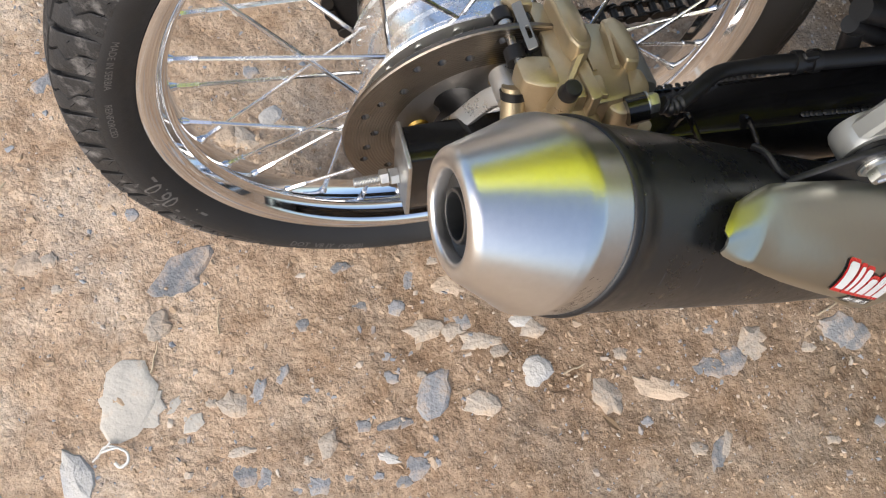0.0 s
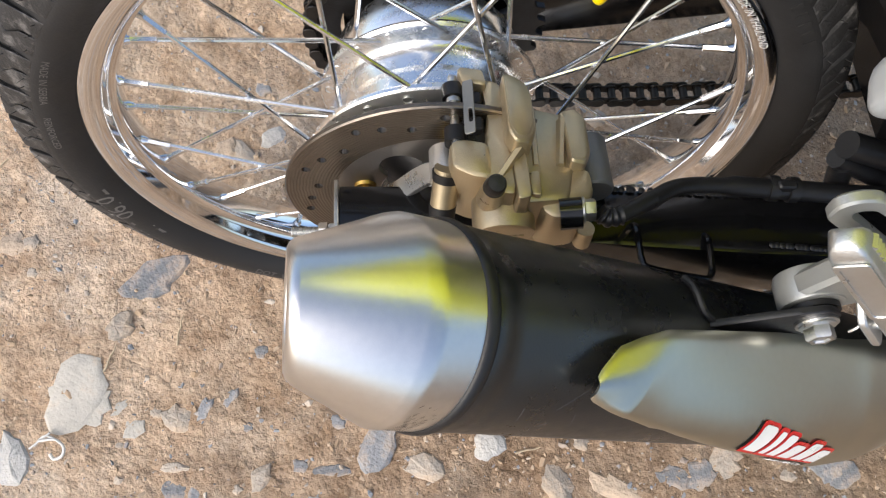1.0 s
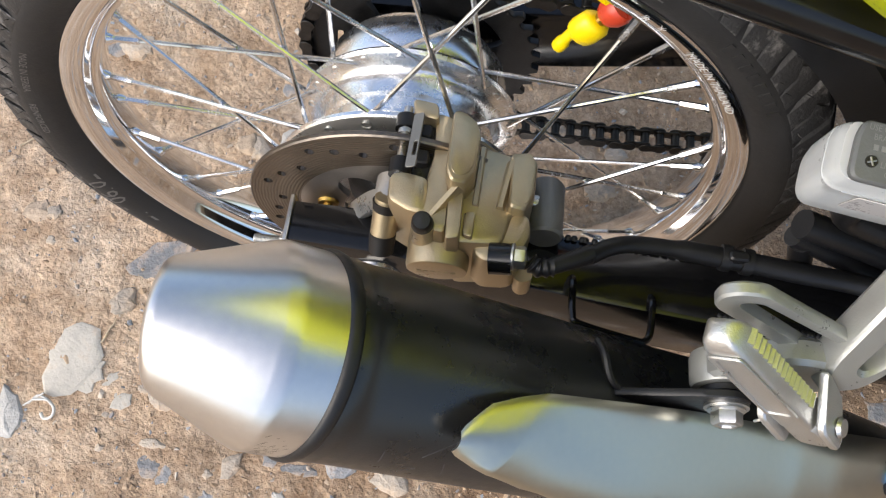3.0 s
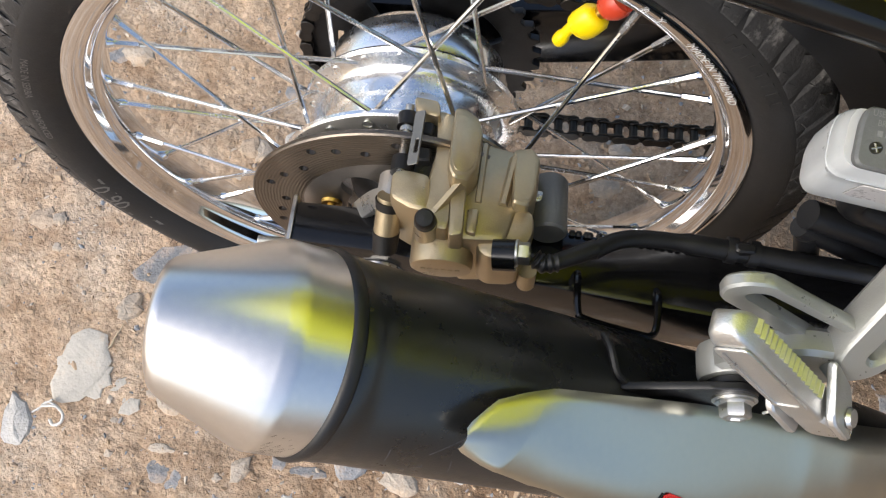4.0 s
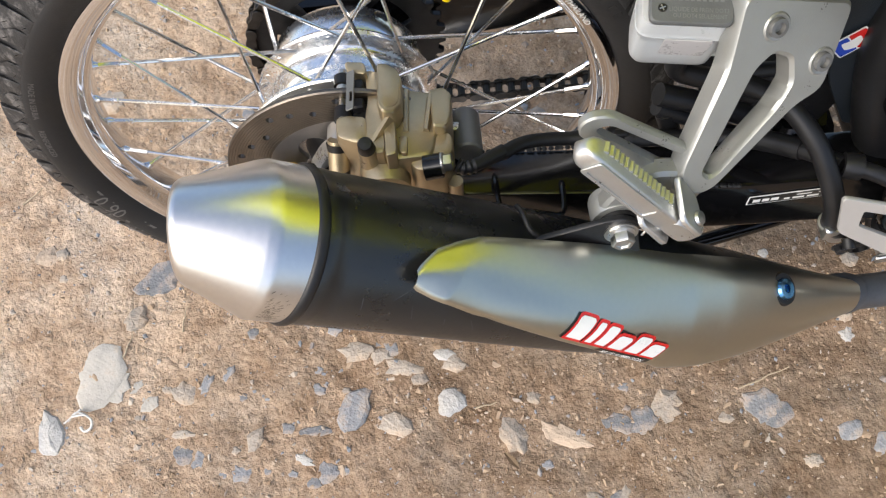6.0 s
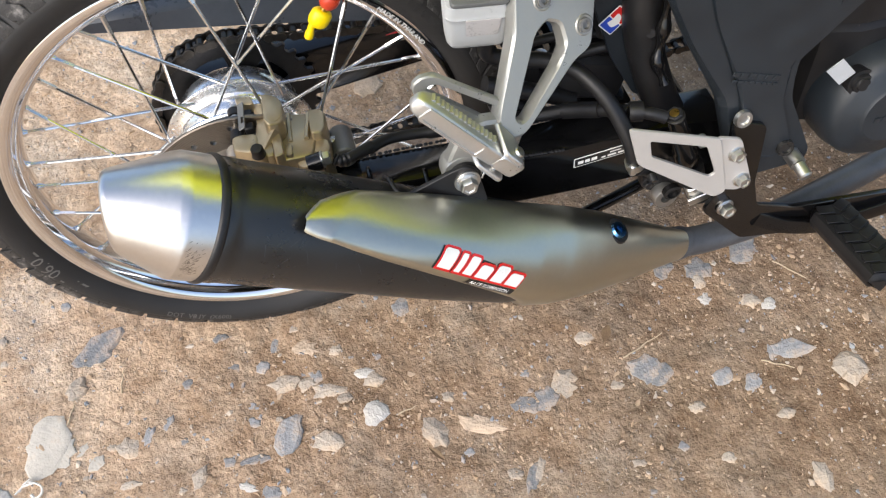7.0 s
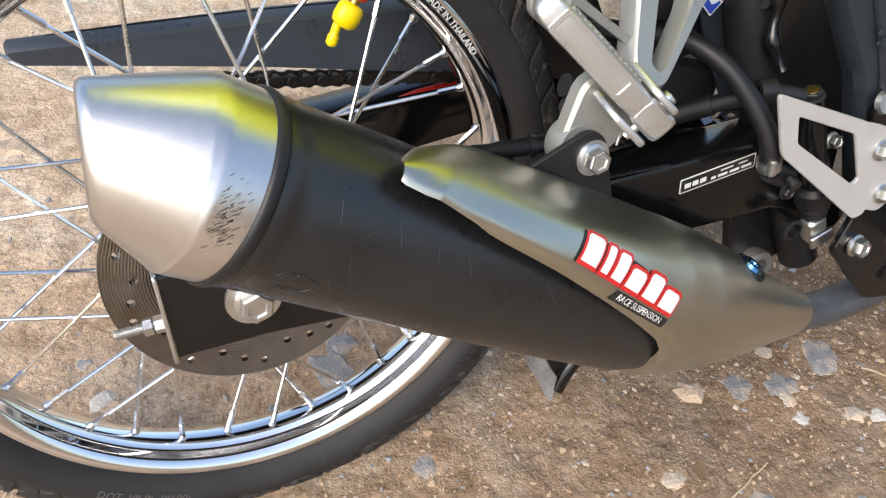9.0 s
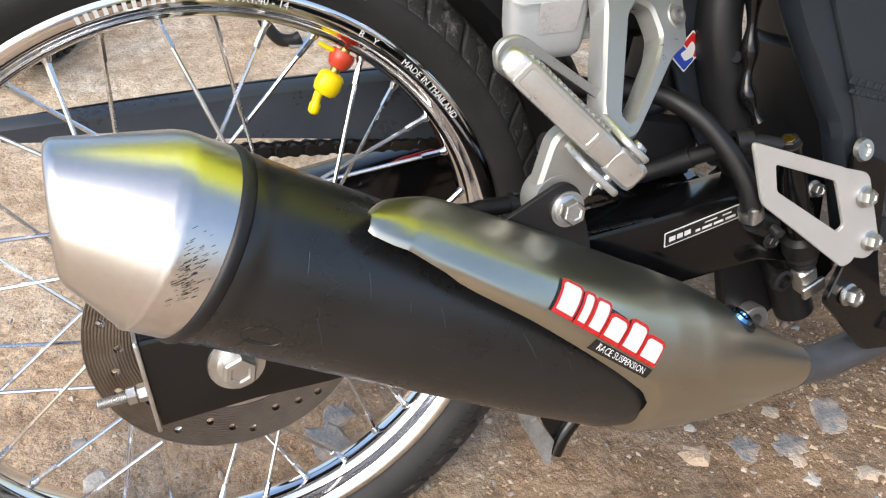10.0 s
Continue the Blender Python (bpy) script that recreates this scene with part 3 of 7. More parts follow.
def build_grit():
    rnd = random.Random(4)
    shapes = []
    for s in range(10):
        bm = bmesh.new()
        for i in range(9):
            bm.verts.new(Vector((rnd.gauss(0, 1), rnd.gauss(0, 1), rnd.gauss(0, 0.8))).normalized() * rnd.uniform(0.8, 1.1))
        bmesh.ops.convex_hull(bm, input=bm.verts)
        bm.verts.index_update()
        shapes.append(([v.co.copy() for v in bm.verts], [[v.index for v in f.verts] for f in bm.faces]))
        bm.free()
    verts, faces = [], []

    def lay(shape, x, y, r, k, high, sink):
        co, fc = shape
        a = rnd.uniform(0, TAU)
        ca, sa = math.cos(a), math.sin(a)
        z = soil_height(x, y) - r * sink
        b = len(verts)
        verts.extend([(x + r * (c.x * ca - c.y * k * sa), y + r * (c.x * sa + c.y * k * ca), z + r * high * c.z) for c in co])
        faces.extend([[b + q for q in f] for f in fc])

    # flat chips and crumbs the size of a fingernail and less, lying in drifts
    for i in range(9000):
        x, y = rnd.uniform(-0.6, 0.95), rnd.uniform(-0.55, 0.6)
        if noise.noise(Vector((x * 5, y * 5, 8))) < rnd.uniform(-0.5, 0.6):
            continue
        lay(shapes[i % 10], x, y, min(0.0021 * math.exp(abs(rnd.gauss(0, 0.55))), 0.0085), rnd.uniform(0.45, 0.9), rnd.uniform(0.25, 0.5), 0.08)
    for i in range(60000):
        if i % 3:
            x, y = rnd.uniform(-0.55, 0.85), rnd.uniform(-0.5, 0.5)
        else:
            x, y = rnd.gauss(0.2, 0.9), rnd.gauss(0.5, 0.8)
        if noise.noise(Vector((x * 4, y * 4, 3))) < rnd.uniform(-0.9, 0.3):
            continue
        r = min(0.00085 * math.exp(rnd.gauss(0.35, 0.62)), 0.0055)
        lay(shapes[i % 10], x, y, r, rnd.uniform(0.5, 1.0), 0.7, 0.05)
    me = bpy.data.meshes.new("grit")
    me.from_pydata(verts, [], faces)
    me.materials.append(GRIT)
    tagged(new("grit", me), "loose brown grit and small pebbles strewn over the soil", "gravel", kind="stuff")


build_grit()


# ---- motorcycle ----
bike = holder("motorcycle")
bike.matrix_world = BIKE
tagged(bike, "black motorcycle with neon yellow tail leaning on its side stand", "motorcycle")

RIM_R = 0.229


def around(r, a, y):
    return Vector((r * math.cos(a), y, r * math.sin(a)))


def sidewall(r):
    """Half the tyre's width at a radius."""
    pts = [(0.2285, 0.0215), (0.2315, 0.0255), (0.237, 0.0305), (0.2435, 0.0338), (0.250, 0.0348), (0.2545, 0.0338), (0.2600, 0.0315), (0.2650, 0.0285), (0.272, 0.026), (0.2765, 0.016), (0.279, 0.0)]
    for (a, p), (b, q) in zip(pts, pts[1:]):
        if r <= b:
            return p + (q - p) * max(0, r - a) / (b - a)
    return 0.0


def crown(y):
    """The tyre's outer radius at a distance y from its middle."""
    y = abs(y)
    return 0.2795 - 0.0045 * (y / 0.022) ** 2 - (0.0 if y < 0.024 else (y - 0.024) * 1.4)


def drilled(bm, cutter):
    """The body less the cutter, worked out once as plain mesh."""
    me_a, me_b = bpy.data.meshes.new("body"), bpy.data.meshes.new("cutter")
    for q, me in ((bm, me_a), (cutter, me_b)):
        bmesh.ops.recalc_face_normals(q, faces=q.faces)
        q.to_mesh(me)
        q.free()
    a, c = new("body", me_a), new("cutter", me_b)
    mod = a.modifiers.new("cut", "BOOLEAN")
    mod.object, mod.operation, mod.solver = c, "DIFFERENCE", "EXACT"
    out = bmesh.new()
    out.from_object(a, bpy.context.evaluated_depsgraph_get())
    for ob in (a, c):
        bpy.data.objects.remove(ob)
    return out


def lerp_table(tab, x):
    if x <= tab[0][0]:
        return tab[0][1]
    for (a, p), (b, q) in zip(tab, tab[1:]):
        if x <= b:
            return p + (q - p) * (x - a) / (b - a)
    return tab[-1][1]


def build_wheel():
    wheel = holder("rear_wheel", bike, "spoked rear wheel with chrome rim and road tyre")
    # tyre carcass: base of the grooves sits below the tread
    half = [(0.2285, -0.0195), (0.2285, -0.0215), (0.2315, -0.0255), (0.237, -0.0305), (0.2435, -0.0338), (0.250, -0.0348), (0.2545, -0.0338)]
    crown_pts = [(crown(y) - 0.0048, y) for y in (-0.029, -0.022, -0.011, 0, 0.011, 0.022, 0.029)]
    prof = [(r, h) for r, h in half] + crown_pts + [(r, -h) for r, h in half[::-1]]
    part("tyre", spin(bmesh.new(), prof, 144, ring=True), RUBBER, wheel, "black tyre with moulded sidewall lettering")
    # tread: blocks parted by narrow slanted grooves, each cut in two by a zigzag sipe
    bm = bmesh.new()
    n = 44
    step = TAU / n
    shoulder = ((0.0340, 0.46), (0.0320, 0.46), (0.0295, 0.46), (0.0265, 0.62), (0.0235, 0.40), (0.0190, 0.50), (0.0150, 0.52))
    middle = ((0.0122, 0.5), (0.0090, 0.5), (0.0065, 0.66), (0.0035, 0.38), (0.0006, 0.5))

    def piece(track, lead, phase, sign, slope, first):
        rings = []
        for y, zig in track:
            skew = slope * (y - 0.018) / 0.02
            u0, u1 = (0.055, zig - 0.026) if first else (zig + 0.026, 0.92)
            g = 0.0006 / 0.279 / step
            ring = []
            for u, drop in ((u0, 0.0075), (u0, 0.0007), (u0 + g, 0.0), (u1 - g, 0.0), (u1, 0.0007), (u1, 0.0075)):
                a = step * (lead + phase + u + skew)
                ring.append(around(crown(y) - drop, a, sign * y))
            rings.append(ring)
        loft(bm, rings)

    for k in range(n):
        for sign, phase in ((-1, 0.0), (1, 0.5)):
            for first in (True, False):
                piece(shoulder, k, phase, sign, -0.35, first)
                piece(middle, k, phase + 0.4, sign, 0.9, first)
    part("tread", bm, TREAD, wheel, "dusty block tread with slanted grooves")
    # moulding whiskers on the shoulder
    bm = bmesh.new()
    rnd = random.Random(3)
    for k in range(150):
        a, r = TAU * (k + rnd.uniform(-0.3, 0.3)) / 150, rnd.choice((0.2565, 0.265, 0.268))
        y = -sidewall(r) + (0.001 if r > 0.26 else 0.0005)
        p = around(r, a, y)
        d = around(0.004, a + rnd.uniform(-0.5, 0.5), -0.004).normalized()
        rod(bm, p, p + d * rnd.uniform(0.003, 0.0055), 0.00035, 4, 0.00015)
    tagged(part("moulding_fringe", bm, RUBBER, wheel, "fine rubber moulding whiskers"), kind="stuff")

    def on_wall(r0, a0, outward):
        # text read from outside of the wheel, standing towards the tread or the hub
        def f(x, y):
            r = r0 + y * outward
            a = a0 - outward * x / r0
            return around(r, a, -sidewall(r) - 0.0004)
        return f

    write("size_lettering", "70/90 - 17", 0.020, on_wall(0.2475, radians(199), -1), LETTER, wheel)
    write("type_lettering", "TUBE TYPE", 0.0105, on_wall(0.247, radians(63), 1), LETTER, wheel)
    write("dot_lettering", "DOT  V8 JY  (X600)", 0.0092, on_wall(0.247, radians(241), -1), LETTER, wheel)
    write("origin_lettering", "MADE IN SERBIA", 0.0062, on_wall(0.247, radians(158), -1), LETTER, wheel)
    write("origin_lettering", "REINFORCED", 0.0062, on_wall(0.247, radians(171), -1), LETTER, wheel)
    for a0, k, sg in ((302, 9, 1), (30, 8, 1)):
        for i in range(k):
            bm = bmesh.new()
            a = radians(a0 + i * 2.2)
            ring = [around(r, b, -sidewall(r) - 0.0003) for r, b in ((0.2435, a), (0.2435, a + 0.014), (0.2505, a + 0.020), (0.2505, a + 0.006))]
            ring2 = [p + Vector((0, -0.0005, 0)) for p in ring]
            loft(bm, [ring, ring2])
            part("raised_bar", bm, RUBBER, wheel)

    # rim
    s = [(0.2285, -0.0205), (0.2302, -0.0222), (0.2296, -0.0243), (0.2272, -0.0252), (0.2245, -0.0246), (0.2178, -0.0222), (0.2158, -0.0195), (0.2148, -0.0135), (0.2128, -0.0108),
         (0.2092, -0.0092), (0.2082, -0.0068), (0.208, 0.0)]
    prof = s + [(r, -h) for r, h in s[-2::-1]] + [(0.2240, 0.018), (0.213, 0.008), (0.213, -0.008), (0.2240, -0.018)]
    part("rim", spin(bmesh.new(), prof, 160, ring=True), CHROME, wheel, "polished chrome wheel rim")

    def on_rim(a0, r0=0.2228, y0=-0.0242):
        # letters on the sloping flank of the rim, heads towards the tyre
        def f(x, y):
            r = r0 + y
            return around(r, a0 - x / r0, y0 - y * 0.36 - 0.00035)
        return f

    write("rim_lettering", "MADE IN THAILAND", 0.0068, on_rim(radians(37)), WHITE, wheel)
    write("rim_lettering", "U17X1.40 - 14", 0.0072, on_rim(radians(74)), WHITE, wheel)
    write("rim_lettering", "B    Y", 0.0068, on_rim(radians(53)), WHITE, wheel)
    f = on_rim(radians(95))
    for i in range(11):
        bm = bmesh.new()
        x = -0.030 + i * 0.0058
        loft(bm, [[f(x, -0.0023), f(x + 0.0027, -0.0023), f(x + 0.0027, 0.0023), f(x, 0.0023)], [p + Vector((0, -0.0003, 0)) for p in (f(x, -0.0023), f(x + 0.0027, -0.0023), f(x + 0.0027, 0.0023), f(x, 0.0023))]])
        part("rim_bar", bm, WHITE, wheel)

    # hub: chrome barrel with two drilled flanges
    bm = bmesh.new()
    spin(bm, [(0.02, -0.0365), (0.0835, -0.0350), (0.0850, -0.0335), (0.0850, -0.0310), (0.0835, -0.0295), (0.070, -0.0285), (0.0645, -0.0265), (0.0620, -0.022), (0.0620, -0.014), (0.0595, -0.012), (0.0595, -0.002),
              (0.0620, 0.0), (0.0620, 0.008), (0.0640, 0.014), (0.067, 0.0175), (0.0765, 0.0195), (0.0780, 0.022), (0.0765, 0.0245), (0.060, 0.026), (0.05, 0.034)], 72)
    hub = part("hub", bm, HUB, wheel, "polished alloy hub with drilled flanges")
    bm = bmesh.new()
    spin(bm, [(0.060, -0.0364), (0.0600, -0.0371), (0.0830, -0.0356), (0.0842, -0.0350)], 72)
    part("flange_face", bm, ALLOY, wheel, "satin alloy flange face")
    bm = bmesh.new()
    for y, off in ((-0.0364, 0.0), (0.0188, 0.5)):
        for k in range(18):
            a = TAU * (k + off) / 18 + 0.06
            p = around(0.0775 if off == 0 else 0.0715, a, y)
            spin(bm, [(0.0, -0.0005), (0.0032, -0.0005), (0.0034, 0.0006)], 10, p, (0, -1, 0))
    tagged(part("spoke_head", bm, STEEL, wheel), kind="stuff")
    bm = bmesh.new()
    spin(bm, [(0.03, 0.026), (0.0630, 0.028), (0.0665, 0.034), (0.0672, 0.048), (0.0655, 0.058), (0.060, 0.066), (0.046, 0.070), (0.02, 0.071)], 64)
    part("cush_drive", bm, HUB, wheel, "polished sprocket carrier drum")
    # sprocket with teeth and lightening holes
    bm = bmesh.new()
    teeth = 36
    outline, inner = [], []
    for k in range(teeth):
        for fa, r in ((0.0, 0.0835), (0.22, 0.0845), (0.4, 0.0898), (0.6, 0.0898), (0.78, 0.0845)):
            a = TAU * (k + fa) / teeth
            outline.append((r * math.cos(a), r * math.sin(a)))
            web = max(0.0, math.cos(5 * a)) ** 0.5
            q = 0.064 - 0.03 * web
            inner.append((q * math.cos(a), q * math.sin(a)))
    m = place((0, 0.077, 0), (0, 1, 0))
    slab(bm, outline, m, 0.0055, inner, 0.0006)
    part("sprocket", bm, SPROCKET, wheel, "black steel rear sprocket")

    # spokes, crossed, with their nipples
    for k in range(36):
        a = radians(10 * k + 0.3 + lerp_table([(110, 0.0), (150, -4.4), (225, -4.4), (285, 0.0)], 10 * k))
        near = k % 2 == 1
        lead = 1 if (k // 2) % 2 == 1 else -1
        y_hub = -0.032 if near else 0.022
        end = around(0.0705, a + lead * radians(37), y_hub + (0.003 if (k // 2) % 2 else -0.003))
        top = around(0.2085, a, -0.0025 if near else 0.0025)
        d = (end - top).normalized()
        part("spoke", tube(bmesh.new(), [top + d * 0.018, end], 0.0016, 8, 1), SPOKE, wheel)
        bm = bmesh.new()
        tube(bm, [top - d * 0.002, top + d * 0.0015, top + d * 0.004, top + d * 0.0045], lambda t: 0.0036 if t < 0.5 else 0.0026, 10, 1)
        tube(bm, [top + d * 0.004, top + d * 0.020, top + d * 0.0205], lambda t: 0.00245 if t < 0.9 else 0.0018, 6, 1)
        part("nipple", bm, SPOKE, wheel)

    # brake disc: drilled ring on a slotted carrier
    bm = bmesh.new()
    spin(bm, [(0.0995, -0.0587), (0.1005, -0.0577), (0.1005, -0.0553), (0.0995, -0.0543), (0.066, -0.0543), (0.066, -0.0587)], 120, ring=True)
    holes = bmesh.new()
    for k in range(10):
        for r, turn in ((0.0892, 160), (0.0782, 174), (0.0840, 186)):
            p = around(r, radians(turn + 36 * k), 0)
            rod(holes, p + Vector((0, -0.07, 0)), p + Vector((0, -0.045, 0)), 0.0031, 14)
    part("brake_disc", drilled(bm, holes), DISC, wheel, "worn drilled steel brake disc", 30)
    bm = bmesh.new()
    outer = [(0.0665 * math.cos(TAU * i / 96), 0.0665 * math.sin(TAU * i / 96)) for i in range(96)]
    inner = []
    for i in range(96):
        a = TAU * i / 96
        c = math.cos(4 * (a - radians(171)))
        r = 0.036 + 0.017 * max(0, -c) ** 0.6
        inner.append((r * math.cos(a), r * math.sin(a)))
    m = Matrix(((1, 0, 0, 0), (0, 0, 1, -0.0583), (0, 1, 0, 0), (0, 0, 0, 1)))
    slab(bm, outer, m, 0.0045, inner, 0.0005)
    part("disc_carrier", bm, DISC_IN, wheel, "brushed steel disc carrier with scooped openings")
    for k in range(4):
        a = radians(171 + 90 * k)
        bm = bmesh.new()
        spin(bm, [(0.0, 0.0045), (0.0030, 0.0045), (0.0032, 0.0022), (0.0038, 0.0022), (0.0068, 0.0023), (0.0075, 0.0)], 24, around(0.047, a, -0.0584), (0, -1, 0))
        part("disc_bolt", bm, BRASS, wheel, "gold disc bolt")
    bm = bmesh.new()
    spin(bm, [(0.0, -0.062), (0.018, -0.062), (0.024, -0.05), (0.034, -0.044), (0.038, -0.034)], 48)
    part("hub_spacer", bm, SATIN, wheel)

    # valve with a novelty cap: a small pointing fist
    a = radians(54)
    base = around(0.208, a, -0.004)
    d = -around(1, a, 0)
    bm = rod(bmesh.new(), base, base + d * 0.021, 0.0038, 12)
    valve = part("valve", bm, BRASS, wheel)
    bm = bmesh.new()
    spin(bm, [(0.0, -0.001), (0.0085, -0.001), (0.0096, 0.002), (0.009, 0.007), (0.0065, 0.0115), (0.0035, 0.0125), (0.0, 0.0125)], 20, base + d * 0.003, d)
    part("valve_cuff", bm, RED, wheel, "red plastic cuff of the valve cap")
    side = -around(1, a + math.pi / 2, 0)
    rr = []
    for t, w, th, off in ((0.0185, 0.005, 0.004, 0), (0.0195, 0.008, 0.006, 0), (0.022, 0.0098, 0.0075, 0.000), (0.030, 0.0102, 0.0078, 0.000), (0.0345, 0.009, 0.007, 0.000), (0.0365, 0.006, 0.005, 0.0)):
        c = base + d * t + side * off
        rr.append([c + side * w * math.cos(TAU * i / 16) * (1.0) + Vector((0, 1, 0)) * th * math.sin(TAU * i / 16) for i in range(16)])
    bm = bmesh.new()
    loft(bm, rr)
    tube(bm, [base + d * 0.034 - side * 0.0035, base + d * 0.040 - side * 0.003, base + d * 0.047 - side * 0.0015, base + d * 0.0525 - side * 0.0005], lambda t: 0.0033 if t < 0.55 else 0.0043 - 0.002 * max(0, t - 0.9) * 10, 12, 4)
    part("valve_cap", bm, TOY, wheel, "yellow plastic pointing fist valve cap")
    bm = bmesh.new()
    block(bm, (0.016, 0.007, 0.0035), place(around(0.2035, a + 0.06, -0.004), d, side), 0.001)
    part("rim_tag", bm, TOY, wheel, "yellow scrap taped on the rim")


build_wheel()


# ---- silencer ----
MA = Vector((1, 0.0541, -0.6551)).normalized()
M0 = Vector((0, -0.2004, 0.125))
MO = Vector((0.0378, -0.999, -0.0248)).normalized()
MV = Vector((0.548, 0, 0.8365)).normalized()


def lift(s):
    """How far the centre line rises from the straight axis where the silencer narrows to its pipe."""
    return 0.0 if s < 0.24 else 0.030 * ((s - 0.24) / 0.24) ** 1.5


def tin(s, ang, r):
    return M0 + MA * s + MV * lift(s) - MO * lift(s) * 0.45 + r * (math.cos(ang) * MO + math.sin(ang) * MV)


def turned(bm, prof, n=72, cut=lambda s: 0.0):
    """Turned about the silencer's axis; cut: how obliquely each station lies, as the outlet face is cut upright."""
    rings = []
    for s, r in prof:
        c = cut(s)
        down = MV * (0.0055 * min(1.0, max(0.0, c / 1.15)))
        rings.append([tin(s - c * r * (0.394 * math.sin(TAU * i / n) + 0.03 * math.cos(TAU * i / n)), TAU * i / n, r) - down for i in range(n)])
    loft(bm, rings, True, False)
    return bm


def slant(s):
    return 1.3 * min(1.0, max(0.0, (-0.042 - s) / 0.036)) - 0.15


LOW = [(0.036, 48.5), (0.038, 46.5), (0.041, 44.5), (0.051, 41.8), (0.0625, 40.2), (0.072, 38.2), (0.0875, 35.0), (0.106, 31.5), (0.145, 26), (0.187, 19.0), (0.222, 12), (0.248, 5), (0.262, -4), (0.272, -18), (0.281, -40), (0.290, -75), (0.304, -100), (0.49, -110)]
HIGH = [(0.036, 53), (0.0385, 56.5), (0.041, 60.5), (0.0505, 71), (0.064, 77), (0.078, 81), (0.17, 88), (0.24, 91), (0.33, 97), (0.49, 110)]


def crease(deg):
    """Where along the shield its nose is folded down: further back towards the upper edge."""
    return 0.0585 + 0.0165 * min(1, max(0, (deg - 44) / 33))


def shield_r(s, deg, edge):
    """Radius of the heat shield: stands off the can, comes down to it along its lower edge and in front."""
    base = lerp_table([(0.036, 0.0668), (0.075, 0.0668), (0.15, 0.0669), (0.26, 0.0665), (0.30, 0.0635), (0.34, 0.056), (0.40, 0.0405), (0.45, 0.0270), (0.485, 0.0182)], s)
    under = lerp_table([(0.25, 0.0500), (0.30, 0.0500), (0.34, 0.0455), (0.40, 0.035), (0.45, 0.0245), (0.485, 0.0182)], s)
    t = min(1, max(0, (deg + 35) / 55))
    t = t * t * (3 - 2 * t)
    r = under + (base - under) * t
    nose = min(1, max(0, (s - 0.036) / (crease(deg) - 0.036)))
    fade = min(1, max(0, (66 - deg) / 22))
    r -= 0.0064 * (1 - nose) * fade * fade * (3 - 2 * fade)
    flat = lerp_table([(0.2, 1.0), (0.29, 0.0)], s)
    top = base * 0.99 / max(0.4, math.cos(radians(deg - 75)))
    flank = (base + lerp_table([(0.07, -0.0036), (0.15, 0.0015)], s)) * 0.978 / max(0.4, math.cos(radians(deg - 8)))
    fold = lerp_table([(0.08, 5.0), (0.14, 8.0)], s)
    r += flat * t * ((top ** -fold + flank ** -fold) ** (-1 / fold) * 0.985 - base)
    if s < 0.105 and deg > 46:
        # the flat upper face of the nose, pressed down towards the can
        face = (0.0424 + 0.287 * s) / math.cos(radians(85 - deg))
        r = (r ** -40 + face ** -40) ** (-1 / 40)
    r -= ((0.0052 if s > 0.09 else 0.0018) if deg < 60 else 0.0014) * (1 - min(1, edge / 0.11)) ** 2
    return r


def on_shield(s, deg, up=0.0):
    lo, hi = lerp_table(LOW, s), lerp_table(HIGH, s)
    e = min(deg - lo, hi - deg) / max(hi - lo, 40)
    return tin(s, radians(deg), shield_r(s, deg, e) + up)


def askew(s):
    return -0.15 * min(1.0, max(0.0, (0.03 - s) / 0.04))


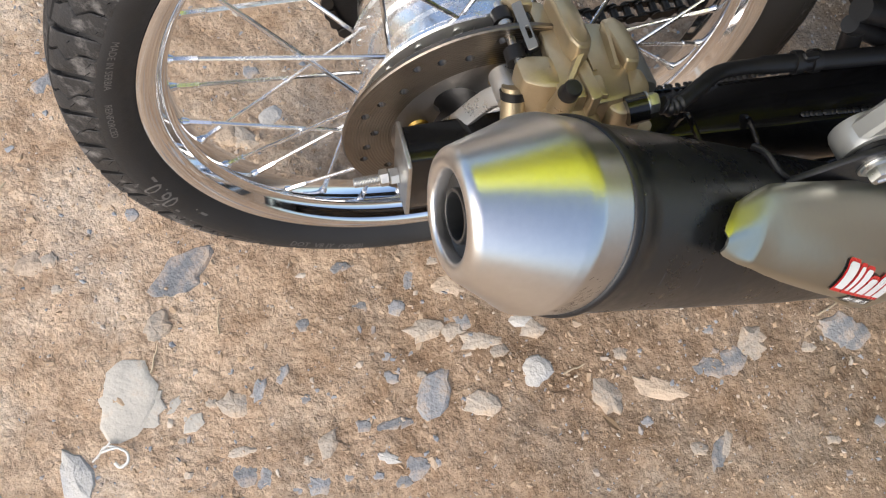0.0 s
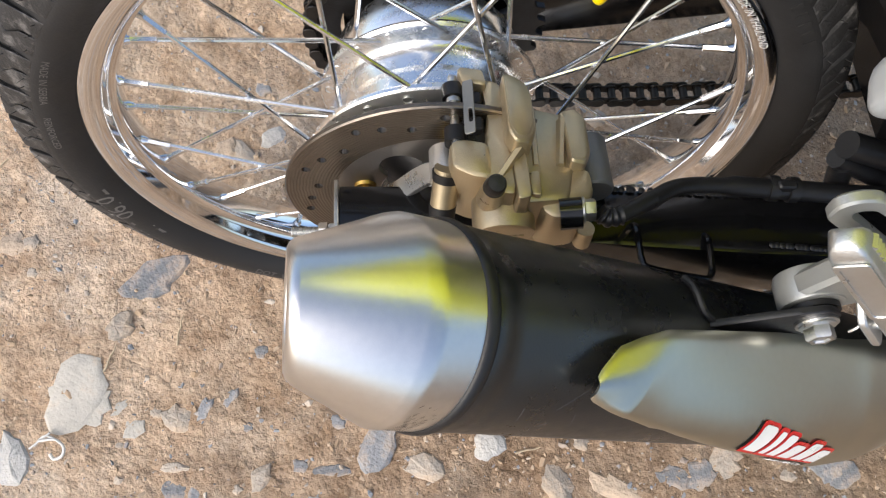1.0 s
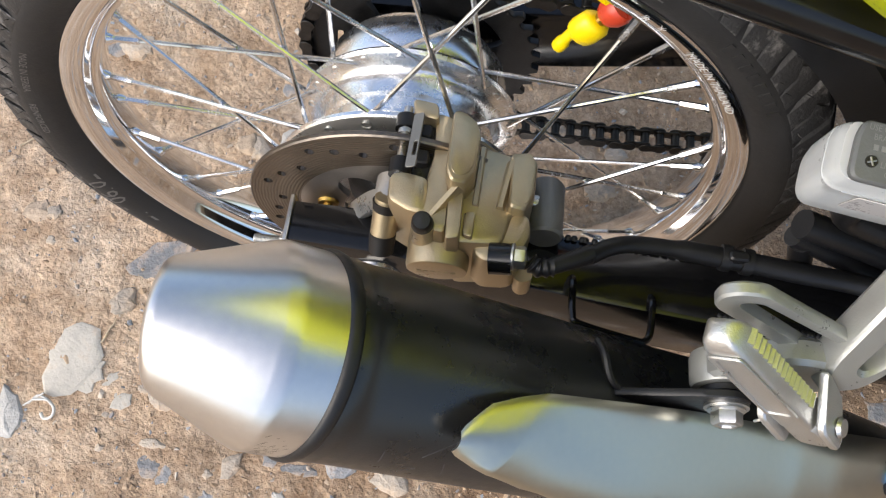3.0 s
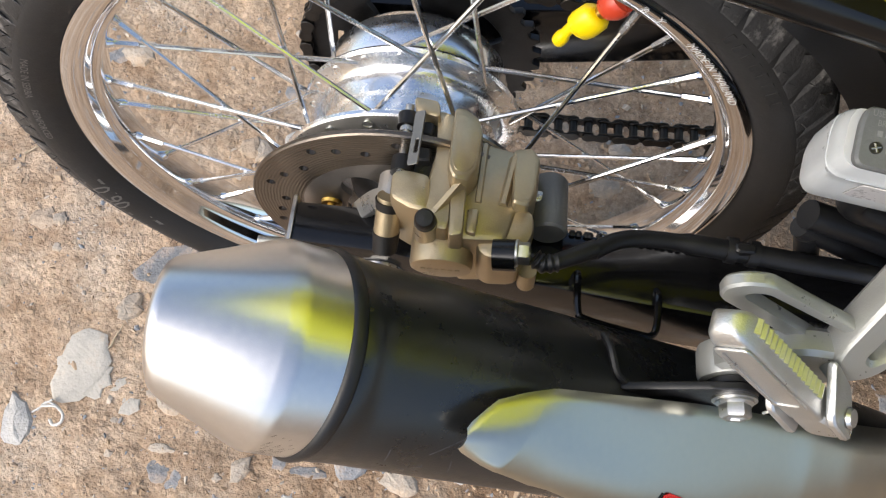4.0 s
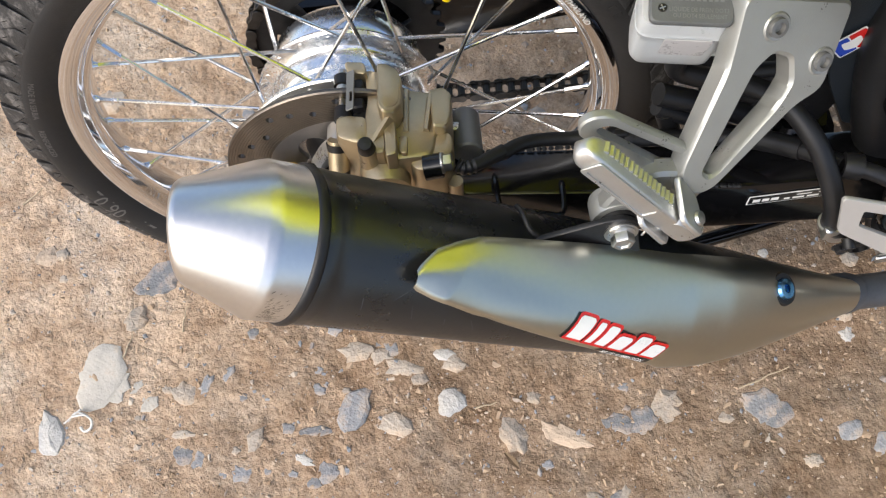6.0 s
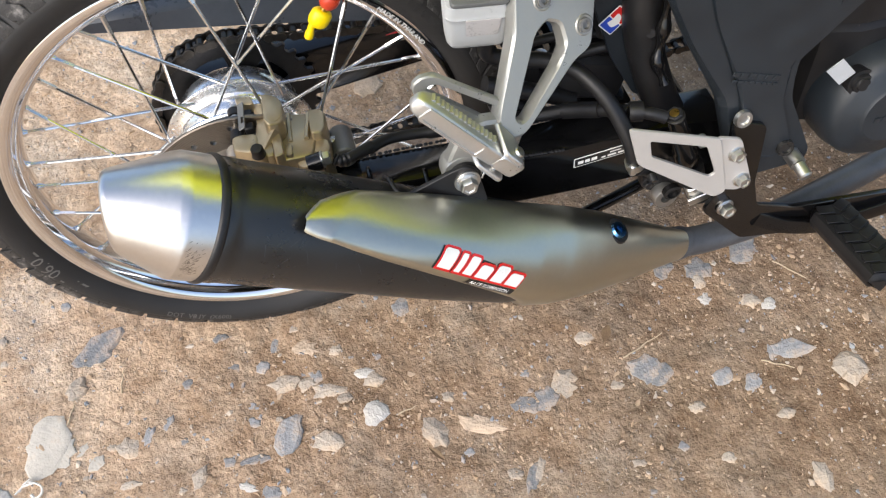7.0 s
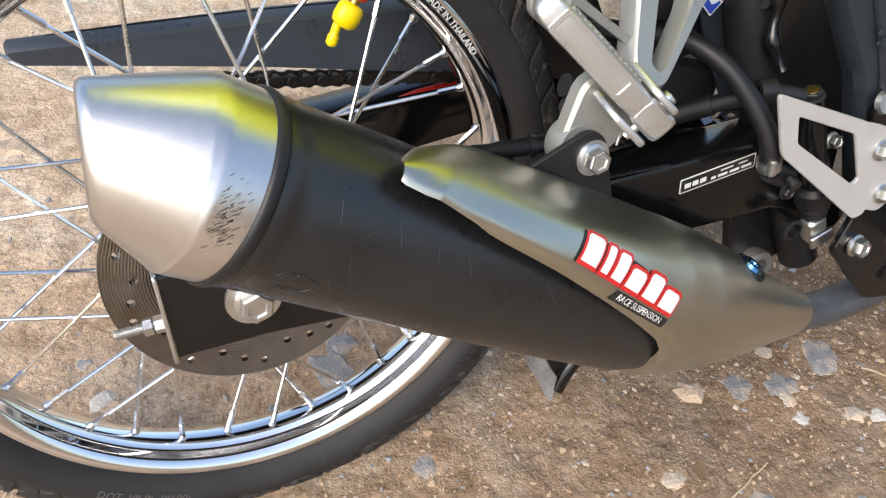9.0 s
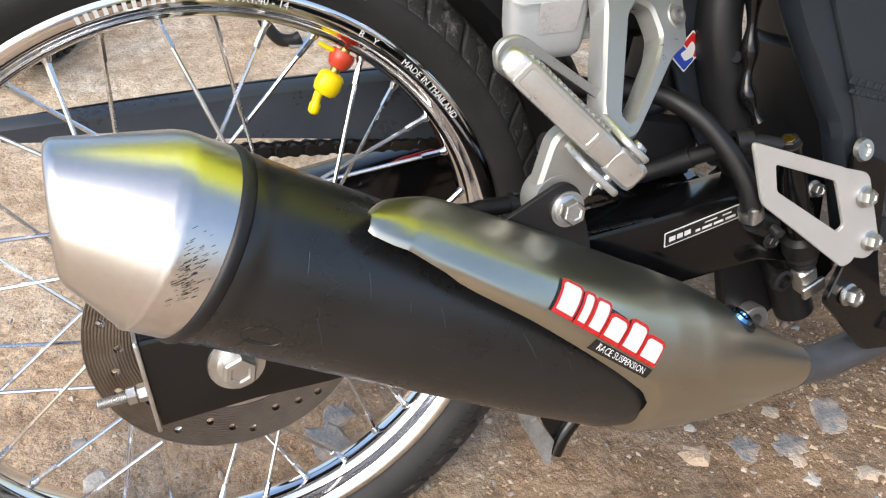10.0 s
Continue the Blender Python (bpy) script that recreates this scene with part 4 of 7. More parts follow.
def build_silencer():
    sil = holder("silencer", bike, "satin black silencer with steel end cap and heat shield")
    bm = bmesh.new()
    turned(bm, [(-0.0215, 0.045), (-0.0215, 0.0485), (-0.018, 0.0492), (-0.0095, 0.0493), (-0.0088, 0.0489), (0.0, 0.0488), (0.10, 0.0492), (0.20, 0.0494), (0.265, 0.0488), (0.30, 0.0455), (0.34, 0.041), (0.40, 0.03), (0.45, 0.02), (0.48, 0.016)], cut=askew)
    part("can", bm, MUFFLER, sil, "satin black silencer body")
    bm = bmesh.new()
    turned(bm, [(-0.0242, 0.0455), (-0.0242, 0.0490), (-0.0236, 0.0500), (-0.0222, 0.0507), (-0.0205, 0.0508), (-0.0185, 0.0504), (-0.0172, 0.0496), (-0.0166, 0.0488)], 96, askew)
    part("seam_ring", bm, SATIN, sil, "black rolled seam")
    bm = bmesh.new()
    turned(bm, [(-0.0235, 0.0478), (-0.0240, 0.0489), (-0.0425, 0.0489), (-0.0435, 0.04888), (-0.0447, 0.0485), (-0.0457, 0.0481), (-0.047, 0.04765), (-0.0475, 0.0475), (-0.0485, 0.0471), (-0.0815, 0.0320), (-0.0838, 0.0309), (-0.0862, 0.0288), (-0.0873, 0.0264), (-0.0874, 0.0242), (-0.0866, 0.0223), (-0.085, 0.0212), (-0.077, 0.0208)], 96, slant)
    part("end_cap", bm, BRUSHED, sil, "brushed stainless tapered end cap with a scuff", 50)
    bm = bmesh.new()
    turned(bm, [(-0.078, 0.0209), (-0.070, 0.0128)], 64, slant)
    turned(bm, [(-0.073, 0.0106), (-0.0815, 0.0106), (-0.0825, 0.0111), (-0.0825, 0.0124), (-0.0815, 0.0130), (-0.064, 0.0130)], 64, slant)
    turned(bm, [(-0.033, 0.0005), (-0.034, 0.0106), (-0.073, 0.0106)], 32, slant)
    part("outlet", bm, MUFFLER, sil, "sooty dark outlet pipe")
    # scuff on the cap: thin dark scratches
    bm = bmesh.new()
    rnd = random.Random(8)
    for i in range(120):
        s0, a0 = rnd.gauss(-0.0365, 0.0035), radians(rnd.gauss(2, 9))
        k = rnd.uniform(0.0008, 0.0035)
        r = 0.0490 if s0 > -0.041 else 0.0490 - (-0.041 - s0) * 0.40
        p = [tin(s0 + t * k * 0.7, a0 + t * k / 0.05 * 0.7, r + 0.00012) for t in (0, 0.5, 1)]
        w = MA * rnd.uniform(0.00006, 0.00022)
        loft(bm, [[q - w for q in p], [q + w for q in p]], False, False)
    part("scuff", bm, SATIN, sil, "dark scratches on the end cap")

    # long hair scratches on the can
    bm = bmesh.new()
    rnd = random.Random(21)
    for i in range(26):
        s0, a0, turn = rnd.uniform(0.0, 0.22), radians(rnd.uniform(-35, 45)), rnd.uniform(0, TAU)
        k = rnd.uniform(0.004, 0.02)
        q = [tin(s0 + t_ * k * math.cos(turn), a0 + t_ * k * math.sin(turn) / 0.049 + 0.01 * math.sin(t_ * 3), 0.04945) for t_ in (0, 0.33, 0.66, 1)]
        w = MA * 0.00012 + MV * 0.00008
        loft(bm, [[c - w for c in q], [c + w for c in q]], False, False)
    part("scratch", bm, PIPE, sil, "fine grey hair scratches")
    # embossed oval mark under the can
    bm = bmesh.new()
    ring = [(0.01 + 0.0105 * math.cos(TAU * i / 40), radians(-26) + 0.145 * math.sin(TAU * i / 40)) for i in range(41)]
    tube(bm, [tin(s_, a_, 0.0488) for s_, a_ in ring], 0.0003, 6, 1)
    tri_ = [(0.01 - 0.007, radians(-26 - 5)), (0.01 + 0.007, radians(-26 - 5)), (0.01, radians(-26 + 7)), (0.01 - 0.007, radians(-26 - 5))]
    tube(bm, [tin(s_, a_, 0.0488) for s_, a_ in tri_], 0.0003, 6, 1)
    part("emboss", bm, MUFFLER, sil)

    # heat shield
    bm = bmesh.new()
    k = 40

    def row(s0, s1, u):
        # a row across the shield, at the share u of the way between two lines
        out = []
        for i in range(k + 1):
            t = 0.5 - 0.5 * math.cos(math.pi * i / k)
            q = 44 + 33 * t
            s_ = s0(q) + (s1(q) - s0(q)) * u
            lo, hi = lerp_table(LOW, s_), lerp_table(HIGH, s_)
            out.append(on_shield(s_, lo + (hi - lo) * t))
        return out

    loft(bm, [row(lambda q: 0.0385, crease, u) for u in (0.0, 0.05, 0.12, 0.22, 0.35, 0.5, 0.65, 0.8, 0.92, 1.0)], False, False)
    loft(bm, [row(crease, lambda q: 0.105, u) for u in (0.0, 0.06, 0.15, 0.3, 0.5, 0.75, 1.0)], False, False)
    stations = [0.105 + i * 0.0125 for i in range(11)] + [0.24, 0.245, 0.25, 0.254, 0.258, 0.262, 0.266, 0.27, 0.274, 0.278, 0.282, 0.286, 0.29, 0.296] + [0.304 + i * 0.0125 for i in range(15)] + [0.486]
    rest = loft(bm, [row(lambda q, v=v: v, lambda q, v=v: v, 0) for v in stations], False, False)
    bmesh.ops.remove_doubles(bm, verts=[v for v in bm.verts if abs((v.co - M0).dot(MA) - 0.105) < 0.003], dist=0.00005)
    me = mesh_of(bm, "heat_shield", SHIELD, 60)
    sh = new("heat_shield", me)
    sh.parent = sil
    tagged(sh, "satin grey metal heat shield")
    so = sh.modifiers.new("thickness", "SOLIDIFY")
    so.thickness, so.offset = 0.0016, -1
    # hollow between shield and can: a dark lining strip
    bm = bmesh.new()
    p = on_shield(0.362, 74, 0.0)
    nrm = (on_shield(0.362, 74, 0.01) - p).normalized()
    spin(bm, [(0.0, 0.0005), (0.003, 0.0005), (0.0036, 0.003), (0.0078, 0.003), (0.009, 0.0004)], 24, p + nrm * 0.0004, nrm)
    part("shield_bolt", bm, BLUE_BOLT, sil, "blued socket bolt")
    bm = bmesh.new()
    spin(bm, [(0.009, 0.0008), (0.0125, 0.001), (0.0135, -0.0015)], 28, p, nrm)
    part("bolt_cup", bm, SATIN, sil)

    # front pipe
    bm = bmesh.new()
    end = tin(0.482, 0, 0)
    tube(bm, [end - (tin(0.49, 0, 0) - end) * 1.5, end, Vector((0.455, -0.159, -0.1265)), Vector((0.49, -0.156, -0.129)), Vector((0.54, -0.150, -0.131)), Vector((0.62, -0.13, -0.135)), Vector((0.75, -0.09, -0.14)), Vector((0.9, -0.05, -0.08))], 0.0158, 20)
    part("exhaust_pipe", bm, PIPE, sil, "dull dark grey exhaust pipe")
    bm = bmesh.new()
    turned(bm, [(0.472, 0.0165), (0.476, 0.0186), (0.487, 0.0188), (0.493, 0.0175), (0.494, 0.0158)], 32)
    part("pipe_collar", bm, PIPE, sil)

    # sticker: outline, ground and plain strokes in the maker's colours
    def on(u, w, up):
        # u along the sticker, w up from its base, both in metres
        s = 0.1475 + u * 0.93 + w * 0.5
        deg = 32.0 - u * 118 + w * 1010 + u * w * 900
        return on_shield(s, deg, up)

    def patch(bm, poly, up):
        vs = [bm.verts.new(on(*p, up)) for p in poly]
        bm.faces.new(vs)

    def fine_patch(bm, u0, u1, w0, w1, up, n=24, rows=4):
        loft(bm, [[on(u0 + (u1 - u0) * i / n, w0(i / n) + (w1(i / n) - w0(i / n)) * j / rows, up) for i in range(n + 1)] for j in range(rows + 1)], False, False)

    # plain strokes: start, end and height of each, standing a little aslant
    strokes = [(0.0015, 0.0155, 0.0150), (0.0200, 0.0262, 0.0142), (0.0300, 0.0400, 0.0140), (0.0440, 0.0585, 0.0106), (0.0625, 0.0768, 0.0132), (0.0805, 0.0965, 0.0106)]
    bm = bmesh.new()
    fine_patch(bm, -0.0015, 0.0575, lambda t: 0.0, lambda t: 0.0158 - 0.003 * t, 0.0005)
    part("sticker_black", bm, INK, sil, "black ground of the sticker")
    for u0, u1, hh in strokes:
        low = 0.0016
        for nm, mat, grow, up in (("sticker_edge", RED_INK, 0.0017, 0.0009), ("sticker_mark", WHITE, 0.0, 0.0013)):
            bm = bmesh.new()
            fine_patch(bm, u0 - grow, u1 + grow, lambda t, q=low - grow: q, lambda t, q=hh + grow: q - 0.0014 * abs(2 * t - 1) ** 8, up + 0.00002 * u0 / 0.01, 8, 4)
            part(nm, bm, mat, sil)
    bm = bmesh.new()
    fine_patch(bm, 0.043, 0.099, lambda t: -0.0058, lambda t: -0.0010, 0.0005)
    part("tag_line", bm, INK, sil)
    write("tag_lettering", "RACE SUSPENSION", 0.0052, lambda x, y: on(0.0705 + x - 0.38 * y, -0.0034 + y * 0.82, 0.0009), WHITE, sil, 1.05)

    # hanger: black strap from the can up to the footrest bolt
    bm = bmesh.new()
    m = Matrix(((1, 0, 0, 0), (0, 0, -1, -0.1895), (0, 1, 0, 0), (0, 0, 0, 1)))
    slab(bm, round_poly([(0.134, 0.094), (0.180, 0.1125), (0.192, 0.1155), (0.2015, 0.108), (0.209, 0.068), (0.205, 0.040), (0.150, 0.066)], 0.004, 3), m, 0.004, None, 0.0006)
    tube(bm, [Vector((0.127, -0.165, 0.094)), Vector((0.130, -0.173, 0.0985)), Vector((0.1335, -0.185, 0.0965)), Vector((0.139, -0.190, 0.094))], 0.0022, 8, 4)
    part("hanger", bm, SATIN, sil, "black steel silencer hanger")


build_silencer()


# ---- swingarm, chain and guard ----
XZ = Matrix(((1, 0, 0, 0), (0, 0, -1, 0), (0, 1, 0, 0), (0, 0, 0, 1)))


def side(y):
    """A frame for plates seen from the side: 2D is (x, z), thickness grows outwards (-y)."""
    return Matrix.Translation((0, y, 0)) @ XZ


def flatpath(bm, pts, wide, thick, out, k=5, edge=0.3):
    """A cast arm: rounded-box sections along a path. out: the way its broad side faces."""
    path = smooth_path([p[:3] for p in pts], k)
    out = Vector(out)
    rings = []
    for i, p in enumerate(path):
        t = i / (len(path) - 1)
        d = (path[min(i + 1, len(path) - 1)] - path[max(i - 1, 0)]).normalized()
        o = (out - out.dot(d) * d).normalized()
        s = d.cross(o)
        w, h = (wide(t) if callable(wide) else wide) / 2, (thick(t) if callable(thick) else thick) / 2
        ring = []
        for c in round_poly([(-w, -h), (w, -h), (w, h), (-w, h)], min(w, h) * edge * 2, 2):
            ring.append(p + s * c.x + o * c.y)
        rings.append(ring)
    loft(bm, rings)
    return bm


def build_swingarm():
    arm = holder("swingarm", bike, "black steel box-section swingarm")
    bm = bmesh.new()
    secs = [(-0.062, -0.101, -0.072, 0.034, -0.034), (0.0, -0.104, -0.073, 0.034, -0.0325), (0.05, -0.112, -0.074, 0.034, -0.031), (0.113, -0.119, -0.078, 0.035, -0.028), (0.20, -0.128, -0.086, 0.037, -0.025), (0.25, -0.132, -0.09, 0.039, -0.023),
            (0.31, -0.1355, -0.092, 0.041, -0.022), (0.40, -0.138, -0.095, 0.044, -0.021), (0.46, -0.138, -0.09, 0.035, -0.04)]
    rings = []
    for x, yo, yi, zt, zb in secs:
        rings.append([Vector((x, p.x, p.y)) for p in round_poly([(yo, zb), (yi, zb), (yi, zt), (yo, zt)], 0.004, 2)])
    loft(bm, rings)
    part("right_arm", bm, BLACK, arm, "gloss black box-section arm with dust")
    bm = bmesh.new()
    rings = [[Vector((x, -p.x + 0.02, p.y)) for p in round_poly([(yo, zb), (yi, zb), (yi, zt), (yo, zt)], 0.004, 2)] for x, yo, yi, zt, zb in secs]
    loft(bm, rings)
    part("left_arm", bm, BLACK, arm)
    bm = bmesh.new()
    slab(bm, [(0.172, 0.0370), (0.232, 0.0375), (0.236, 0.0430), (0.190, 0.0405)], Matrix.Translation((0, 0.0905, 0)) @ XZ, 0.0008)
    part("red_stripe", bm, RED_INK, arm, "torn strip of red tape")
    bm = bmesh.new()
    rod(bm, (0.45, -0.15, -0.03), (0.45, 0.15, -0.03), 0.022, 20)
    block(bm, (0.05, 0.19, 0.06), Matrix.Translation((0.36, 0, 0.01)), 0.006)
    part("pivot_tube", bm, BLACK, arm)
    # weld seam along the top of the arm
    bm = bmesh.new()
    rnd = random.Random(5)
    for a, b, c in (((0.10, -0.079, 0.036), (0.30, -0.0925, 0.042), 44), ((0.21, -0.1225, 0.0385), (0.30, -0.1335, 0.0405), 30)):
        for i in range(c):
            p = Vector(a).lerp(Vector(b), (i + rnd.uniform(-0.3, 0.3)) / c)
            spin(bm, [(0.0, 0.0011), (0.0014, 0.0009), (0.0024, 0.0)], 6, p, (0, 0, 1))
    tagged(part("weld_seam", bm, SATIN, arm, "beaded weld seam"), kind="stuff")
    # axle plate, adjuster and axle nut
    bm = bmesh.new()
    slab(bm, round_poly([(-0.105, -0.036), (-0.068, -0.036), (-0.068, 0.036), (-0.105, 0.036)], 0.004, 3), place((-0.0655, 0, 0), (1, 0, 0), (0, 1, 0)), 0.0028, None, 0.0005)
    part("end_plate", bm, STEEL, arm, "zinc-plated end plate of the chain adjuster")
    bm = bmesh.new()
    rod(bm, (-0.098, -0.0815, -0.0155), (-0.05, -0.0815, -0.0155), 0.0032, 14)
    for i in range(26):
        spin(bm, [(0.0032, -0.0005), (0.0038, 0), (0.0032, 0.0005)], 14, (-0.097 + i * 0.0011, -0.0815, -0.0155), (1, 0, 0))
    hexagon(bm, (-0.066, -0.0815, -0.0155), (-1, 0, 0), 0.011, 0.0065, dimple=False)
    hexagon(bm, (-0.0735, -0.0815, -0.0155), (-1, 0, 0), 0.011, 0.0058, dimple=False, turn=0.4)
    part("adjuster_bolt", bm, STEEL, arm, "threaded chain adjuster with two nuts")
    bm = bmesh.new()
    spin(bm, [(0.0, 0.0), (0.0188, 0.0), (0.0193, 0.0008), (0.0188, 0.0028), (0.0, 0.0030)], 36, (-0.007, -0.1035, 0.001), (0, -1, 0))
    hexagon(bm, (-0.007, -0.1065, 0.001), (0, -1, 0), 0.0205, 0.0125, 0.0135, 0.3)
    part("axle_nut", bm, STEEL, arm, "zinc-plated axle nut and broad washer")
    bm = bmesh.new()
    rod(bm, (0.0, -0.105, 0.0), (0.0, 0.12, 0.0), 0.0075, 16)
    rod(bm, (0.0, -0.074, 0.0), (0.0, -0.06, 0.0), 0.014, 24)
    part("axle", bm, STEEL, arm)
    # wire loop that guides the hose
    bm = bmesh.new()
    tube(bm, [(0.116, -0.112, 0.034), (0.1165, -0.114, 0.052), (0.1165, -0.120, 0.060), (0.117, -0.139, 0.060), (0.122, -0.1445, 0.0585), (0.155, -0.1465, 0.046), (0.163, -0.145, 0.042), (0.1665, -0.138, 0.041), (0.1675, -0.120, 0.041), (0.1675, -0.114, 0.036)], 0.0022, 8, 5)
    part("wire_loop", bm, BLACK, arm, "black wire hose guide")
    # data plate
    bm = bmesh.new()
    m = Matrix(((0.99, 0, -0.03, 0.3415), (-0.03, 0, -0.99, -0.1374), (0.13, 0.99, 0, 0.0252), (0, 0, 0, 1)))
    slab(bm, round_poly([(-0.0335, -0.006), (0.0335, -0.006), (0.0335, 0.006), (-0.0335, 0.006)], 0.001, 2), m, 0.0004)
    plate = part("data_plate", bm, WHITE, arm, "black data plate with a white border")
    bm = bmesh.new()
    slab(bm, round_poly([(-0.0325, -0.005), (0.0325, -0.005), (0.0325, 0.005), (-0.0325, 0.005)], 0.001, 2), m @ Matrix.Translation((0, 0, 0.0004)), 0.0003)
    part("plate_ground", bm, INK, arm)
    bm = bmesh.new()
    for x0, x1, y0, y1 in ((-0.0295, -0.0240, -0.0024, 0.0014), (-0.0225, -0.0175, -0.0024, 0.0014), (-0.0160, -0.0105, -0.0024, 0.0014), (-0.006, -0.002, -0.0030, -0.0010), (0.0, 0.0085, -0.0030, -0.0010), (0.0105, 0.0190, -0.0030, -0.0010), (0.021, 0.030, -0.0030, -0.0010), (0.002, 0.013, 0.0016, 0.0027), (0.018, 0.026, 0.0016, 0.0027)):
        slab(bm, [(x0, y0), (x1, y0), (x1, y1), (x0, y1)], m @ Matrix.Translation((0, 0, 0.0007)), 0.0002)
    part("plate_print", bm, WHITE, arm, "white bars of lettering")


build_swingarm()


def build_chain():
    ch = holder("drive_chain", bike, "dark oily drive chain")
    r1, c1, r2, c2 = 0.0868, Vector((0, 0)), 0.032, Vector((0.53, -0.03))
    d = c2 - c1
    base, off = math.atan2(d.y, d.x), math.acos((r1 - r2) / d.length)
    up1, up2 = c1 + r1 * Vector((math.cos(base + off), math.sin(base + off))), c2 + r2 * Vector((math.cos(base + off), math.sin(base + off)))
    lo1, lo2 = c1 + r1 * Vector((math.cos(base - off), math.sin(base - off))), c2 + r2 * Vector((math.cos(base - off), math.sin(base - off)))
    pts = [up1.lerp(up2, i / 60) for i in range(60)]
    pts += [c2 + r2 * Vector((math.cos(base + off - 2 * off * i / 16), math.sin(base + off - 2 * off * i / 16))) for i in range(17)]
    sag = lambda i: -0.014 * math.sin(math.pi * i / 60)
    pts += [lo2.lerp(lo1, i / 60) + Vector((0, sag(i))) for i in range(1, 60)]
    pts += [c1 + r1 * Vector((math.cos(base - off - (TAU - 2 * off) * i / 60), math.sin(base - off - (TAU - 2 * off) * i / 60))) for i in range(61)]
    pitch, walk_pts, acc, last = 0.0127, [pts[0]], 0.0, pts[0]
    for p in pts[1:]:
        while (p - last).length >= pitch - acc and (p - last).length > 1e-9:
            last = last + (p - last).normalized() * (pitch - acc)
            walk_pts.append(last)
            acc = 0.0
        acc += (p - last).length
        last = p
    meshes = []
    for w, t in ((0.0062, 0.0015), (0.0086, 0.0015)):
        bm = bmesh.new()
        out = []
        for i in range(21):
            u = i / 20
            a = math.pi * u
            out.append((0.0063 + 0.0051 * math.sin(a), 0.0051 * -math.cos(a)))
        out += [(0.0, 0.0038)] + [(-x, -y) for x, y in out] + [(0.0, -0.0038)]
        for sgn in (-1, 1):
            slab(bm, out, side(sgn * w / 1.0 + t / 2), t, None, 0.0003)
        rod(bm, (-0.00635, -w, 0), (-0.00635, w, 0), 0.0037 if t and w < 0.007 else 0.0024, 10)
        rod(bm, (0.00635, -w, 0), (0.00635, w, 0), 0.0037 if w < 0.007 else 0.0024, 10)
        meshes.append(mesh_of(bm, "link", CHAIN))
    for i, (a, b) in enumerate(zip(walk_pts, walk_pts[1:])):
        ob = new("link", meshes[i % 2])
        ob.parent = ch
        m_ = (a + b) / 2
        ob.matrix_basis = Matrix.Translation((m_.x, 0.0797, m_.y)) @ Matrix.Rotation(-math.atan2(b.y - a.y, b.x - a.x), 4, "Y")


build_chain()


def build_chain_guard():
    g = holder("chain_guard", bike, "long blue-grey plastic chain guard")
    bm = bmesh.new()
    rows = [(-0.1235, 0.1345, 0.1235, 0.003), (-0.121, 0.1365, 0.122, 0.008), (-0.05, 0.133, 0.109, 0.014), (0.058, 0.1285, 0.0885, 0.02), (0.14, 0.123, 0.0705, 0.022), (0.216, 0.117, 0.0545, 0.022), (0.28, 0.108, 0.045, 0.022), (0.33, 0.095, 0.04, 0.02)]
    rings = []
    for x, zt, zb, w in rows:
        y0 = 0.083
        sec = [(y0 - 0.001, zb), (y0 + 0.0015, zb), (y0 + 0.0025, zt - 0.006), (y0 + 0.006, zt - 0.003), (y0 + w, zt), (y0 + w + 0.001, zt + 0.002), (y0 + 0.004, zt - 0.0003), (y0 - 0.001, zt - 0.005)]
        rings.append([Vector((x, y, z)) for y, z in sec])
    loft(bm, rings)
    shell = part("guard_shell", bm, GUARD, g)
    bm = bmesh.new()
    tube(bm, [(-0.095, 0.0935, 0.1365), (0.0, 0.098, 0.1328), (0.12, 0.1, 0.1258), (0.22, 0.1, 0.118)], 0.001, 6, 5)
    part("guard_rib", bm, SATIN, g, "thin moulded groove")


build_chain_guard()


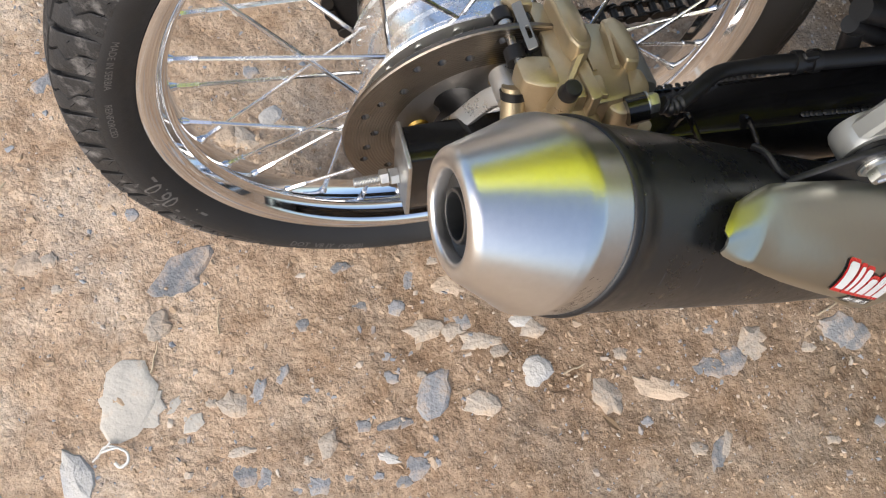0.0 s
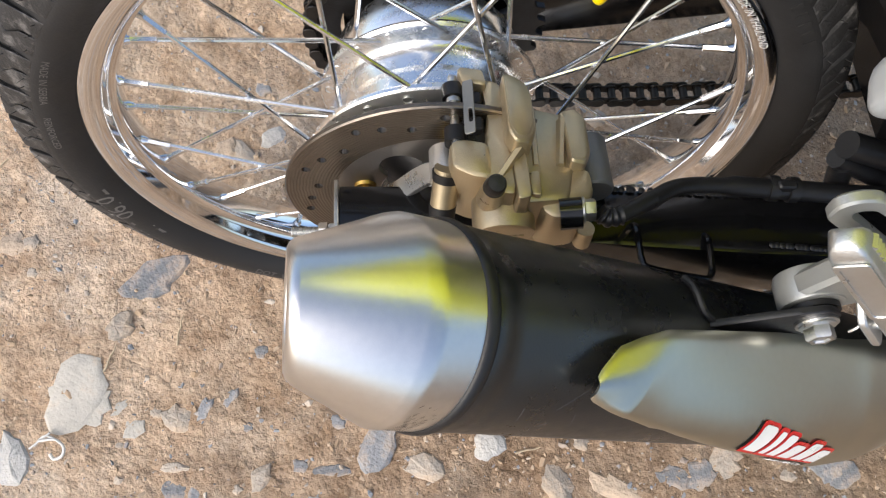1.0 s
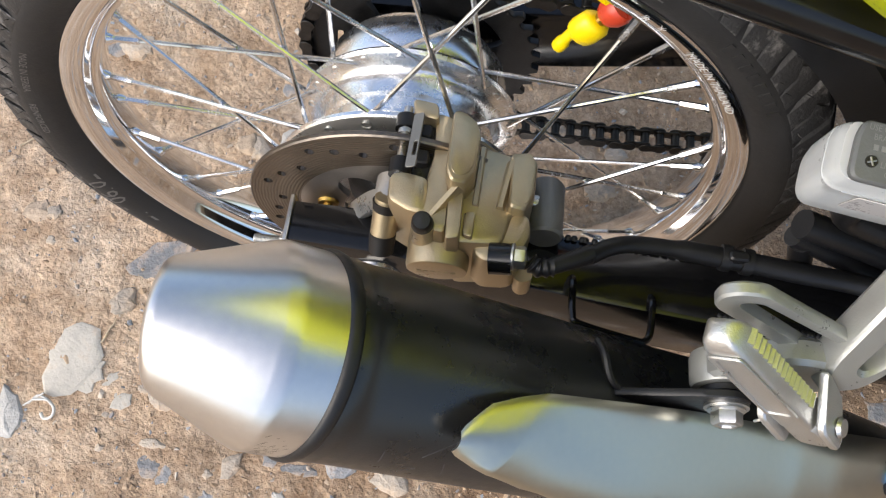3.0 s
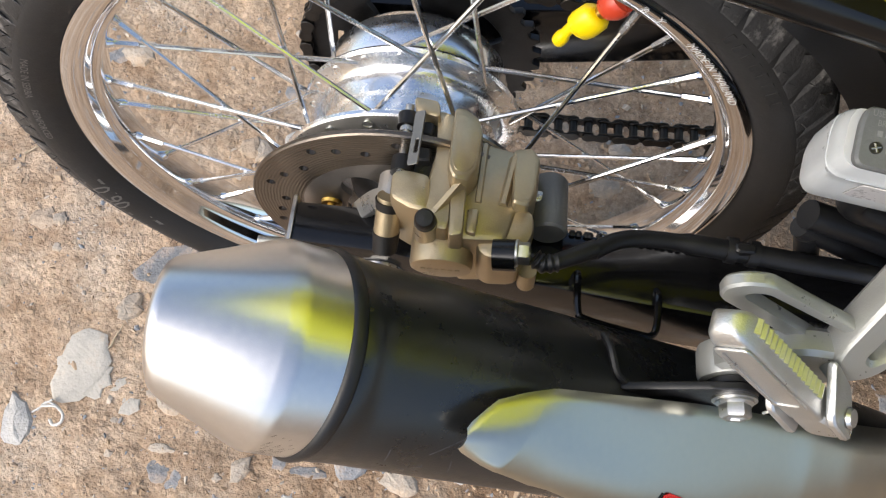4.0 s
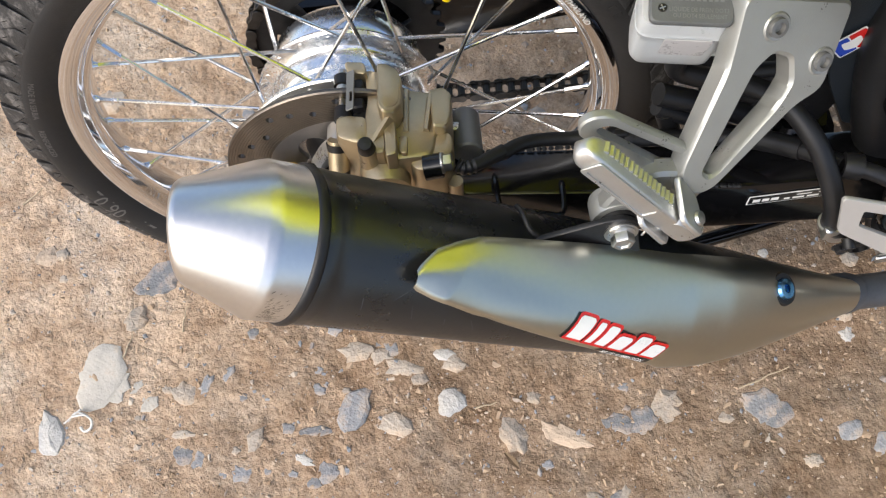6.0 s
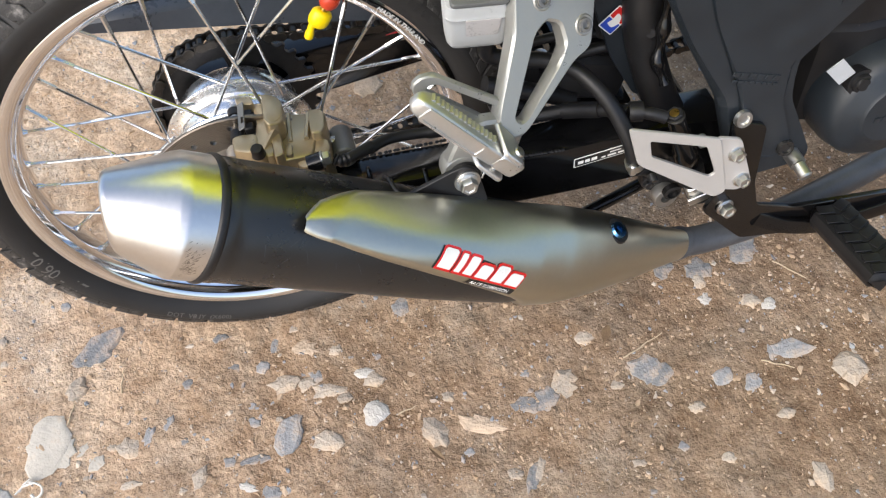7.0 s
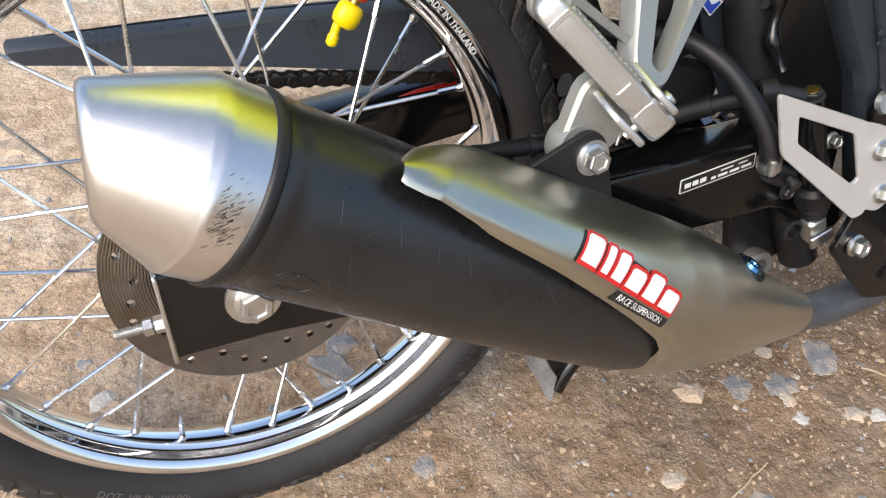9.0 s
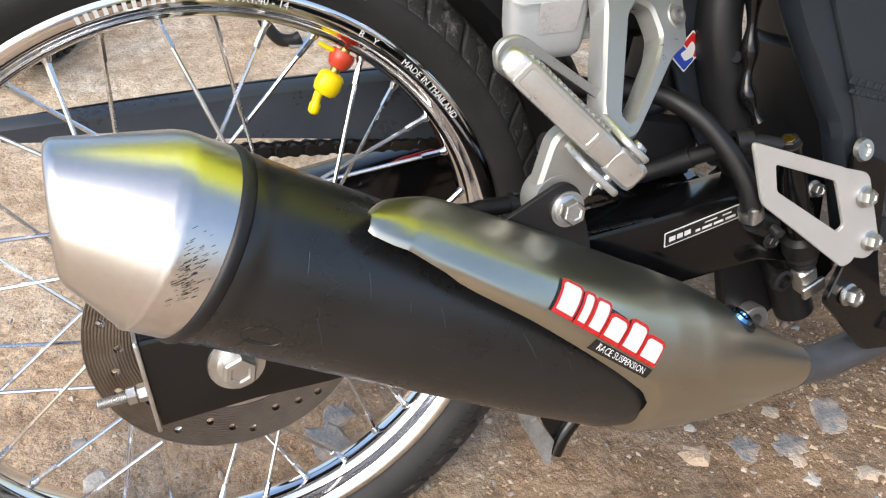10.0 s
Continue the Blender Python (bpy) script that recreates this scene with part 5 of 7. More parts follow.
# ---- rear brake ----
def build_caliper():
    cal = holder("brake_caliper", bike, "champagne-gold brake caliper over the disc")

    def lump(name, outline, z0, z1, rnd=0.004, edge=0.0022, mat=GOLD, label="", rise=0.0, tilt=0.0):
        # a cast lump standing on z0; z1 is its height at (0.05, -0.04), from where the top may rise outwards or tilt along x
        bm = bmesh.new()
        o = round_poly(outline, rnd, 3)
        c = sum(o, Vector((0, 0))) / len(o)
        high = lambda q: z1 + rise * (-0.04 - q.y) + tilt * (q.x - 0.05)
        inset = lambda q, d: q + (c - q).normalized() * d
        rings = [[Vector((q.x, q.y, z0)) for q in o], [Vector((q.x, q.y, high(q) - edge * 1.5)) for q in o],
                 [Vector((*inset(q, edge * 0.35), high(q) - edge * 0.4)) for q in o], [Vector((*inset(q, edge * 1.1), high(q))) for q in o]]
        loft(bm, rings)
        return part(name, bm, mat, cal, label)

    def facet(name, outline, z1, rise, tilt, shrink, mat):
        # the flat machined pad on top of a lobe
        c = sum((Vector(q) for q in outline), Vector((0, 0))) / len(outline)
        return lump(name, [tuple(c + (Vector(q) - c) * shrink) for q in outline], z1 - 0.01, z1 + 0.0006, 0.0035, 0.0005, mat, "", rise, tilt)

    front = [(0.0365, -0.0365), (0.0425, -0.0350), (0.0510, -0.0400), (0.0540, -0.0500), (0.0530, -0.0780), (0.0480, -0.0870), (0.0400, -0.0885), (0.0360, -0.0800)]
    rear = [(0.0730, -0.0500), (0.0840, -0.0455), (0.0895, -0.0520), (0.0885, -0.0800), (0.0835, -0.0915), (0.0740, -0.0915)]
    lump("front_lobe", front, 0.05, 0.0985, 0.0025, 0.0022, rise=0.16, tilt=-0.35)
    facet("front_facet", front, 0.0985, 0.16, -0.35, 0.8, GOLD)
    lump("rear_lobe", rear, 0.02, 0.0880, 0.0025, 0.0022, rise=0.22, tilt=-0.3)
    facet("rear_facet", rear, 0.0880, 0.22, -0.3, 0.84, GOLD)
    lump("front_shoulder", [(0.0255, -0.0300), (0.0370, -0.0330), (0.0395, -0.0900), (0.0400, -0.1150), (0.0225, -0.1120), (0.0250, -0.0780), (0.0275, -0.0600)], 0.045, 0.0900, 0.004, 0.0025, rise=0.11)
    lump("bridge", [(0.0470, -0.0440), (0.0780, -0.0500), (0.0780, -0.0900), (0.0720, -0.1130), (0.0440, -0.1160), (0.0400, -0.0700)], 0.03, 0.0805, 0.005, 0.003, rise=0.12, tilt=-0.1)
    lump("box_rib", [(0.0390, -0.0860), (0.0475, -0.0875), (0.0480, -0.1170), (0.0400, -0.1190)], 0.05, 0.0940, 0.0025, 0.0015, rise=0.08)
    lump("top_ear", [(0.0110, -0.0270), (0.0265, -0.0290), (0.0285, -0.0410), (0.0130, -0.0385)], 0.06, 0.0965, 0.003, 0.0018)
    lump("pin_boss", [(0.0040, -0.0790), (0.0120, -0.0770), (0.0270, -0.0800), (0.0280, -0.1040), (0.0170, -0.1030), (0.0045, -0.0965)], 0.045, 0.0975, 0.004, 0.003)
    # solid black block: the slot's inner shade put into its colour
    lump("pad_window", [(0.0120, -0.0360), (0.0275, -0.0380), (0.0255, -0.0815), (0.0120, -0.0790)], 0.045, 0.0865, 0.002, 0.001, INK, "black filler for the shaded slot over the brake pads")
    for y in (-0.047, -0.0645):
        bm = bmesh.new()
        block(bm, (0.0085, 0.009, 0.03), Matrix.Translation((0.0205, y, 0.0785)), 0.001)
        part("brake_pad", bm, SATIN, cal)
    bm = bmesh.new()
    m = place((0.0165, -0.036, 0.0975), (-0.4, 0.1, 0.92), (0, -1, 0.06))
    slab(bm, round_poly([(0.003, -0.0030), (0.042, -0.0030), (0.042, 0.0035), (0.003, 0.0035)], 0.0015, 2), m, 0.0012, round_poly([(0.024, 0.0000), (0.034, 0.0000), (0.034, 0.0025), (0.024, 0.0025)], 0.001, 2), 0.0003)
    part("pad_spring", bm, BUSH, cal, "bright steel pad spring")
    bm = bmesh.new()
    rod(bm, (0.0085, -0.03, 0.089), (0.0085, -0.080, 0.091), 0.0028, 12)
    rod(bm, (0.0085, -0.046, 0.089), (0.0085, -0.049, 0.089), 0.0045, 14)
    part("pad_pin", bm, STEEL, cal)
    for a, b in ((-0.036, -0.045), (-0.066, -0.076)):
        bm = bmesh.new()
        rod(bm, (0.0085, a, 0.088), (0.0085, b, 0.088), 0.0066, 18)
        part("pin_boot", bm, HOSE, cal, "black rubber pin boot")
    bm = bmesh.new()
    rod(bm, (0.0035, -0.088, 0.082), (0.0008, -0.104, 0.0595), 0.0078, 20)
    part("slide_pin", bm, GOLD, cal)
    for a, b, r in (((0.0033, -0.0895, 0.080), (0.0028, -0.0925, 0.0755), 0.0090), ((0.0010, -0.1020, 0.0625), (0.0003, -0.1095, 0.0520), 0.0083)):
        bm = bmesh.new()
        rod(bm, a, b, r, 20, r * 0.92)
        part("slide_boot", bm, HOSE, cal, "black rubber boot")
    bm = bmesh.new()
    spin(bm, [(0.016, -0.02), (0.0185, -0.005), (0.0185, 0.012), (0.0178, 0.0145), (0.0155, 0.0155), (0.0, 0.016)], 40, (0.036, -0.109, 0.066), (0, -1, -0.12))
    part("piston_housing", bm, GOLD, cal, "round piston cover")
    bm = bmesh.new()
    cov = place((0.036, -0.109, 0.066), (0, -1, -0.12)) @ Matrix.Translation((0, 0, 0.0156))
    for i in range(6):
        slab(bm, [(-0.0115 + i * 0.004, -0.0025), (-0.0088 + i * 0.004, -0.0025), (-0.0088 + i * 0.004, 0.0025), (-0.0115 + i * 0.004, 0.0025)], cov, 0.0007)
    part("cover_print", bm, GOLD, cal, "raised bars of maker's lettering")
    lump("hose_block", [(0.0620, -0.0930), (0.0870, -0.0890), (0.0885, -0.1040), (0.0800, -0.1220), (0.0620, -0.1230), (0.0560, -0.1180), (0.0560, -0.1030)], 0.045, 0.0800, 0.005, 0.003, rise=0.05)
    lump("cast_pocket", [(0.0490, -0.0960), (0.0555, -0.0960), (0.0550, -0.1130), (0.0490, -0.1120)], 0.06, 0.0845, 0.002, 0.001, rise=0.12)

    def crest(a, b, wide, low):
        # a sharp cast rib between two places
        a, b = Vector(a), Vector(b)
        n = Vector((0, 0, 1)).cross((b - a).normalized()).normalized() * wide
        bm = bmesh.new()
        loft(bm, [[q - n + Vector((0, 0, -low)), q - n * 0.35, q + n * 0.35, q + n + Vector((0, 0, -low))] for q in (a, b)])
        part("rib", bm, GOLD, cal)

    crest((0.0445, -0.0850, 0.1045), (0.0300, -0.1040, 0.0975), 0.0040, 0.009)
    crest((0.0560, -0.0480, 0.0830), (0.0545, -0.0900, 0.0880), 0.0036, 0.006)
    crest((0.0740, -0.0560, 0.0850), (0.0690, -0.0900, 0.0885), 0.0034, 0.006)
    bm = bmesh.new()
    spin(bm, [(0.0060, -0.01), (0.0064, 0.0), (0.0056, 0.003), (0.0056, 0.010), (0.0045, 0.0118), (0.0, 0.0122)], 20, (0.027, -0.1115, 0.1005), (0.02, -0.3, 1))
    part("bleed_cap", bm, HOSE, cal, "black rubber bleed nipple cap")
    bm = bmesh.new()
    rod(bm, (0.027, -0.108, 0.080), (0.027, -0.1115, 0.1005), 0.0082, 20, 0.0065)
    part("bleed_boss", bm, GOLD, cal)
    bm = bmesh.new()
    rod(bm, (0.087, -0.116, 0.055), (0.0872, -0.1185, 0.040), 0.0058, 18, 0.0055)
    part("drain_pin", bm, GOLD, cal)
    bm = bmesh.new()
    rod(bm, (0.066, -0.1195, 0.0815), (0.0785, -0.1195, 0.0835), 0.0092, 22)
    part("banjo_sleeve", bm, BLACK, cal)
    bm = bmesh.new()
    hexagon(bm, (0.0785, -0.1185, 0.0845), (1, -0.05, 0.15), 0.0115, 0.0078, 0.0078, 0.2)
    part("banjo_bolt", bm, STEEL, cal, "bright banjo bolt")
    bm = bmesh.new()
    spin(bm, [(0.0105, -0.02), (0.0118, -0.018), (0.0118, 0.018), (0.0105, 0.0195), (0.0, 0.02)], 32, (0.0985, -0.068, 0.045), (0, -1, 0.1))
    part("bracket_bush", bm, BUSH, cal, "dull grey bracket bush")
    bm = bmesh.new()
    slab(bm, round_poly([(0.085, 0.056), (0.108, 0.054), (0.112, 0.035), (0.105, 0.016), (0.02, -0.018), (-0.018, -0.012), (-0.018, 0.015), (0.03, 0.035)], 0.008, 4), side(-0.062), 0.007, None, 0.001)
    part("caliper_bracket", bm, ALLOY, cal, "grey alloy caliper bracket")
    bm = bmesh.new()
    flatpath(bm, [(0.004, -0.088, 0.073), (-0.005, -0.080, 0.061), (-0.013, -0.076, 0.046), (-0.022, -0.072, 0.026), (-0.027, -0.066, 0.010)], 0.0135, 0.009, (-0.4, -0.5, 1))
    rod(bm, (0.003, -0.070, 0.070), (0.003, -0.092, 0.072), 0.0095, 20)
    part("bracket_ear", bm, ALLOY, cal)


build_caliper()


def build_hoses():
    h = holder("brake_line", bike, "black rubber rear brake line")
    bm = bmesh.new()
    tube(bm, [(0.089, -0.1195, 0.0825), (0.094, -0.122, 0.081), (0.102, -0.1205, 0.0805)], lambda t: 0.0052 + 0.0006 * math.cos(t * TAU * 4), 14, 14)
    part("crimp", bm, SATIN, h, "ribbed hose end")
    bm = bmesh.new()
    tube(bm, [(0.099, -0.1212, 0.0804), (0.108, -0.1165, 0.0790), (0.118, -0.1105, 0.0775), (0.124, -0.107, 0.0765)], 0.0049, 14, 5)
    part("hose_sleeve", bm, HOSE, h, "knitted hose sleeve")
    bm = bmesh.new()
    tube(bm, [(0.1, -0.121, 0.080), (0.115, -0.1135, 0.0765), (0.128, -0.106, 0.073)], 0.0042, 14, 5)
    part("inner_hose", bm, HOSE, h)
    bm = bmesh.new()
    tube(bm, [(0.1225, -0.109, 0.0745), (0.135, -0.1, 0.071), (0.15, -0.0945, 0.067), (0.175, -0.0925, 0.0625), (0.21, -0.094, 0.0595), (0.25, -0.0985, 0.060), (0.2825, -0.102, 0.0607), (0.31, -0.112, 0.068), (0.335, -0.135, 0.082), (0.35, -0.155, 0.093)], lambda t: 0.0052 if t < 0.34 else 0.0064, 16, 6)
    part("outer_hose", bm, HOSE, h, "thick matt black hose cover")
    bm = bmesh.new()
    for x in (0.206, 0.2185):
        spin(bm, [(0.0060, -0.003), (0.0080, -0.003), (0.0082, 0), (0.0080, 0.003), (0.0060, 0.003)], 20, (x, -0.0935 - (x - 0.206) * 0.1, 0.0597), (1, -0.1, 0))
    block(bm, (0.012, 0.006, 0.014), Matrix.Translation((0.212, -0.0955, 0.0625)), 0.001)
    part("hose_clip", bm, SATIN, h, "black plastic hose clip")
    bm = bmesh.new()
    tube(bm, [(0.305, -0.109, 0.066), (0.318, -0.1185, 0.072), (0.332, -0.132, 0.0805)], 0.0078, 14, 4)
    part("hose_sleeve", bm, HOSE, h)
    bm = bmesh.new()
    tube(bm, [(0.235, -0.108, 0.172), (0.236, -0.106, 0.150), (0.26, -0.108, 0.139), (0.285, -0.114, 0.1355), (0.308, -0.1275, 0.129), (0.326, -0.148, 0.1135), (0.338, -0.164, 0.092), (0.3455, -0.174, 0.072), (0.349, -0.177, 0.055), (0.354, -0.174, 0.042)], 0.0072, 16, 6)
    feed = part("feed_hose", bm, HOSE, h, "black rubber fluid hose")
    bm = bmesh.new()
    spin(bm, [(0.0072, -0.004), (0.0088, -0.004), (0.0088, 0.004), (0.0072, 0.004)], 18, (0.3505, -0.1762, 0.049), (0.3, 0.1, -1))
    block(bm, (0.006, 0.006, 0.012), place((0.3455, -0.184, 0.05), (0, 0, 1)), 0.001)
    part("spring_clip", bm, STEEL, h, "steel hose clip")


build_hoses()


def build_reservoir():
    res = holder("fluid_reservoir", bike, "white plastic brake fluid reservoir with a grey screwed lid")
    ux, uy = Vector((0.985, -0.165, -0.02)), Vector((0.14, 0.93, 0.33))
    m = Matrix((ux, uy, ux.cross(uy).normalized())).transposed().to_4x4()
    m.translation = Vector((0.2275, -0.1195, 0.2215))
    bm = bmesh.new()
    lid = round_poly([(-0.0235, -0.0125), (0.022, -0.0125), (0.0235, -0.004), (0.0235, 0.0125), (-0.0215, 0.0125), (-0.0235, 0.006)], 0.0045, 4)
    slab(bm, lid, m, 0.0055, None, 0.0012)
    top = part("lid", bm, LID, res, "matt grey lid with raised lettering")
    z = 0.0057
    for text, x, y, s in (("USE ONLY DOT3 OR DOT4", -0.002, 0.0095, 0.0036), ("BRAKE FLUID.", -0.0085, 0.0058, 0.0036), ("LIQUIDE DE FREIN DOT3", 0.0035, -0.0048, 0.0036), ("OU DOT4 SEULEMENT", 0.004, -0.0084, 0.0036)):
        write("lid_lettering", text, s, lambda a, b, x=x, y=y: m @ Vector((x + a, y + b, z)), LID_TEXT, res, 0.82)
    bm = bmesh.new()
    for i in range(11):
        slab(bm, [(-0.017 + i * 0.0032, 0.0005), (-0.0150 + i * 0.0032, 0.0005), (-0.0150 + i * 0.0032, 0.0028), (-0.017 + i * 0.0032, 0.0028)], m @ Matrix.Translation((0, 0, 0.0056)), 0.0003)
    part("lid_print", bm, LID_TEXT, res)
    for x, y, mat, nm in ((-0.0165, -0.0042, INK, "lid_screw"), (0.0185, 0.0062, LID, "lid_screw")):
        bm = bmesh.new()
        spin(bm, [(0.0, 0.0006), (0.0024, 0.0006), (0.0026, 0.0)], 16, m @ Vector((x, y, 0.0054)), m.to_3x3() @ Vector((0, 0, 1)))
        s_ = part(nm, bm, mat, res, "dark cross-head screw")
        bm = bmesh.new()
        for a in (0.4, 0.4 + math.pi / 2):
            d = Vector((math.cos(a), math.sin(a), 0)) * 0.0018
            rod(bm, m @ (Vector((x, y, 0.0061)) - d), m @ (Vector((x, y, 0.0061)) + d), 0.0004, 6)
        part("screw_cross", bm, STEEL, res)
    bm = bmesh.new()
    rings = []
    body = round_poly([(-0.0245, -0.0125), (0.022, -0.0125), (0.0235, -0.004), (0.0235, 0.0125), (-0.0225, 0.0125), (-0.0245, 0.006)], 0.009, 6)
    for d, s, dy in ((0.0, 0.98, 0), (-0.0025, 1.0, 0), (-0.004, 1.03, 0), (-0.009, 1.06, 0), (-0.012, 1.07, -0.0005), (-0.0123, 1.085, -0.0005), (-0.0145, 1.085, -0.0005), (-0.0148, 1.075, -0.0005), (-0.02, 1.08, -0.001), (-0.038, 1.06, -0.002), (-0.046, 1.02, -0.003), (-0.051, 0.94, -0.003), (-0.054, 0.8, -0.003)):
        rings.append([m @ Vector((p.x * s - 0.0025, p.y * s + dy, d)) for p in body])
    loft(bm, rings)
    part("bottle", bm, TANK, res, "milky white plastic bottle")
    bm = bmesh.new()
    slab(bm, round_poly([(-0.012, -0.034), (0.014, -0.034), (0.016, -0.012), (-0.012, -0.012)], 0.002, 3), m @ Matrix(((1, 0, 0, 0), (0, 0, -1, -0.0150), (0, 1, 0, 0), (0, 0, 0, 1))), 0.0006, None, 0.0002)
    part("level_panel", bm, FLUID, res, "faint pinkish fluid level window")
    for zz in (-0.013, -0.033):
        bm = bmesh.new()
        rod(bm, m @ Vector((-0.019, -0.0138, zz)), m @ Vector((0.019, -0.0138, zz)), 0.0008, 6)
        part("level_line", bm, TANK, res)
    bm = bmesh.new()
    slab(bm, round_poly([(0.246, 0.176), (0.262, 0.176), (0.264, 0.19), (0.248, 0.19)], 0.004, 3), side(-0.116), 0.004, None, 0.0008)
    part("mount_ear", bm, TANK, res)
    bm = bmesh.new()
    hexagon(bm, (0.259, -0.1195, 0.1825), (0.1, -1, 0.2), 0.0095, 0.0065, 0.0068)
    part("mount_bolt", bm, STEEL, res, "bright mounting bolt")
    bm = bmesh.new()
    rod(bm, m @ Vector((0.004, -0.002, -0.050)), m @ Vector((0.004, 0, -0.064)), 0.0062, 16)
    part("spout", bm, TANK, res)


build_reservoir()


# ---- passenger footrest ----
def build_footrest():
    fr = holder("passenger_footrest", bike, "cast silver passenger footrest bracket with a folded peg")
    # the casting leans inwards with height: its face lies in one plane, given here by x and z
    out = Vector((0.353, -1, 0.502)).normalized()
    face = Matrix(((1, 0, out.x, 0), (0.353, 0.502, out.y, -0.339), (0, 1, out.z, 0), (0, 0, 0, 1)))
    bm = bmesh.new()
    slab(bm, round_poly([(0.2225, 0.1500), (0.2465, 0.2024), (0.2530, 0.2380), (0.3240, 0.2120), (0.3140, 0.1678), (0.2978, 0.1637), (0.2440, 0.1290), (0.2235, 0.1330)], 0.006, 4), face @ Matrix.Translation((0, 0, -0.016)), 0.016,
         round_poly([(0.2375, 0.1455), (0.2644, 0.1939), (0.2755, 0.2000), (0.2870, 0.1935), (0.2900, 0.1774), (0.2825, 0.1675), (0.2500, 0.1410), (0.2432, 0.1395)], 0.004, 4), 0.0022)
    part("bracket", bm, SILVER, fr, "cast silver two-armed bracket")
    for x, z in ((0.2735, 0.2150), (0.3075, 0.1850)):
        q = face @ Vector((x, z, 0))
        bm = bmesh.new()
        spin(bm, [(0.0, 0.0006), (0.0062, 0.0006), (0.0078, 0.0012), (0.0088, 0.0002)], 24, q, out)
        part("bolt_seat", bm, SILVER, fr)
        bm = bmesh.new()
        spin(bm, [(0.0, 0.0010), (0.0028, 0.0010), (0.0034, 0.0036), (0.0056, 0.0034), (0.0060, 0.0008)], 20, q, out)
        part("socket_bolt", bm, BUSH, fr)
    bm = bmesh.new()
    slab(bm, round_poly([(0.176, 0.096), (0.1765, 0.107), (0.190, 0.140), (0.210, 0.150), (0.232, 0.146), (0.244, 0.128), (0.238, 0.108), (0.216, 0.098), (0.203, 0.089)], 0.006, 4), side(-0.170), 0.014, None, 0.0025)
    part("web", bm, SILVER, fr)
    bm = bmesh.new()
    slab(bm, round_poly([(0.243, 0.1465), (0.177, 0.2000), (0.166, 0.2000), (0.1595, 0.1945), (0.160, 0.183), (0.220, 0.128)], 0.004, 4), side(-0.168), 0.0065,
         round_poly([(0.2330, 0.1480), (0.1790, 0.1905), (0.1730, 0.1905), (0.1700, 0.1880), (0.1720, 0.1840), (0.2190, 0.1395)], 0.003, 4), 0.0012)
    part("loop", bm, SILVER, fr, "slotted cast loop")
    bm = bmesh.new()
    spin(bm, [(0.0, -0.018), (0.0165, -0.018), (0.0175, -0.015), (0.0175, -0.003), (0.0165, 0.0), (0.0, 0.0)], 32, (0.191, -0.1855, 0.1), (0, -1, 0.05))
    part("boss", bm, SILVER, fr, "round mounting boss")
    bm = bmesh.new()
    spin(bm, [(0.0, 0.0), (0.0135, 0.0), (0.0135, 0.003), (0.0, 0.003)], 28, (0.1915, -0.1862, 0.0992), (0, -1, 0.05))
    part("rubber_washer", bm, HOSE, fr)
    bm = bmesh.new()
    spin(bm, [(0.0, 0.0), (0.0112, 0.0), (0.0112, 0.0015), (0.0, 0.0016)], 28, (0.192, -0.1936, 0.0985), (0, -1, 0.05))
    hexagon(bm, (0.192, -0.1951, 0.0985), (0, -1, 0.05), 0.0135, 0.0088, 0.0095, 0.25)
    part("hanger_bolt", bm, STEEL, fr, "bright flanged hexagon bolt")
    # folded peg: tapered bar with a serrated top
    d = Vector((0.072, -0.0165, -0.081)).normalized()
    tip = Vector((0.1575, -0.1885, 0.1960))
    out = Vector((-0.05, -1, -0.3))
    out = (out - out.dot(d) * d).normalized()
    up = out.cross(d)
    up = up if up.z > 0 else -up
    bm = bmesh.new()
    rings = []
    for t, w, h, tilt in ((0.0, 0.006, 0.005, 0), (0.0012, 0.011, 0.009, 0), (0.0035, 0.0150, 0.012, 0), (0.008, 0.0175, 0.0142, 0), (0.02, 0.0188, 0.0152, 0), (0.066, 0.0185, 0.016, 0), (0.080, 0.0180, 0.016, 0), (0.088, 0.0175, 0.0155, 0)):
        c = tip + d * t
        rings.append([c + up * p.x + out * p.y for p in round_poly([(-w / 2, -h / 2), (w / 2, -h / 2), (w / 2 * 0.9, h / 2), (-w / 2 * 0.9, h / 2)], 0.0024, 3)])
    loft(bm, rings)
    peg = part("peg", bm, ALLOY, fr, "polished alloy folding peg")
    bm = bmesh.new()
    for i in range(15):
        c = tip + d * (0.0125 + i * 0.0046) + up * 0.0084 - out * 0.0030
        a = [c - d * 0.0021 - out * 0.0034, c + d * 0.0021 - out * 0.0034, c + d * 0.0021 + out * 0.0034, c - d * 0.0021 + out * 0.0034]
        b = [p + up * 0.0019 + d * (0.0020 if j in (0, 3) else -0.0016) for j, p in enumerate(a)]
        loft(bm, [a, b])
    tagged(part("serration", bm, ALLOY, fr, "serrated grip teeth"), kind="stuff")
    bm = bmesh.new()
    c = tip + d * 0.041 + out * 0.0074
    mm = Matrix((d, up, out)).transposed().to_4x4()
    mm.translation = c
    slab(bm, round_poly([(-0.030, -0.0078), (0.032, -0.0078), (0.032, 0.0078), (-0.030, 0.0078)], 0.0025, 3), mm, 0.0013, round_poly([(-0.0265, -0.0055), (0.0285, -0.0055), (0.0285, 0.0055), (-0.0265, 0.0055)], 0.002, 3), 0.0005)
    part("peg_frame", bm, ALLOY, fr)
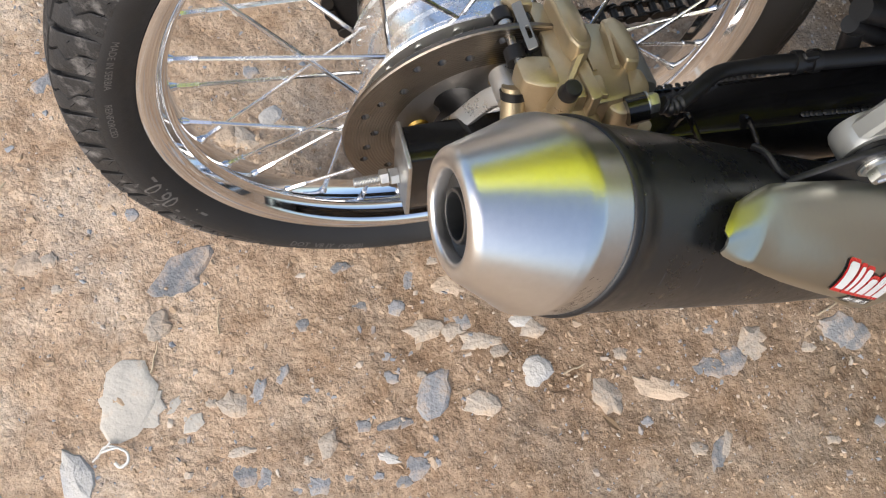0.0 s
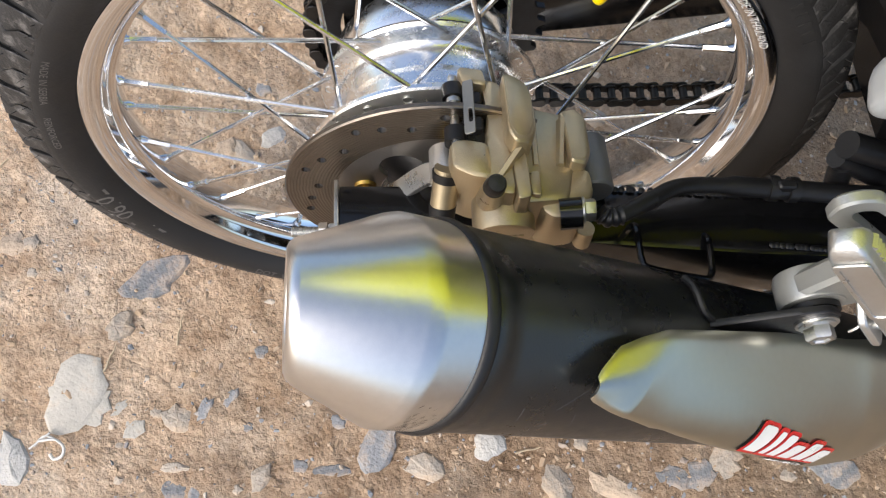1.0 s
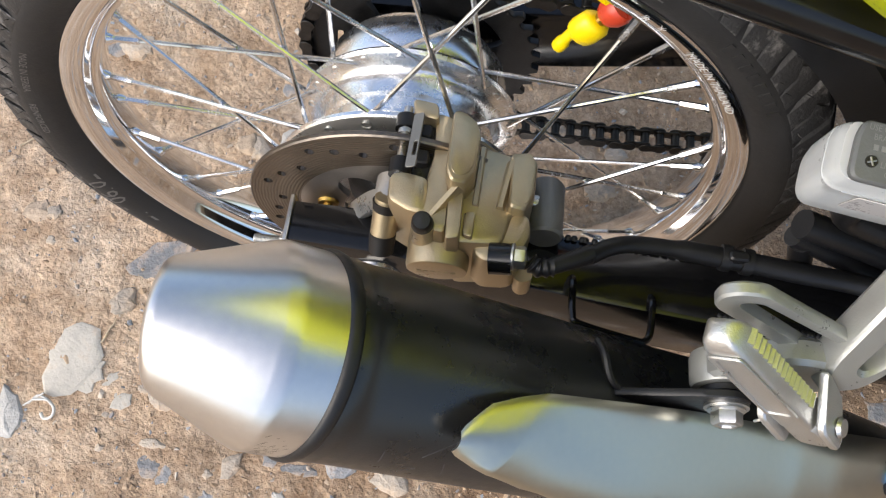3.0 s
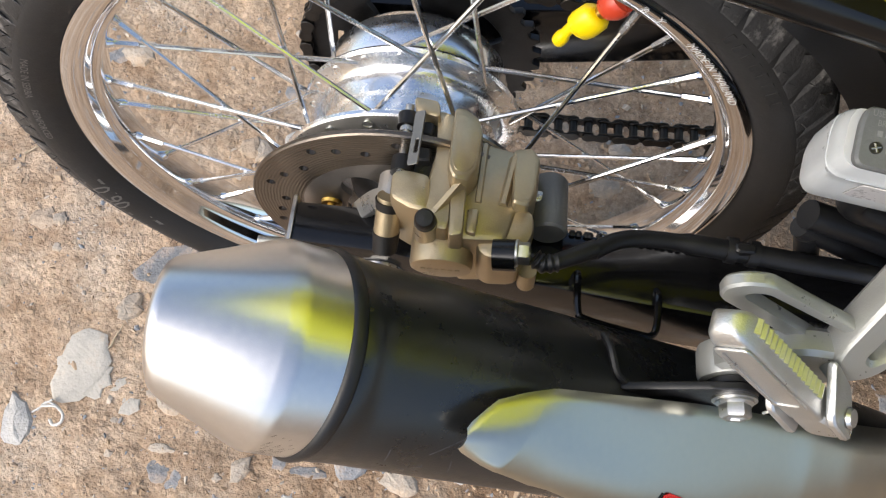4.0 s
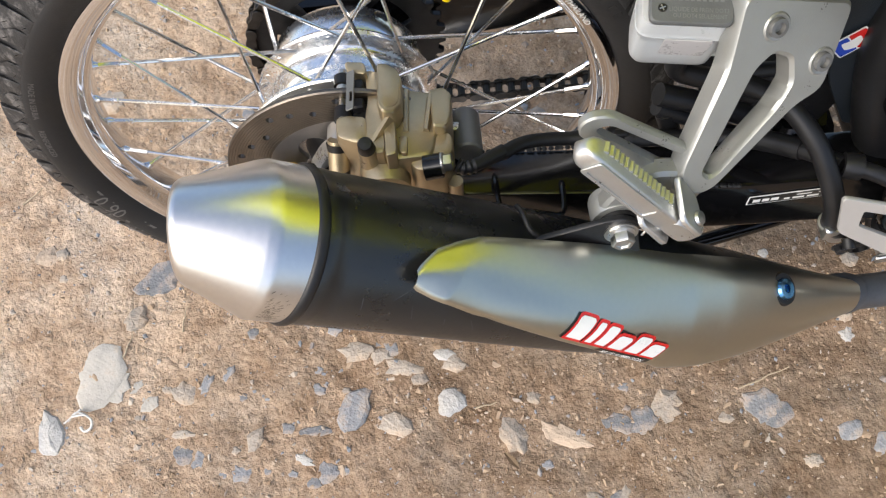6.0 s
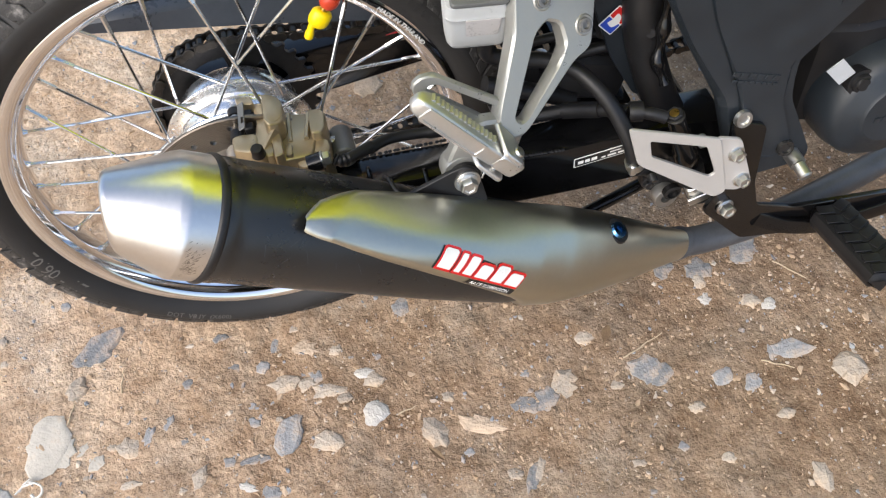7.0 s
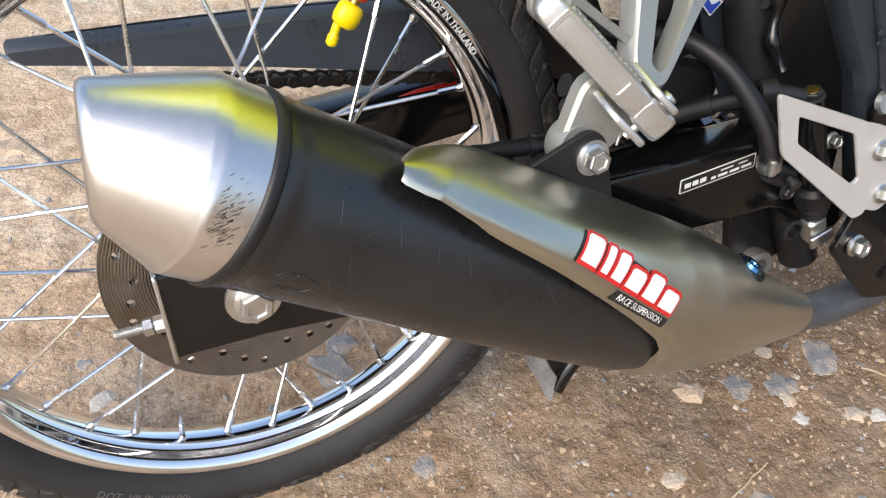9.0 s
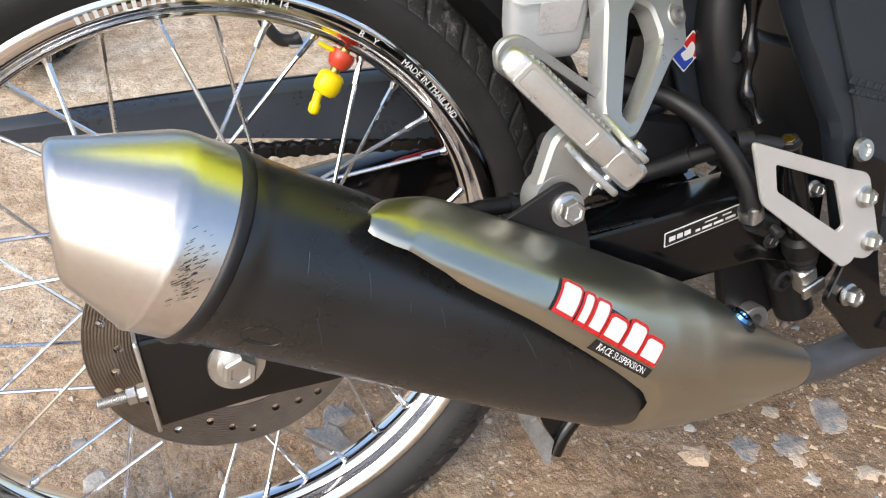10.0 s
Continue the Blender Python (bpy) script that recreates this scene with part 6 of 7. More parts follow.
    # clevis jaws that hold the peg
    for k, (off, l0, l1) in enumerate(((0.0118, 0.080, 0.107), (-0.0138, 0.074, 0.109))):
        bm = bmesh.new()
        m2 = Matrix((d, out, up)).transposed().to_4x4()
        m2.translation = tip + up * (off - 0.002)
        slab(bm, round_poly([(l0 - 0.006, -0.018), (l1 - 0.012, -0.014), (l1, 0.003), (l1 - 0.002, 0.010), (l0 + 0.006, 0.0085)], 0.0045, 3), m2, 0.0042, None, 0.0009)
        part("jaw", bm, ALLOY, fr)
    bm = bmesh.new()
    c = tip + d * 0.099
    rod(bm, c - up * 0.018, c + up * 0.0165, 0.0033, 12)
    spin(bm, [(0.0, 0.0022), (0.0042, 0.0018), (0.005, 0.0)], 16, c + up * 0.0146, up)
    part("hinge_pin", bm, STEEL, fr)
    bm = bmesh.new()
    c2 = c - up * 0.0165
    tube(bm, [c2 + d * 0.004, c2 - d * 0.003, c2 - up * 0.004 - d * 0.004 + out * 0.004, c2 - up * 0.008 - d * 0.002 + out * 0.005], 0.0008, 6, 4)
    part("split_pin", bm, STEEL, fr)
    bm = bmesh.new()
    c = tip + d * 0.1
    block(bm, (0.026, 0.0185, 0.014), Matrix(((d.x, up.x, out.x, c.x), (d.y, up.y, out.y, c.y), (d.z, up.z, out.z, c.z), (0, 0, 0, 1))), 0.0022)
    part("peg_root", bm, ALLOY, fr)


build_footrest()


# ---- heel guard and master cylinder ----
def build_heel_guard():
    hg = holder("heel_guard", bike, "brushed aluminium heel guard plate")
    bm = bmesh.new()
    slab(bm, round_poly([(0.3335, 0.1090), (0.4240, 0.0695), (0.4440, -0.0085), (0.4325, -0.0125), (0.3470, 0.0610)], 0.006, 4), side(-0.1865), 0.0032,
         round_poly([(0.3550, 0.0885), (0.4120, 0.0630), (0.4270, 0.0240), (0.4215, 0.0205), (0.3592, 0.0675)], 0.003, 4), 0.0006)
    part("plate", bm, ALU, hg)
    bm = bmesh.new()
    slab(bm, round_poly([(0.421, 0.070), (0.446, 0.061), (0.470, -0.004), (0.459, -0.013), (0.440, -0.006)], 0.006, 4), side(-0.1845), 0.0034, None, 0.0006)
    part("tab", bm, ALU, hg)
    for x, z in ((0.4440, 0.0430), (0.4575, 0.0035)):
        bm = bmesh.new()
        hexagon(bm, (x, -0.188, z), (0.1, -1, 0.15), 0.0112, 0.0078, 0.0082, 0.3)
        part("guard_bolt", bm, STEEL, hg, "bright flanged bolt")


build_heel_guard()


def build_master_cylinder():
    mc = holder("master_cylinder", bike, "black rear brake master cylinder")
    bm = bmesh.new()
    ax = Vector((0.045, 0.012, -0.125)).normalized()
    p = Vector((0.3880, -0.168, 0.085))
    spin(bm, [(0.0, -0.004), (0.0075, -0.004), (0.0082, 0.002), (0.0082, 0.016), (0.0098, 0.02), (0.0098, 0.05), (0.0115, 0.054), (0.0115, 0.07), (0.0098, 0.074), (0.0098, 0.082)], 28, p, ax)
    part("cylinder_body", bm, BLACK, mc)
    bm = bmesh.new()
    spin(bm, [(0.0098, 0.08), (0.0142, 0.084), (0.0142, 0.098), (0.0115, 0.101), (0.0125, 0.104), (0.0095, 0.108), (0.0105, 0.112), (0.007, 0.118), (0.0, 0.119)], 28, p, ax)
    part("boot", bm, HOSE, mc, "ribbed black rubber boot")
    bm = bmesh.new()
    hexagon(bm, p - ax * 0.004, -ax, 0.0125, 0.006, 0.0085, 0.2)
    part("top_bolt", bm, SATIN, mc)
    bm = bmesh.new()
    spin(bm, [(0.0, 0.0105), (0.0042, 0.0103), (0.005, 0.0088), (0.005, 0.006)], 20, p, -ax)
    part("yellow_cap", bm, BRASS, mc, "yellow paint mark on the banjo bolt")
    bm = bmesh.new()
    spin(bm, [(0.0045, -0.006), (0.0088, -0.006), (0.0092, 0), (0.0088, 0.006), (0.0045, 0.006)], 20, (0.3535, -0.158, 0.0952), (1, -0.3, 0))
    tube(bm, [(0.352, -0.157, 0.0945), (0.366, -0.163, 0.0935), (0.378, -0.168, 0.09)], 0.0058, 12, 4)
    part("hose_union", bm, SATIN, mc)
    bm = bmesh.new()
    rod(bm, (0.355, -0.174, 0.041), (0.374, -0.172, 0.030), 0.0085, 16)
    rod(bm, (0.3655, -0.183, 0.036), (0.3655, -0.19, 0.033), 0.0045, 12)
    hexagon(bm, (0.362, -0.185, 0.028), (0, -1, 0), 0.008, 0.005, 0.006)
    part("inlet_elbow", bm, SATIN, mc)
    # clevis and its pin
    bm = bmesh.new()
    c = p + ax * 0.130
    block(bm, (0.017, 0.014, 0.024), place(c, -ax), 0.002)
    block(bm, (0.022, 0.004, 0.012), place(c + Vector((0.002, -0.0085, -0.006)), -ax), 0.001)
    part("clevis", bm, STEEL, mc, "bright zinc clevis")
    bm = bmesh.new()
    rod(bm, p + ax * 0.112, p + ax * 0.125, 0.0045, 12)
    part("push_rod", bm, STEEL, mc)
    bm = bmesh.new()
    spin(bm, [(0.0, 0.0), (0.009, 0.0), (0.009, 0.006), (0.006, 0.007), (0.0055, 0.003), (0.0, 0.003)], 20, c + Vector((-0.0255, 0.002, 0.006)), (0, -1, 0))
    part("clevis_bush", bm, SPROCKET, mc)


build_master_cylinder()


# ---- frame, engine covers, stand and rider's peg ----
def build_frame():
    f = holder("frame", bike, "black painted frame plates and tubes")
    bm = bmesh.new()
    slab(bm, round_poly([(0.440, 0.075), (0.475, 0.060), (0.482, -0.020), (0.494, -0.062), (0.54, -0.082), (0.664, -0.098), (0.668, -0.114), (0.610, -0.132), (0.55, -0.127), (0.487, -0.113), (0.434, -0.050), (0.448, -0.020)], 0.006, 3), side(-0.172), 0.006, None, 0.001)
    part("side_plate", bm, BLACK, f, "gloss black footrest plate")
    bm = bmesh.new()
    hexagon(bm, (0.4565, -0.1785, -0.0485), (0.1, -1, 0.1), 0.0135, 0.0105, 0.0095, 0.2)
    part("plate_bolt", bm, STEEL, f, "bright zinc bolt")
    bm = bmesh.new()
    rod(bm, (0.516, -0.15, 0.004), (0.5195, -0.184, -0.001), 0.0078, 20)
    rod(bm, (0.5195, -0.184, -0.001), (0.5212, -0.197, -0.0045), 0.0062, 20)
    spin(bm, [(0.0, 0.002), (0.0048, 0.0018), (0.0068, 0.0)], 20, (0.5212, -0.197, -0.0045), (0.12, -1, -0.25))
    part("stud", bm, STEEL, f, "knurled steel pivot stud")
    bm = bmesh.new()
    tube(bm, [(0.237, -0.085, 0.097), (0.276, -0.085, 0.079), (0.323, -0.085, 0.054)], 0.0085, 14, 5)
    part("rear_stay", bm, SATIN, f)
    bm = bmesh.new()
    tube(bm, [(0.238, -0.085, 0.082), (0.273, -0.085, 0.059), (0.316, -0.085, 0.031)], 0.0065, 12, 5)
    part("lower_stay", bm, SATIN, f)
    bm = bmesh.new()
    rod(bm, (0.245, -0.085, 0.076), (0.258, -0.085, 0.039), 0.0075, 12)
    part("stay_tab", bm, SATIN, f)
    bm = bmesh.new()
    tube(bm, [(0.40, -0.09, 0.30), (0.385, -0.095, 0.22), (0.375, -0.1, 0.15), (0.40, -0.105, 0.06), (0.44, -0.11, -0.02), (0.47, -0.115, -0.10)], 0.017, 18, 6)
    part("frame_tube", bm, SATIN, f)
    bm = bmesh.new()
    slab(bm, round_poly([(0.318, 0.30), (0.395, 0.30), (0.405, 0.15), (0.412, 0.05), (0.385, 0.045), (0.355, 0.10), (0.335, 0.16)], 0.01, 4), side(-0.088), 0.004, None, 0.001)
    part("inner_panel", bm, PLASTIC, f, "dark plastic inner panel")
    bm = bmesh.new()
    rod(bm, (0.36, 0.0, 0.0), (0.42, 0.0, 0.34), 0.028, 24)
    for i in range(9):
        spin(bm, [(0.029, -0.005), (0.036, 0), (0.029, 0.005)], 28, (0.362 + i * 0.006, 0, 0.02 + i * 0.034), (0.06, 0, 0.34))
    part("shock_absorber", bm, SATIN, f)
    bm = bmesh.new()
    tube(bm, [(0.3875, -0.118, 0.20), (0.388, -0.119, 0.165), (0.3865, -0.121, 0.138), (0.384, -0.125, 0.115), (0.391, -0.132, 0.095)], lambda t: 0.0052 + 0.0016 * math.sin(t * 19), 12, 8)
    part("wire_sleeve", bm, BLACK, f, "crinkled shiny black wiring sleeve")
    bm = bmesh.new()
    spin(bm, [(0.0, 0.006), (0.004, 0.006), (0.0085, 0.002), (0.0085, -0.004)], 18, (0.379, -0.112, 0.141), (-0.2, -1, 0.2))
    part("switch", bm, SATIN, f)
    bm = bmesh.new()
    for x0, y0, z0, w, d_, h_ in ((0.345, -0.06, 0.07, 0.07, 0.05, 0.05), (0.38, -0.05, 0.13, 0.06, 0.06, 0.06), (0.33, -0.02, 0.2, 0.08, 0.06, 0.09)):
        block(bm, (w, d_, h_), Matrix.Translation((x0, y0, z0)) @ Matrix.Rotation(0.3, 4, "Y"), 0.006)
    part("battery_tray", bm, SATIN, f)
    bm = bmesh.new()
    tube(bm, [(0.30, -0.07, 0.095), (0.33, -0.075, 0.10), (0.36, -0.08, 0.105), (0.40, -0.085, 0.10)], 0.006, 10, 5)
    tube(bm, [(0.27, -0.06, 0.11), (0.31, -0.066, 0.118), (0.35, -0.07, 0.115)], 0.0045, 10, 5)
    part("cable", bm, HOSE, f)
    bm = bmesh.new()
    hexagon(bm, (0.288, -0.088, 0.118), (0, -1, 0.3), 0.010, 0.008, 0.008)
    part("frame_bolt", bm, STEEL, f)
    bm = bmesh.new()
    hexagon(bm, (0.4185, -0.165, 0.047), (0, -1, 0.1), 0.009, 0.008, 0.0065)
    part("frame_bolt", bm, STEEL, f)
    # suspension linkage under the swingarm pivot
    bm = bmesh.new()
    slab(bm, round_poly([(0.395, -0.03), (0.47, -0.02), (0.475, -0.10), (0.44, -0.115), (0.405, -0.09)], 0.008, 4), side(-0.088), 0.012, None, 0.002)
    part("linkage", bm, SATIN, f, "dusty dark linkage plate")
    bm = bmesh.new()
    spin(bm, [(0.006, 0.008), (0.0125, 0.008), (0.0135, 0.006), (0.0135, -0.006), (0.006, -0.006), (0.006, 0.008)], 26, (0.4295, -0.106, -0.1005), (0, -1, 0.1))
    part("bush", bm, ALLOY, f, "grey bush eye")


build_frame()


def build_decal():
    bm = bmesh.new()
    m = Matrix.Translation((0.3535, -0.0945, 0.146)) @ XZ @ Matrix.Rotation(radians(42), 4, "Z")
    slab(bm, round_poly([(-0.0125, -0.009), (0.0125, -0.009), (0.0125, 0.009), (-0.0125, 0.009)], 0.0012, 2), m, 0.0004)
    dec = part("decal", bm, WHITE, bike, "small red, white and blue sticker")
    for x0, x1, mat, nm in ((-0.0115, -0.0005, BLUE_INK, "blue_field"), (0.0005, 0.0115, RED_INK, "red_field")):
        bm = bmesh.new()
        slab(bm, round_poly([(x0, -0.008), (x1, -0.008), (x1, 0.008), (x0, 0.008)], 0.0012, 2), m @ Matrix.Translation((0, 0, 0.0004)), 0.0003)
        part(nm, bm, mat, dec)
    bm = bmesh.new()
    slab(bm, round_poly([(-0.007, -0.003), (0.0, -0.006), (0.006, -0.002), (0.007, 0.004), (-0.002, 0.003), (-0.006, 0.005)], 0.002, 2), m @ Matrix.Translation((0, 0, 0.0007)), 0.0002)
    part("white_blot", bm, WHITE, dec)


build_decal()


def build_engine():
    e = holder("engine", bike, "black engine covers")
    bm = bmesh.new()
    outline = [(0.354, 0.245), (0.360, 0.222), (0.383, 0.172), (0.4276, 0.0912), (0.4627, -0.018), (0.476, -0.024), (0.538, -0.020), (0.540, -0.004), (0.500, 0.075), (0.497, 0.125), (0.5396, 0.18), (0.56, 0.195), (0.54, 0.212), (0.45, 0.228)]
    slab(bm, round_poly(outline, 0.010, 4), side(-0.148), 0.022, None, 0.006)
    cov = part("sprocket_cover", bm, PLASTIC, e, "large matt black plastic side cover")
    # the cover's raised field stands a little proud of its border
    bm = bmesh.new()
    inner = [(0.392, 0.222), (0.402, 0.190), (0.4400, 0.105), (0.4680, 0.012), (0.500, 0.004), (0.512, 0.020), (0.488, 0.078), (0.486, 0.130), (0.515, 0.180), (0.500, 0.205)]
    slab(bm, round_poly(inner, 0.012, 4), side(-0.168), 0.0052, None, 0.0035)
    part("cover_field", bm, PLASTIC, e, "raised field of the side cover")
    bm = bmesh.new()
    d = Vector((0.9, 0, -0.32)).normalized()
    for row, n in ((0, 6), (1, 8)):
        for i in range(n):
            p = Vector((0.432, -0.1736, 0.128)) + d * (i * (0.0085 if row == 0 else 0.0062)) + Vector((0, 0, -0.0075 * row))
            block(bm, (0.0062 if row == 0 else 0.0045, 0.0014, 0.0052 if row == 0 else 0.0032), Matrix.Translation(p) @ Matrix.Rotation(0.34, 4, "Y"), 0.0004)
    part("cover_print", bm, PLASTIC, e, "raised bars of lettering")
    for p in ((0.449, -0.1755, 0.0742), (0.505, -0.1745, 0.018)):
        bm = bmesh.new()
        dark = p[0] > 0.5
        spin(bm, [(0.0, 0.002), (0.004, 0.002), (0.005, 0.004), (0.0078, 0.004), (0.009, 0.0)], 24, p, (0.05, -1, 0.25))
        part("cover_screw", bm, INK if dark else STEEL, e, "" if dark else "bright socket screw")
    bm = bmesh.new()
    spin(bm, [(0.0, 0.032), (0.032, 0.032), (0.035, 0.029), (0.052, 0.026), (0.060, 0.018), (0.064, 0.0), (0.064, -0.02)], 56, (0.618, -0.14, 0.022), (0, -1, 0.1))
    part("clutch_cover", bm, PLASTIC, e, "dark grey round engine cover")
    bm = bmesh.new()
    for i in range(5):
        block(bm, (0.0055, 0.001, 0.006), Matrix.Translation((0.600 + i * 0.008, -0.1725, 0.022)), 0.0003)
    part("cover_print", bm, PLASTIC, e)
    bm = bmesh.new()
    spin(bm, [(0.0, 0.007), (0.006, 0.007), (0.007, 0.005), (0.009, 0.005), (0.010, 0.002), (0.0135, 0.002), (0.0135, -0.01)], 24, (0.5785, -0.155, 0.062), (0, -1, 0.2))
    part("breather_cap", bm, SATIN, e)
    bm = bmesh.new()
    slab(bm, [(-0.0085, -0.014), (0.0085, -0.014), (0.0085, 0.014), (-0.0085, 0.014)], Matrix.Translation((0.5515, -0.156, 0.083)) @ XZ @ Matrix.Rotation(radians(42), 4, "Z"), 0.001)
    part("paper_label", bm, PAPER, e, "small pale paper label")
    bm = bmesh.new()
    block(bm, (0.16, 0.2, 0.15), Matrix.Translation((0.62, -0.03, 0.045)), 0.02)
    block(bm, (0.12, 0.2, 0.18), Matrix.Translation((0.60, -0.03, 0.18)), 0.02)
    part("crankcase", bm, SATIN, e)
    bm = bmesh.new()
    hexagon(bm, (0.582, -0.158, 0.162), (0, -1, 0.2), 0.011, 0.009, 0.009)
    part("case_bolt", bm, STEEL, e)


build_engine()


def build_rider_peg():
    rp = holder("rider_footpeg", bike, "black rubber rider's footpeg and brake pedal")
    a, b = Vector((0.578, -0.178, -0.094)), Vector((0.590, -0.288, -0.086))
    d = (b - a).normalized()
    m = place((a + b) / 2, d, (1, 0, 0))
    bm = bmesh.new()
    block(bm, (0.046, 0.024, (b - a).length), m, 0.010)
    rub = part("rubber", bm, HOSE, rp, "worn black rubber pad with cross treads")
    bm = bmesh.new()
    rnd = random.Random(2)
    for i in range(7):
        for sx in (-1, 1):
            block(bm, (0.0165, 0.0022, 0.0118), m @ Matrix.Translation((sx * 0.0095, 0.0118, -0.043 + i * 0.0142)) @ Matrix.Rotation(sx * 0.3, 4, "Y"), 0.0009)
    part("tread_bar", bm, HOSE, rp)
    bm = bmesh.new()
    flatpath(bm, [(0.50, -0.176, -0.085), (0.54, -0.184, -0.104), (0.60, -0.184, -0.118), (0.70, -0.18, -0.11), (0.80, -0.18, -0.08)], 0.018, 0.008, (0, -1, 0.2))
    part("pedal_lever", bm, BLACK, rp, "black steel brake pedal lever")


build_rider_peg()


def build_stand():
    st = holder("centre_stand", bike, "black tubular stand with a scraped steel foot, folded up under the swingarm")
    bm = bmesh.new()
    tube(bm, [(0.45, -0.070, -0.105), (0.36, -0.086, -0.122), (0.275, -0.096, -0.142), (0.248, -0.097, -0.160), (0.2345, -0.097, -0.182)], 0.0072, 16, 5)
    part("leg", bm, BLACK, st)
    bm = bmesh.new()
    slab(bm, round_poly([(0.218, -0.125), (0.262, -0.145), (0.2555, -0.158), (0.236, -0.171), (0.226, -0.150)], 0.002, 2), side(-0.094), 0.003, None, 0.0005)
    part("brace", bm, BLACK, st)
    bm = bmesh.new()
    slab(bm, round_poly([(0.198, -0.118), (0.212, -0.124), (0.2328, -0.1652), (0.2299, -0.1764), (0.2285, -0.1905), (0.2241, -0.1891), (0.2158, -0.1675), (0.2035, -0.138)], 0.0016, 2), side(-0.098), 0.0045, None, 0.0012)
    part("foot", bm, SCRAPED, st, "scraped grey metal foot of the stand")


build_stand()


def build_tail():
    t = holder("tail", bike, "neon yellow tail fairing with black mudguard")
    bm = bmesh.new()
    # stations: x, lower edge (y, z), widest point (y, z), upper edge (y, z)
    rows = [(-0.02, -0.05, 0.44, -0.08, 0.50, -0.06, 0.58), (0.04, -0.085, 0.405, -0.155, 0.49, -0.12, 0.60),
            (0.10, -0.097, 0.355, -0.18, 0.455, -0.16, 0.58), (0.15, -0.108, 0.315, -0.208, 0.42, -0.18, 0.55), (0.20, -0.134, 0.298, -0.235, 0.41, -0.20, 0.53), (0.25, -0.158, 0.292, -0.255, 0.41, -0.22, 0.53),
            (0.34, -0.178, 0.262, -0.285, 0.41, -0.25, 0.55), (0.50, -0.188, 0.232, -0.315, 0.43, -0.25, 0.58), (0.62, -0.17, 0.235, -0.27, 0.43, -0.22, 0.62), (0.80, -0.15, 0.20, -0.23, 0.40, -0.19, 0.66),
            (1.00, -0.15, 0.12, -0.21, 0.34, -0.16, 0.60), (1.15, -0.10, 0.16, -0.15, 0.36, -0.10, 0.56)]
    rings = []
    for x, y0, z0, y1, z1, y2, z2 in rows:
        s = [(y0, z0), ((y0 + y1) / 2 - 0.008, (z0 + z1) / 2 - 0.006), (y1, z1), ((y1 + y2) / 2 - 0.006, (z1 + z2) / 2), (y2, z2), (y2 * 0.4, z2 + 0.02)]
        s += [(-a * 0.6, b) for a, b in s[::-1]] + [(-y0 * 0.5, z0 + 0.012), (y0 * 0.5, z0 + 0.012)]
        rings.append([Vector((x, a, b)) for a, b in s])
    loft(bm, rings)
    part("fairing", bm, YELLOW, t, "glossy neon yellow fairing panel")
    bm = bmesh.new()
    rings = []
    for i in range(13):
        a = radians(8 + i * 3.6)
        r = 0.315
        rings.append([around(r + dz, a, y) for y, dz in ((-0.062, -0.03), (-0.06, -0.008), (-0.045, 0.004), (0, 0.009), (0.045, 0.004), (0.06, -0.008), (0.062, -0.03), (0.057, -0.008), (0.043, 0.0), (0, 0.005), (-0.043, 0.0), (-0.057, -0.008))])
    loft(bm, rings)
    part("mudguard", bm, SATIN, t, "black plastic inner mudguard")
    bm = bmesh.new()
    tube(bm, [(0.10, -0.095, 0.30), (0.20, -0.098, 0.270), (0.27, -0.105, 0.255), (0.36, -0.10, 0.25), (0.45, -0.1, 0.26)], 0.011, 14, 5)
    part("subframe_tube", bm, BLACK, t)
    bm = bmesh.new()
    tube(bm, [(0.232, -0.095, 0.262), (0.236, -0.108, 0.258), (0.252, -0.112, 0.252), (0.266, -0.108, 0.25)], 0.006, 10, 5)
    part("hook", bm, BLACK, t, "black tie-down hook")


build_tail()


# ---- small things on the ground ----
def build_curl():
    bm = bmesh.new()
    c = Vector((-0.3445, -0.222, 0.006))
    pts = [c + Vector((-0.018, 0.002, 0)), c + Vector((-0.010, 0.011, 0.001)), c + Vector((0.001, 0.008, 0.002)), c + Vector((0.009, 0.001, 0.002)), c + Vector((0.008, -0.007, 0.001)), c + Vector((0.001, -0.010, 0.001)), c + Vector((-0.003, -0.005, 0.002))]
    tube(bm, pts, lambda t: 0.0012 + 0.0012 * t, 8, 6, True, 0.7)
    a0, b0, c0 = c + Vector((-0.022, 0.000, 0.001)), c + Vector((-0.004, 0.014, 0.002)), c + Vector((0.0, 0.008, 0.002))
    tube(bm, [a0, (a0 + b0) / 2, b0], 0.0016, 8, 3, True, 0.6)
    tube(bm, [(a0 + b0) / 2, c0, c + Vector((0.006, 0.004, 0.002))], lambda t: 0.003 - 0.001 * t, 8, 3, True, 0.5)
    ob = new("plastic_curl", mesh_of(bm, "plastic_curl", CURL))
    tagged(ob, "small broken white plastic hook lying on the soil", "litter")


build_curl()


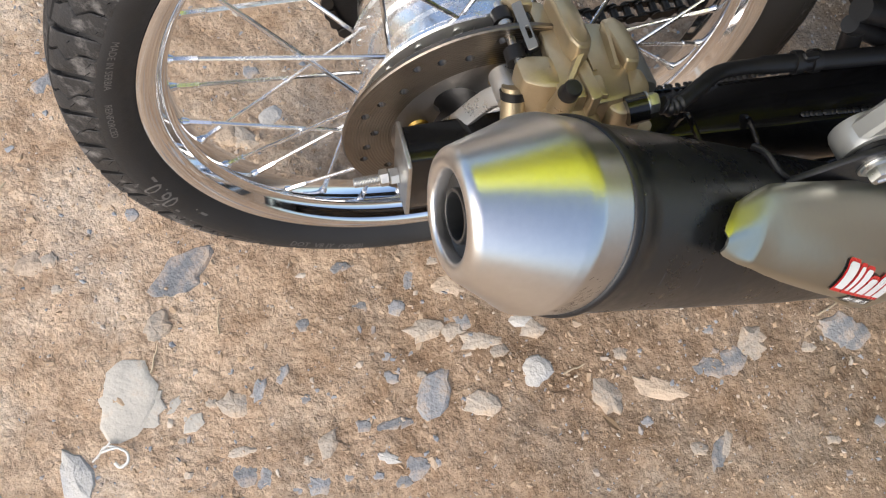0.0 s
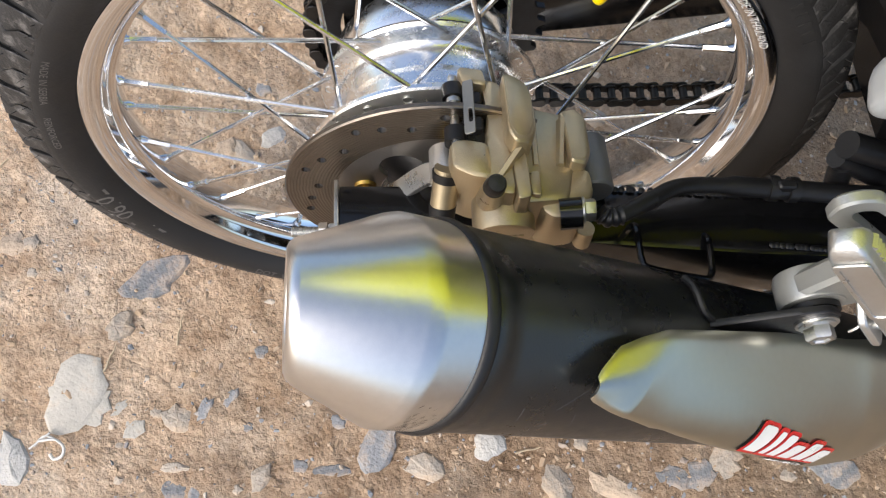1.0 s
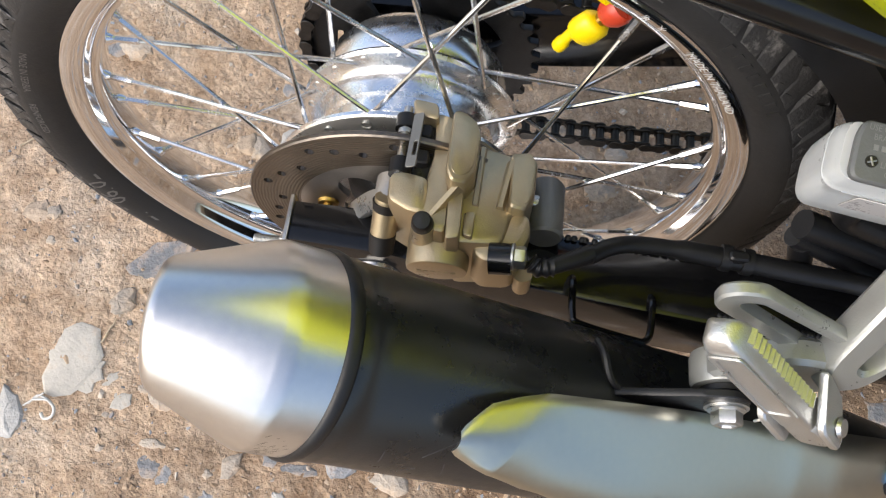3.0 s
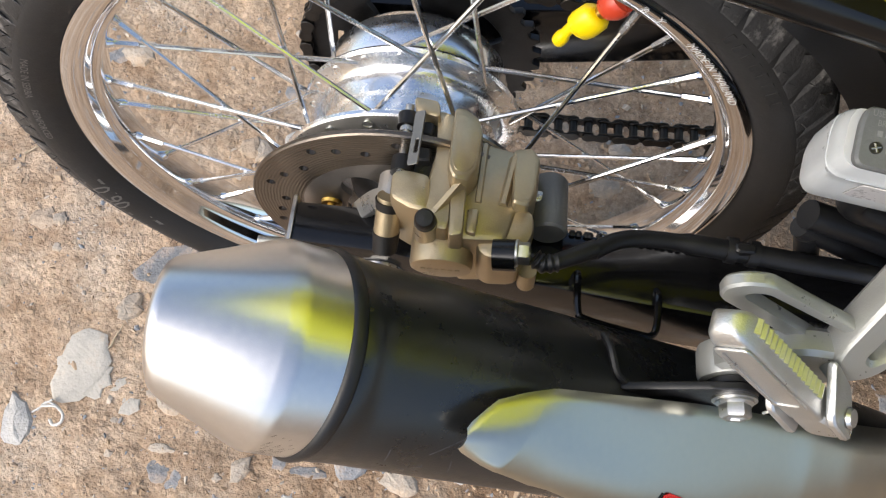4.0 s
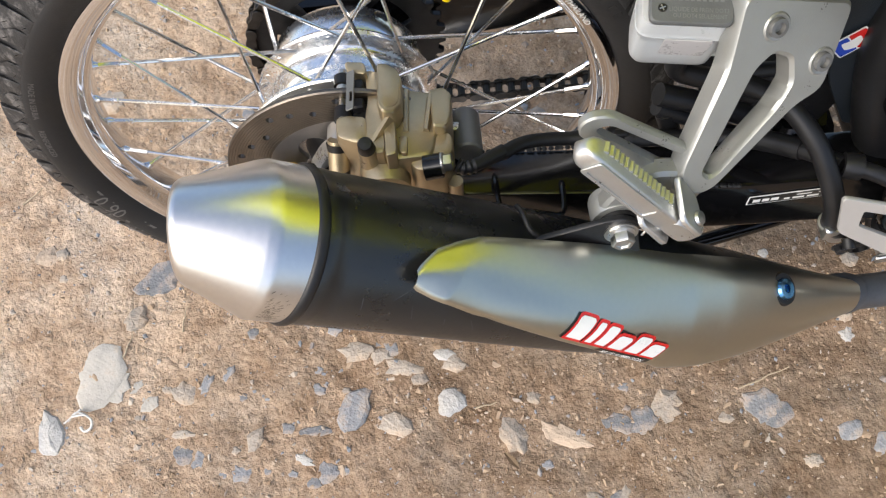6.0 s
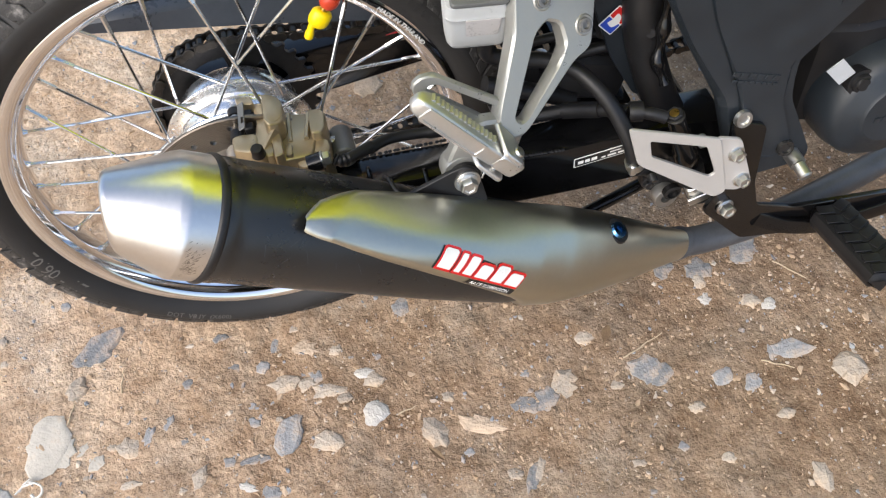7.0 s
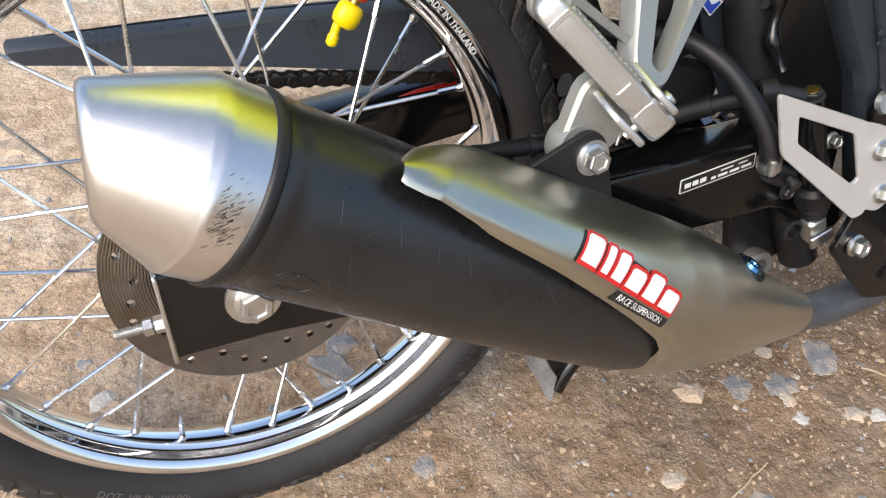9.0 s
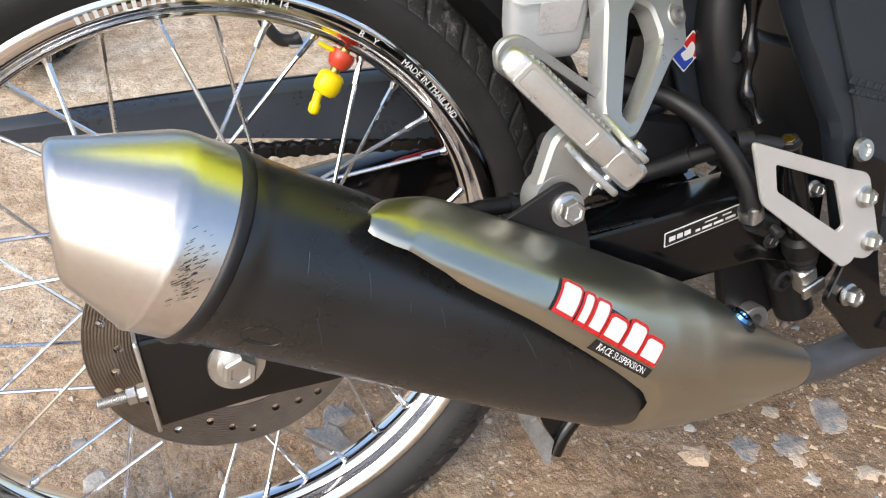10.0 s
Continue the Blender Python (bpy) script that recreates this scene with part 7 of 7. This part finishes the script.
def build_leaves():
    rnd = random.Random(12)
    for i, (x, y) in enumerate(((0.33, 0.79), (0.12, -0.30), (0.36, -0.21))):
        bm = bmesh.new()
        l, w = rnd.uniform(0.02, 0.035), rnd.uniform(0.003, 0.006)
        rows = []
        for k in range(7):
            t = k / 6
            q = w * math.sin(math.pi * min(0.97, t + 0.03)) + 0.0006
            rows.append([Vector((l * (t - 0.5), -q, 0.002 + 0.003 * t)), Vector((l * (t - 0.5), 0, 0.001 + 0.003 * t)), Vector((l * (t - 0.5), q, 0.0025 + 0.003 * t))])
        loft(bm, rows, False, False)
        ob = new("dry_leaf", mesh_of(bm, "dry_leaf", LEAF))
        ob.matrix_world = Matrix.Translation((x, y, soil_height(x, y) + 0.001)) @ Matrix.Rotation(rnd.uniform(0, 6), 4, "Z")
        tagged(ob, "dry brown leaf scrap on the soil", "leaf", "leaf scraps")


build_leaves()


def build_twigs():
    rnd = random.Random(31)
    for x, y, l, turn in ((0.62, -0.19, 0.055, -48), (0.40, -0.235, 0.06, 18), (-0.235, -0.115, 0.03, 80), (-0.30, -0.14, 0.028, 70), (0.10, -0.24, 0.03, 12), (0.55, -0.30, 0.04, -30), (-0.42, 0.05, 0.03, 40), (0.2, 0.30, 0.05, 25)):
        bm = bmesh.new()
        tube(bm, [(l * (k / 5 - 0.5), rnd.uniform(-0.0009, 0.0009), 0.0014 + rnd.uniform(0, 0.0012)) for k in range(6)], lambda t: 0.0011 - 0.0005 * t, 6, 3)
        ob = new("twig", mesh_of(bm, "twig", STRAW))
        ob.matrix_world = Matrix.Translation((x, y, soil_height(x, y))) @ Matrix.Rotation(radians(turn), 4, "Z")
        tagged(ob, "thin dry straw-coloured twig on the soil", "twig", "twigs")


build_twigs()


# ---- second motorcycle parked behind, of which the foot of a wheel and a stand show ----
def build_neighbour():
    nb = holder("parked_motorcycle")
    nb.matrix_world = Matrix.Translation((-0.13, 1.16, 0.0)) @ Matrix.Rotation(radians(62), 4, "Z")
    tagged(nb, "second motorcycle parked behind on the soil, mostly hidden", "motorcycle")
    c = Vector((0, 0, 0.272))
    bm = bmesh.new()
    prof = [(0.205, -0.022), (0.225, -0.036), (0.248, -0.040), (0.264, -0.031), (0.270, 0.0), (0.264, 0.031), (0.248, 0.040), (0.225, 0.036), (0.205, 0.022)]
    spin(bm, prof, 96, c, (0, 1, 0), ring=True)
    tyre = part("tyre", bm, RUBBER, nb, "dusty black tyre")
    bm = bmesh.new()
    for k in range(60):
        for y in (-0.029, -0.010, 0.010, 0.029):
            a = TAU * (k + (0.5 if abs(y) > 0.02 else 0.0)) / 60
            r = 0.2705 if abs(y) < 0.02 else 0.264
            p = c + Vector((r * math.cos(a), y, r * math.sin(a)))
            block(bm, (0.019, 0.015, 0.010), place(p, p - c, (0, 1, 0) if k % 2 else (0.1, 1, 0)), 0.001)
    part("tread", bm, TREAD, tyre, "blocky tread")
    bm = bmesh.new()
    spin(bm, [(0.206, -0.020), (0.196, -0.017), (0.193, 0.0), (0.196, 0.017), (0.206, 0.020), (0.200, 0.0)], 72, c, (0, 1, 0), ring=True)
    part("rim", bm, CHROME, nb)


build_neighbour()


def build_prop():
    st = holder("side_stand_prop")
    tagged(st, "dark bent stand leg with a worn foot on the soil", "stand")
    bm = bmesh.new()
    tube(bm, [(0.20, 1.02, 0.20), (0.235, 1.015, 0.11), (0.255, 1.01, 0.05), (0.275, 1.005, 0.018), (0.30, 1.0, 0.010), (0.318, 1.0, 0.014)], lambda t: 0.010 + 0.004 * t, 12, 6)
    part("leg", bm, SATIN, st)
    bm = bmesh.new()
    block(bm, (0.05, 0.035, 0.006), place((0.315, 0.998, 0.004 + soil_height(0.315, 0.998)), (0.1, 0, 1)), 0.0015)
    part("foot", bm, STEEL, st, "scraped pale metal foot")


build_prop()
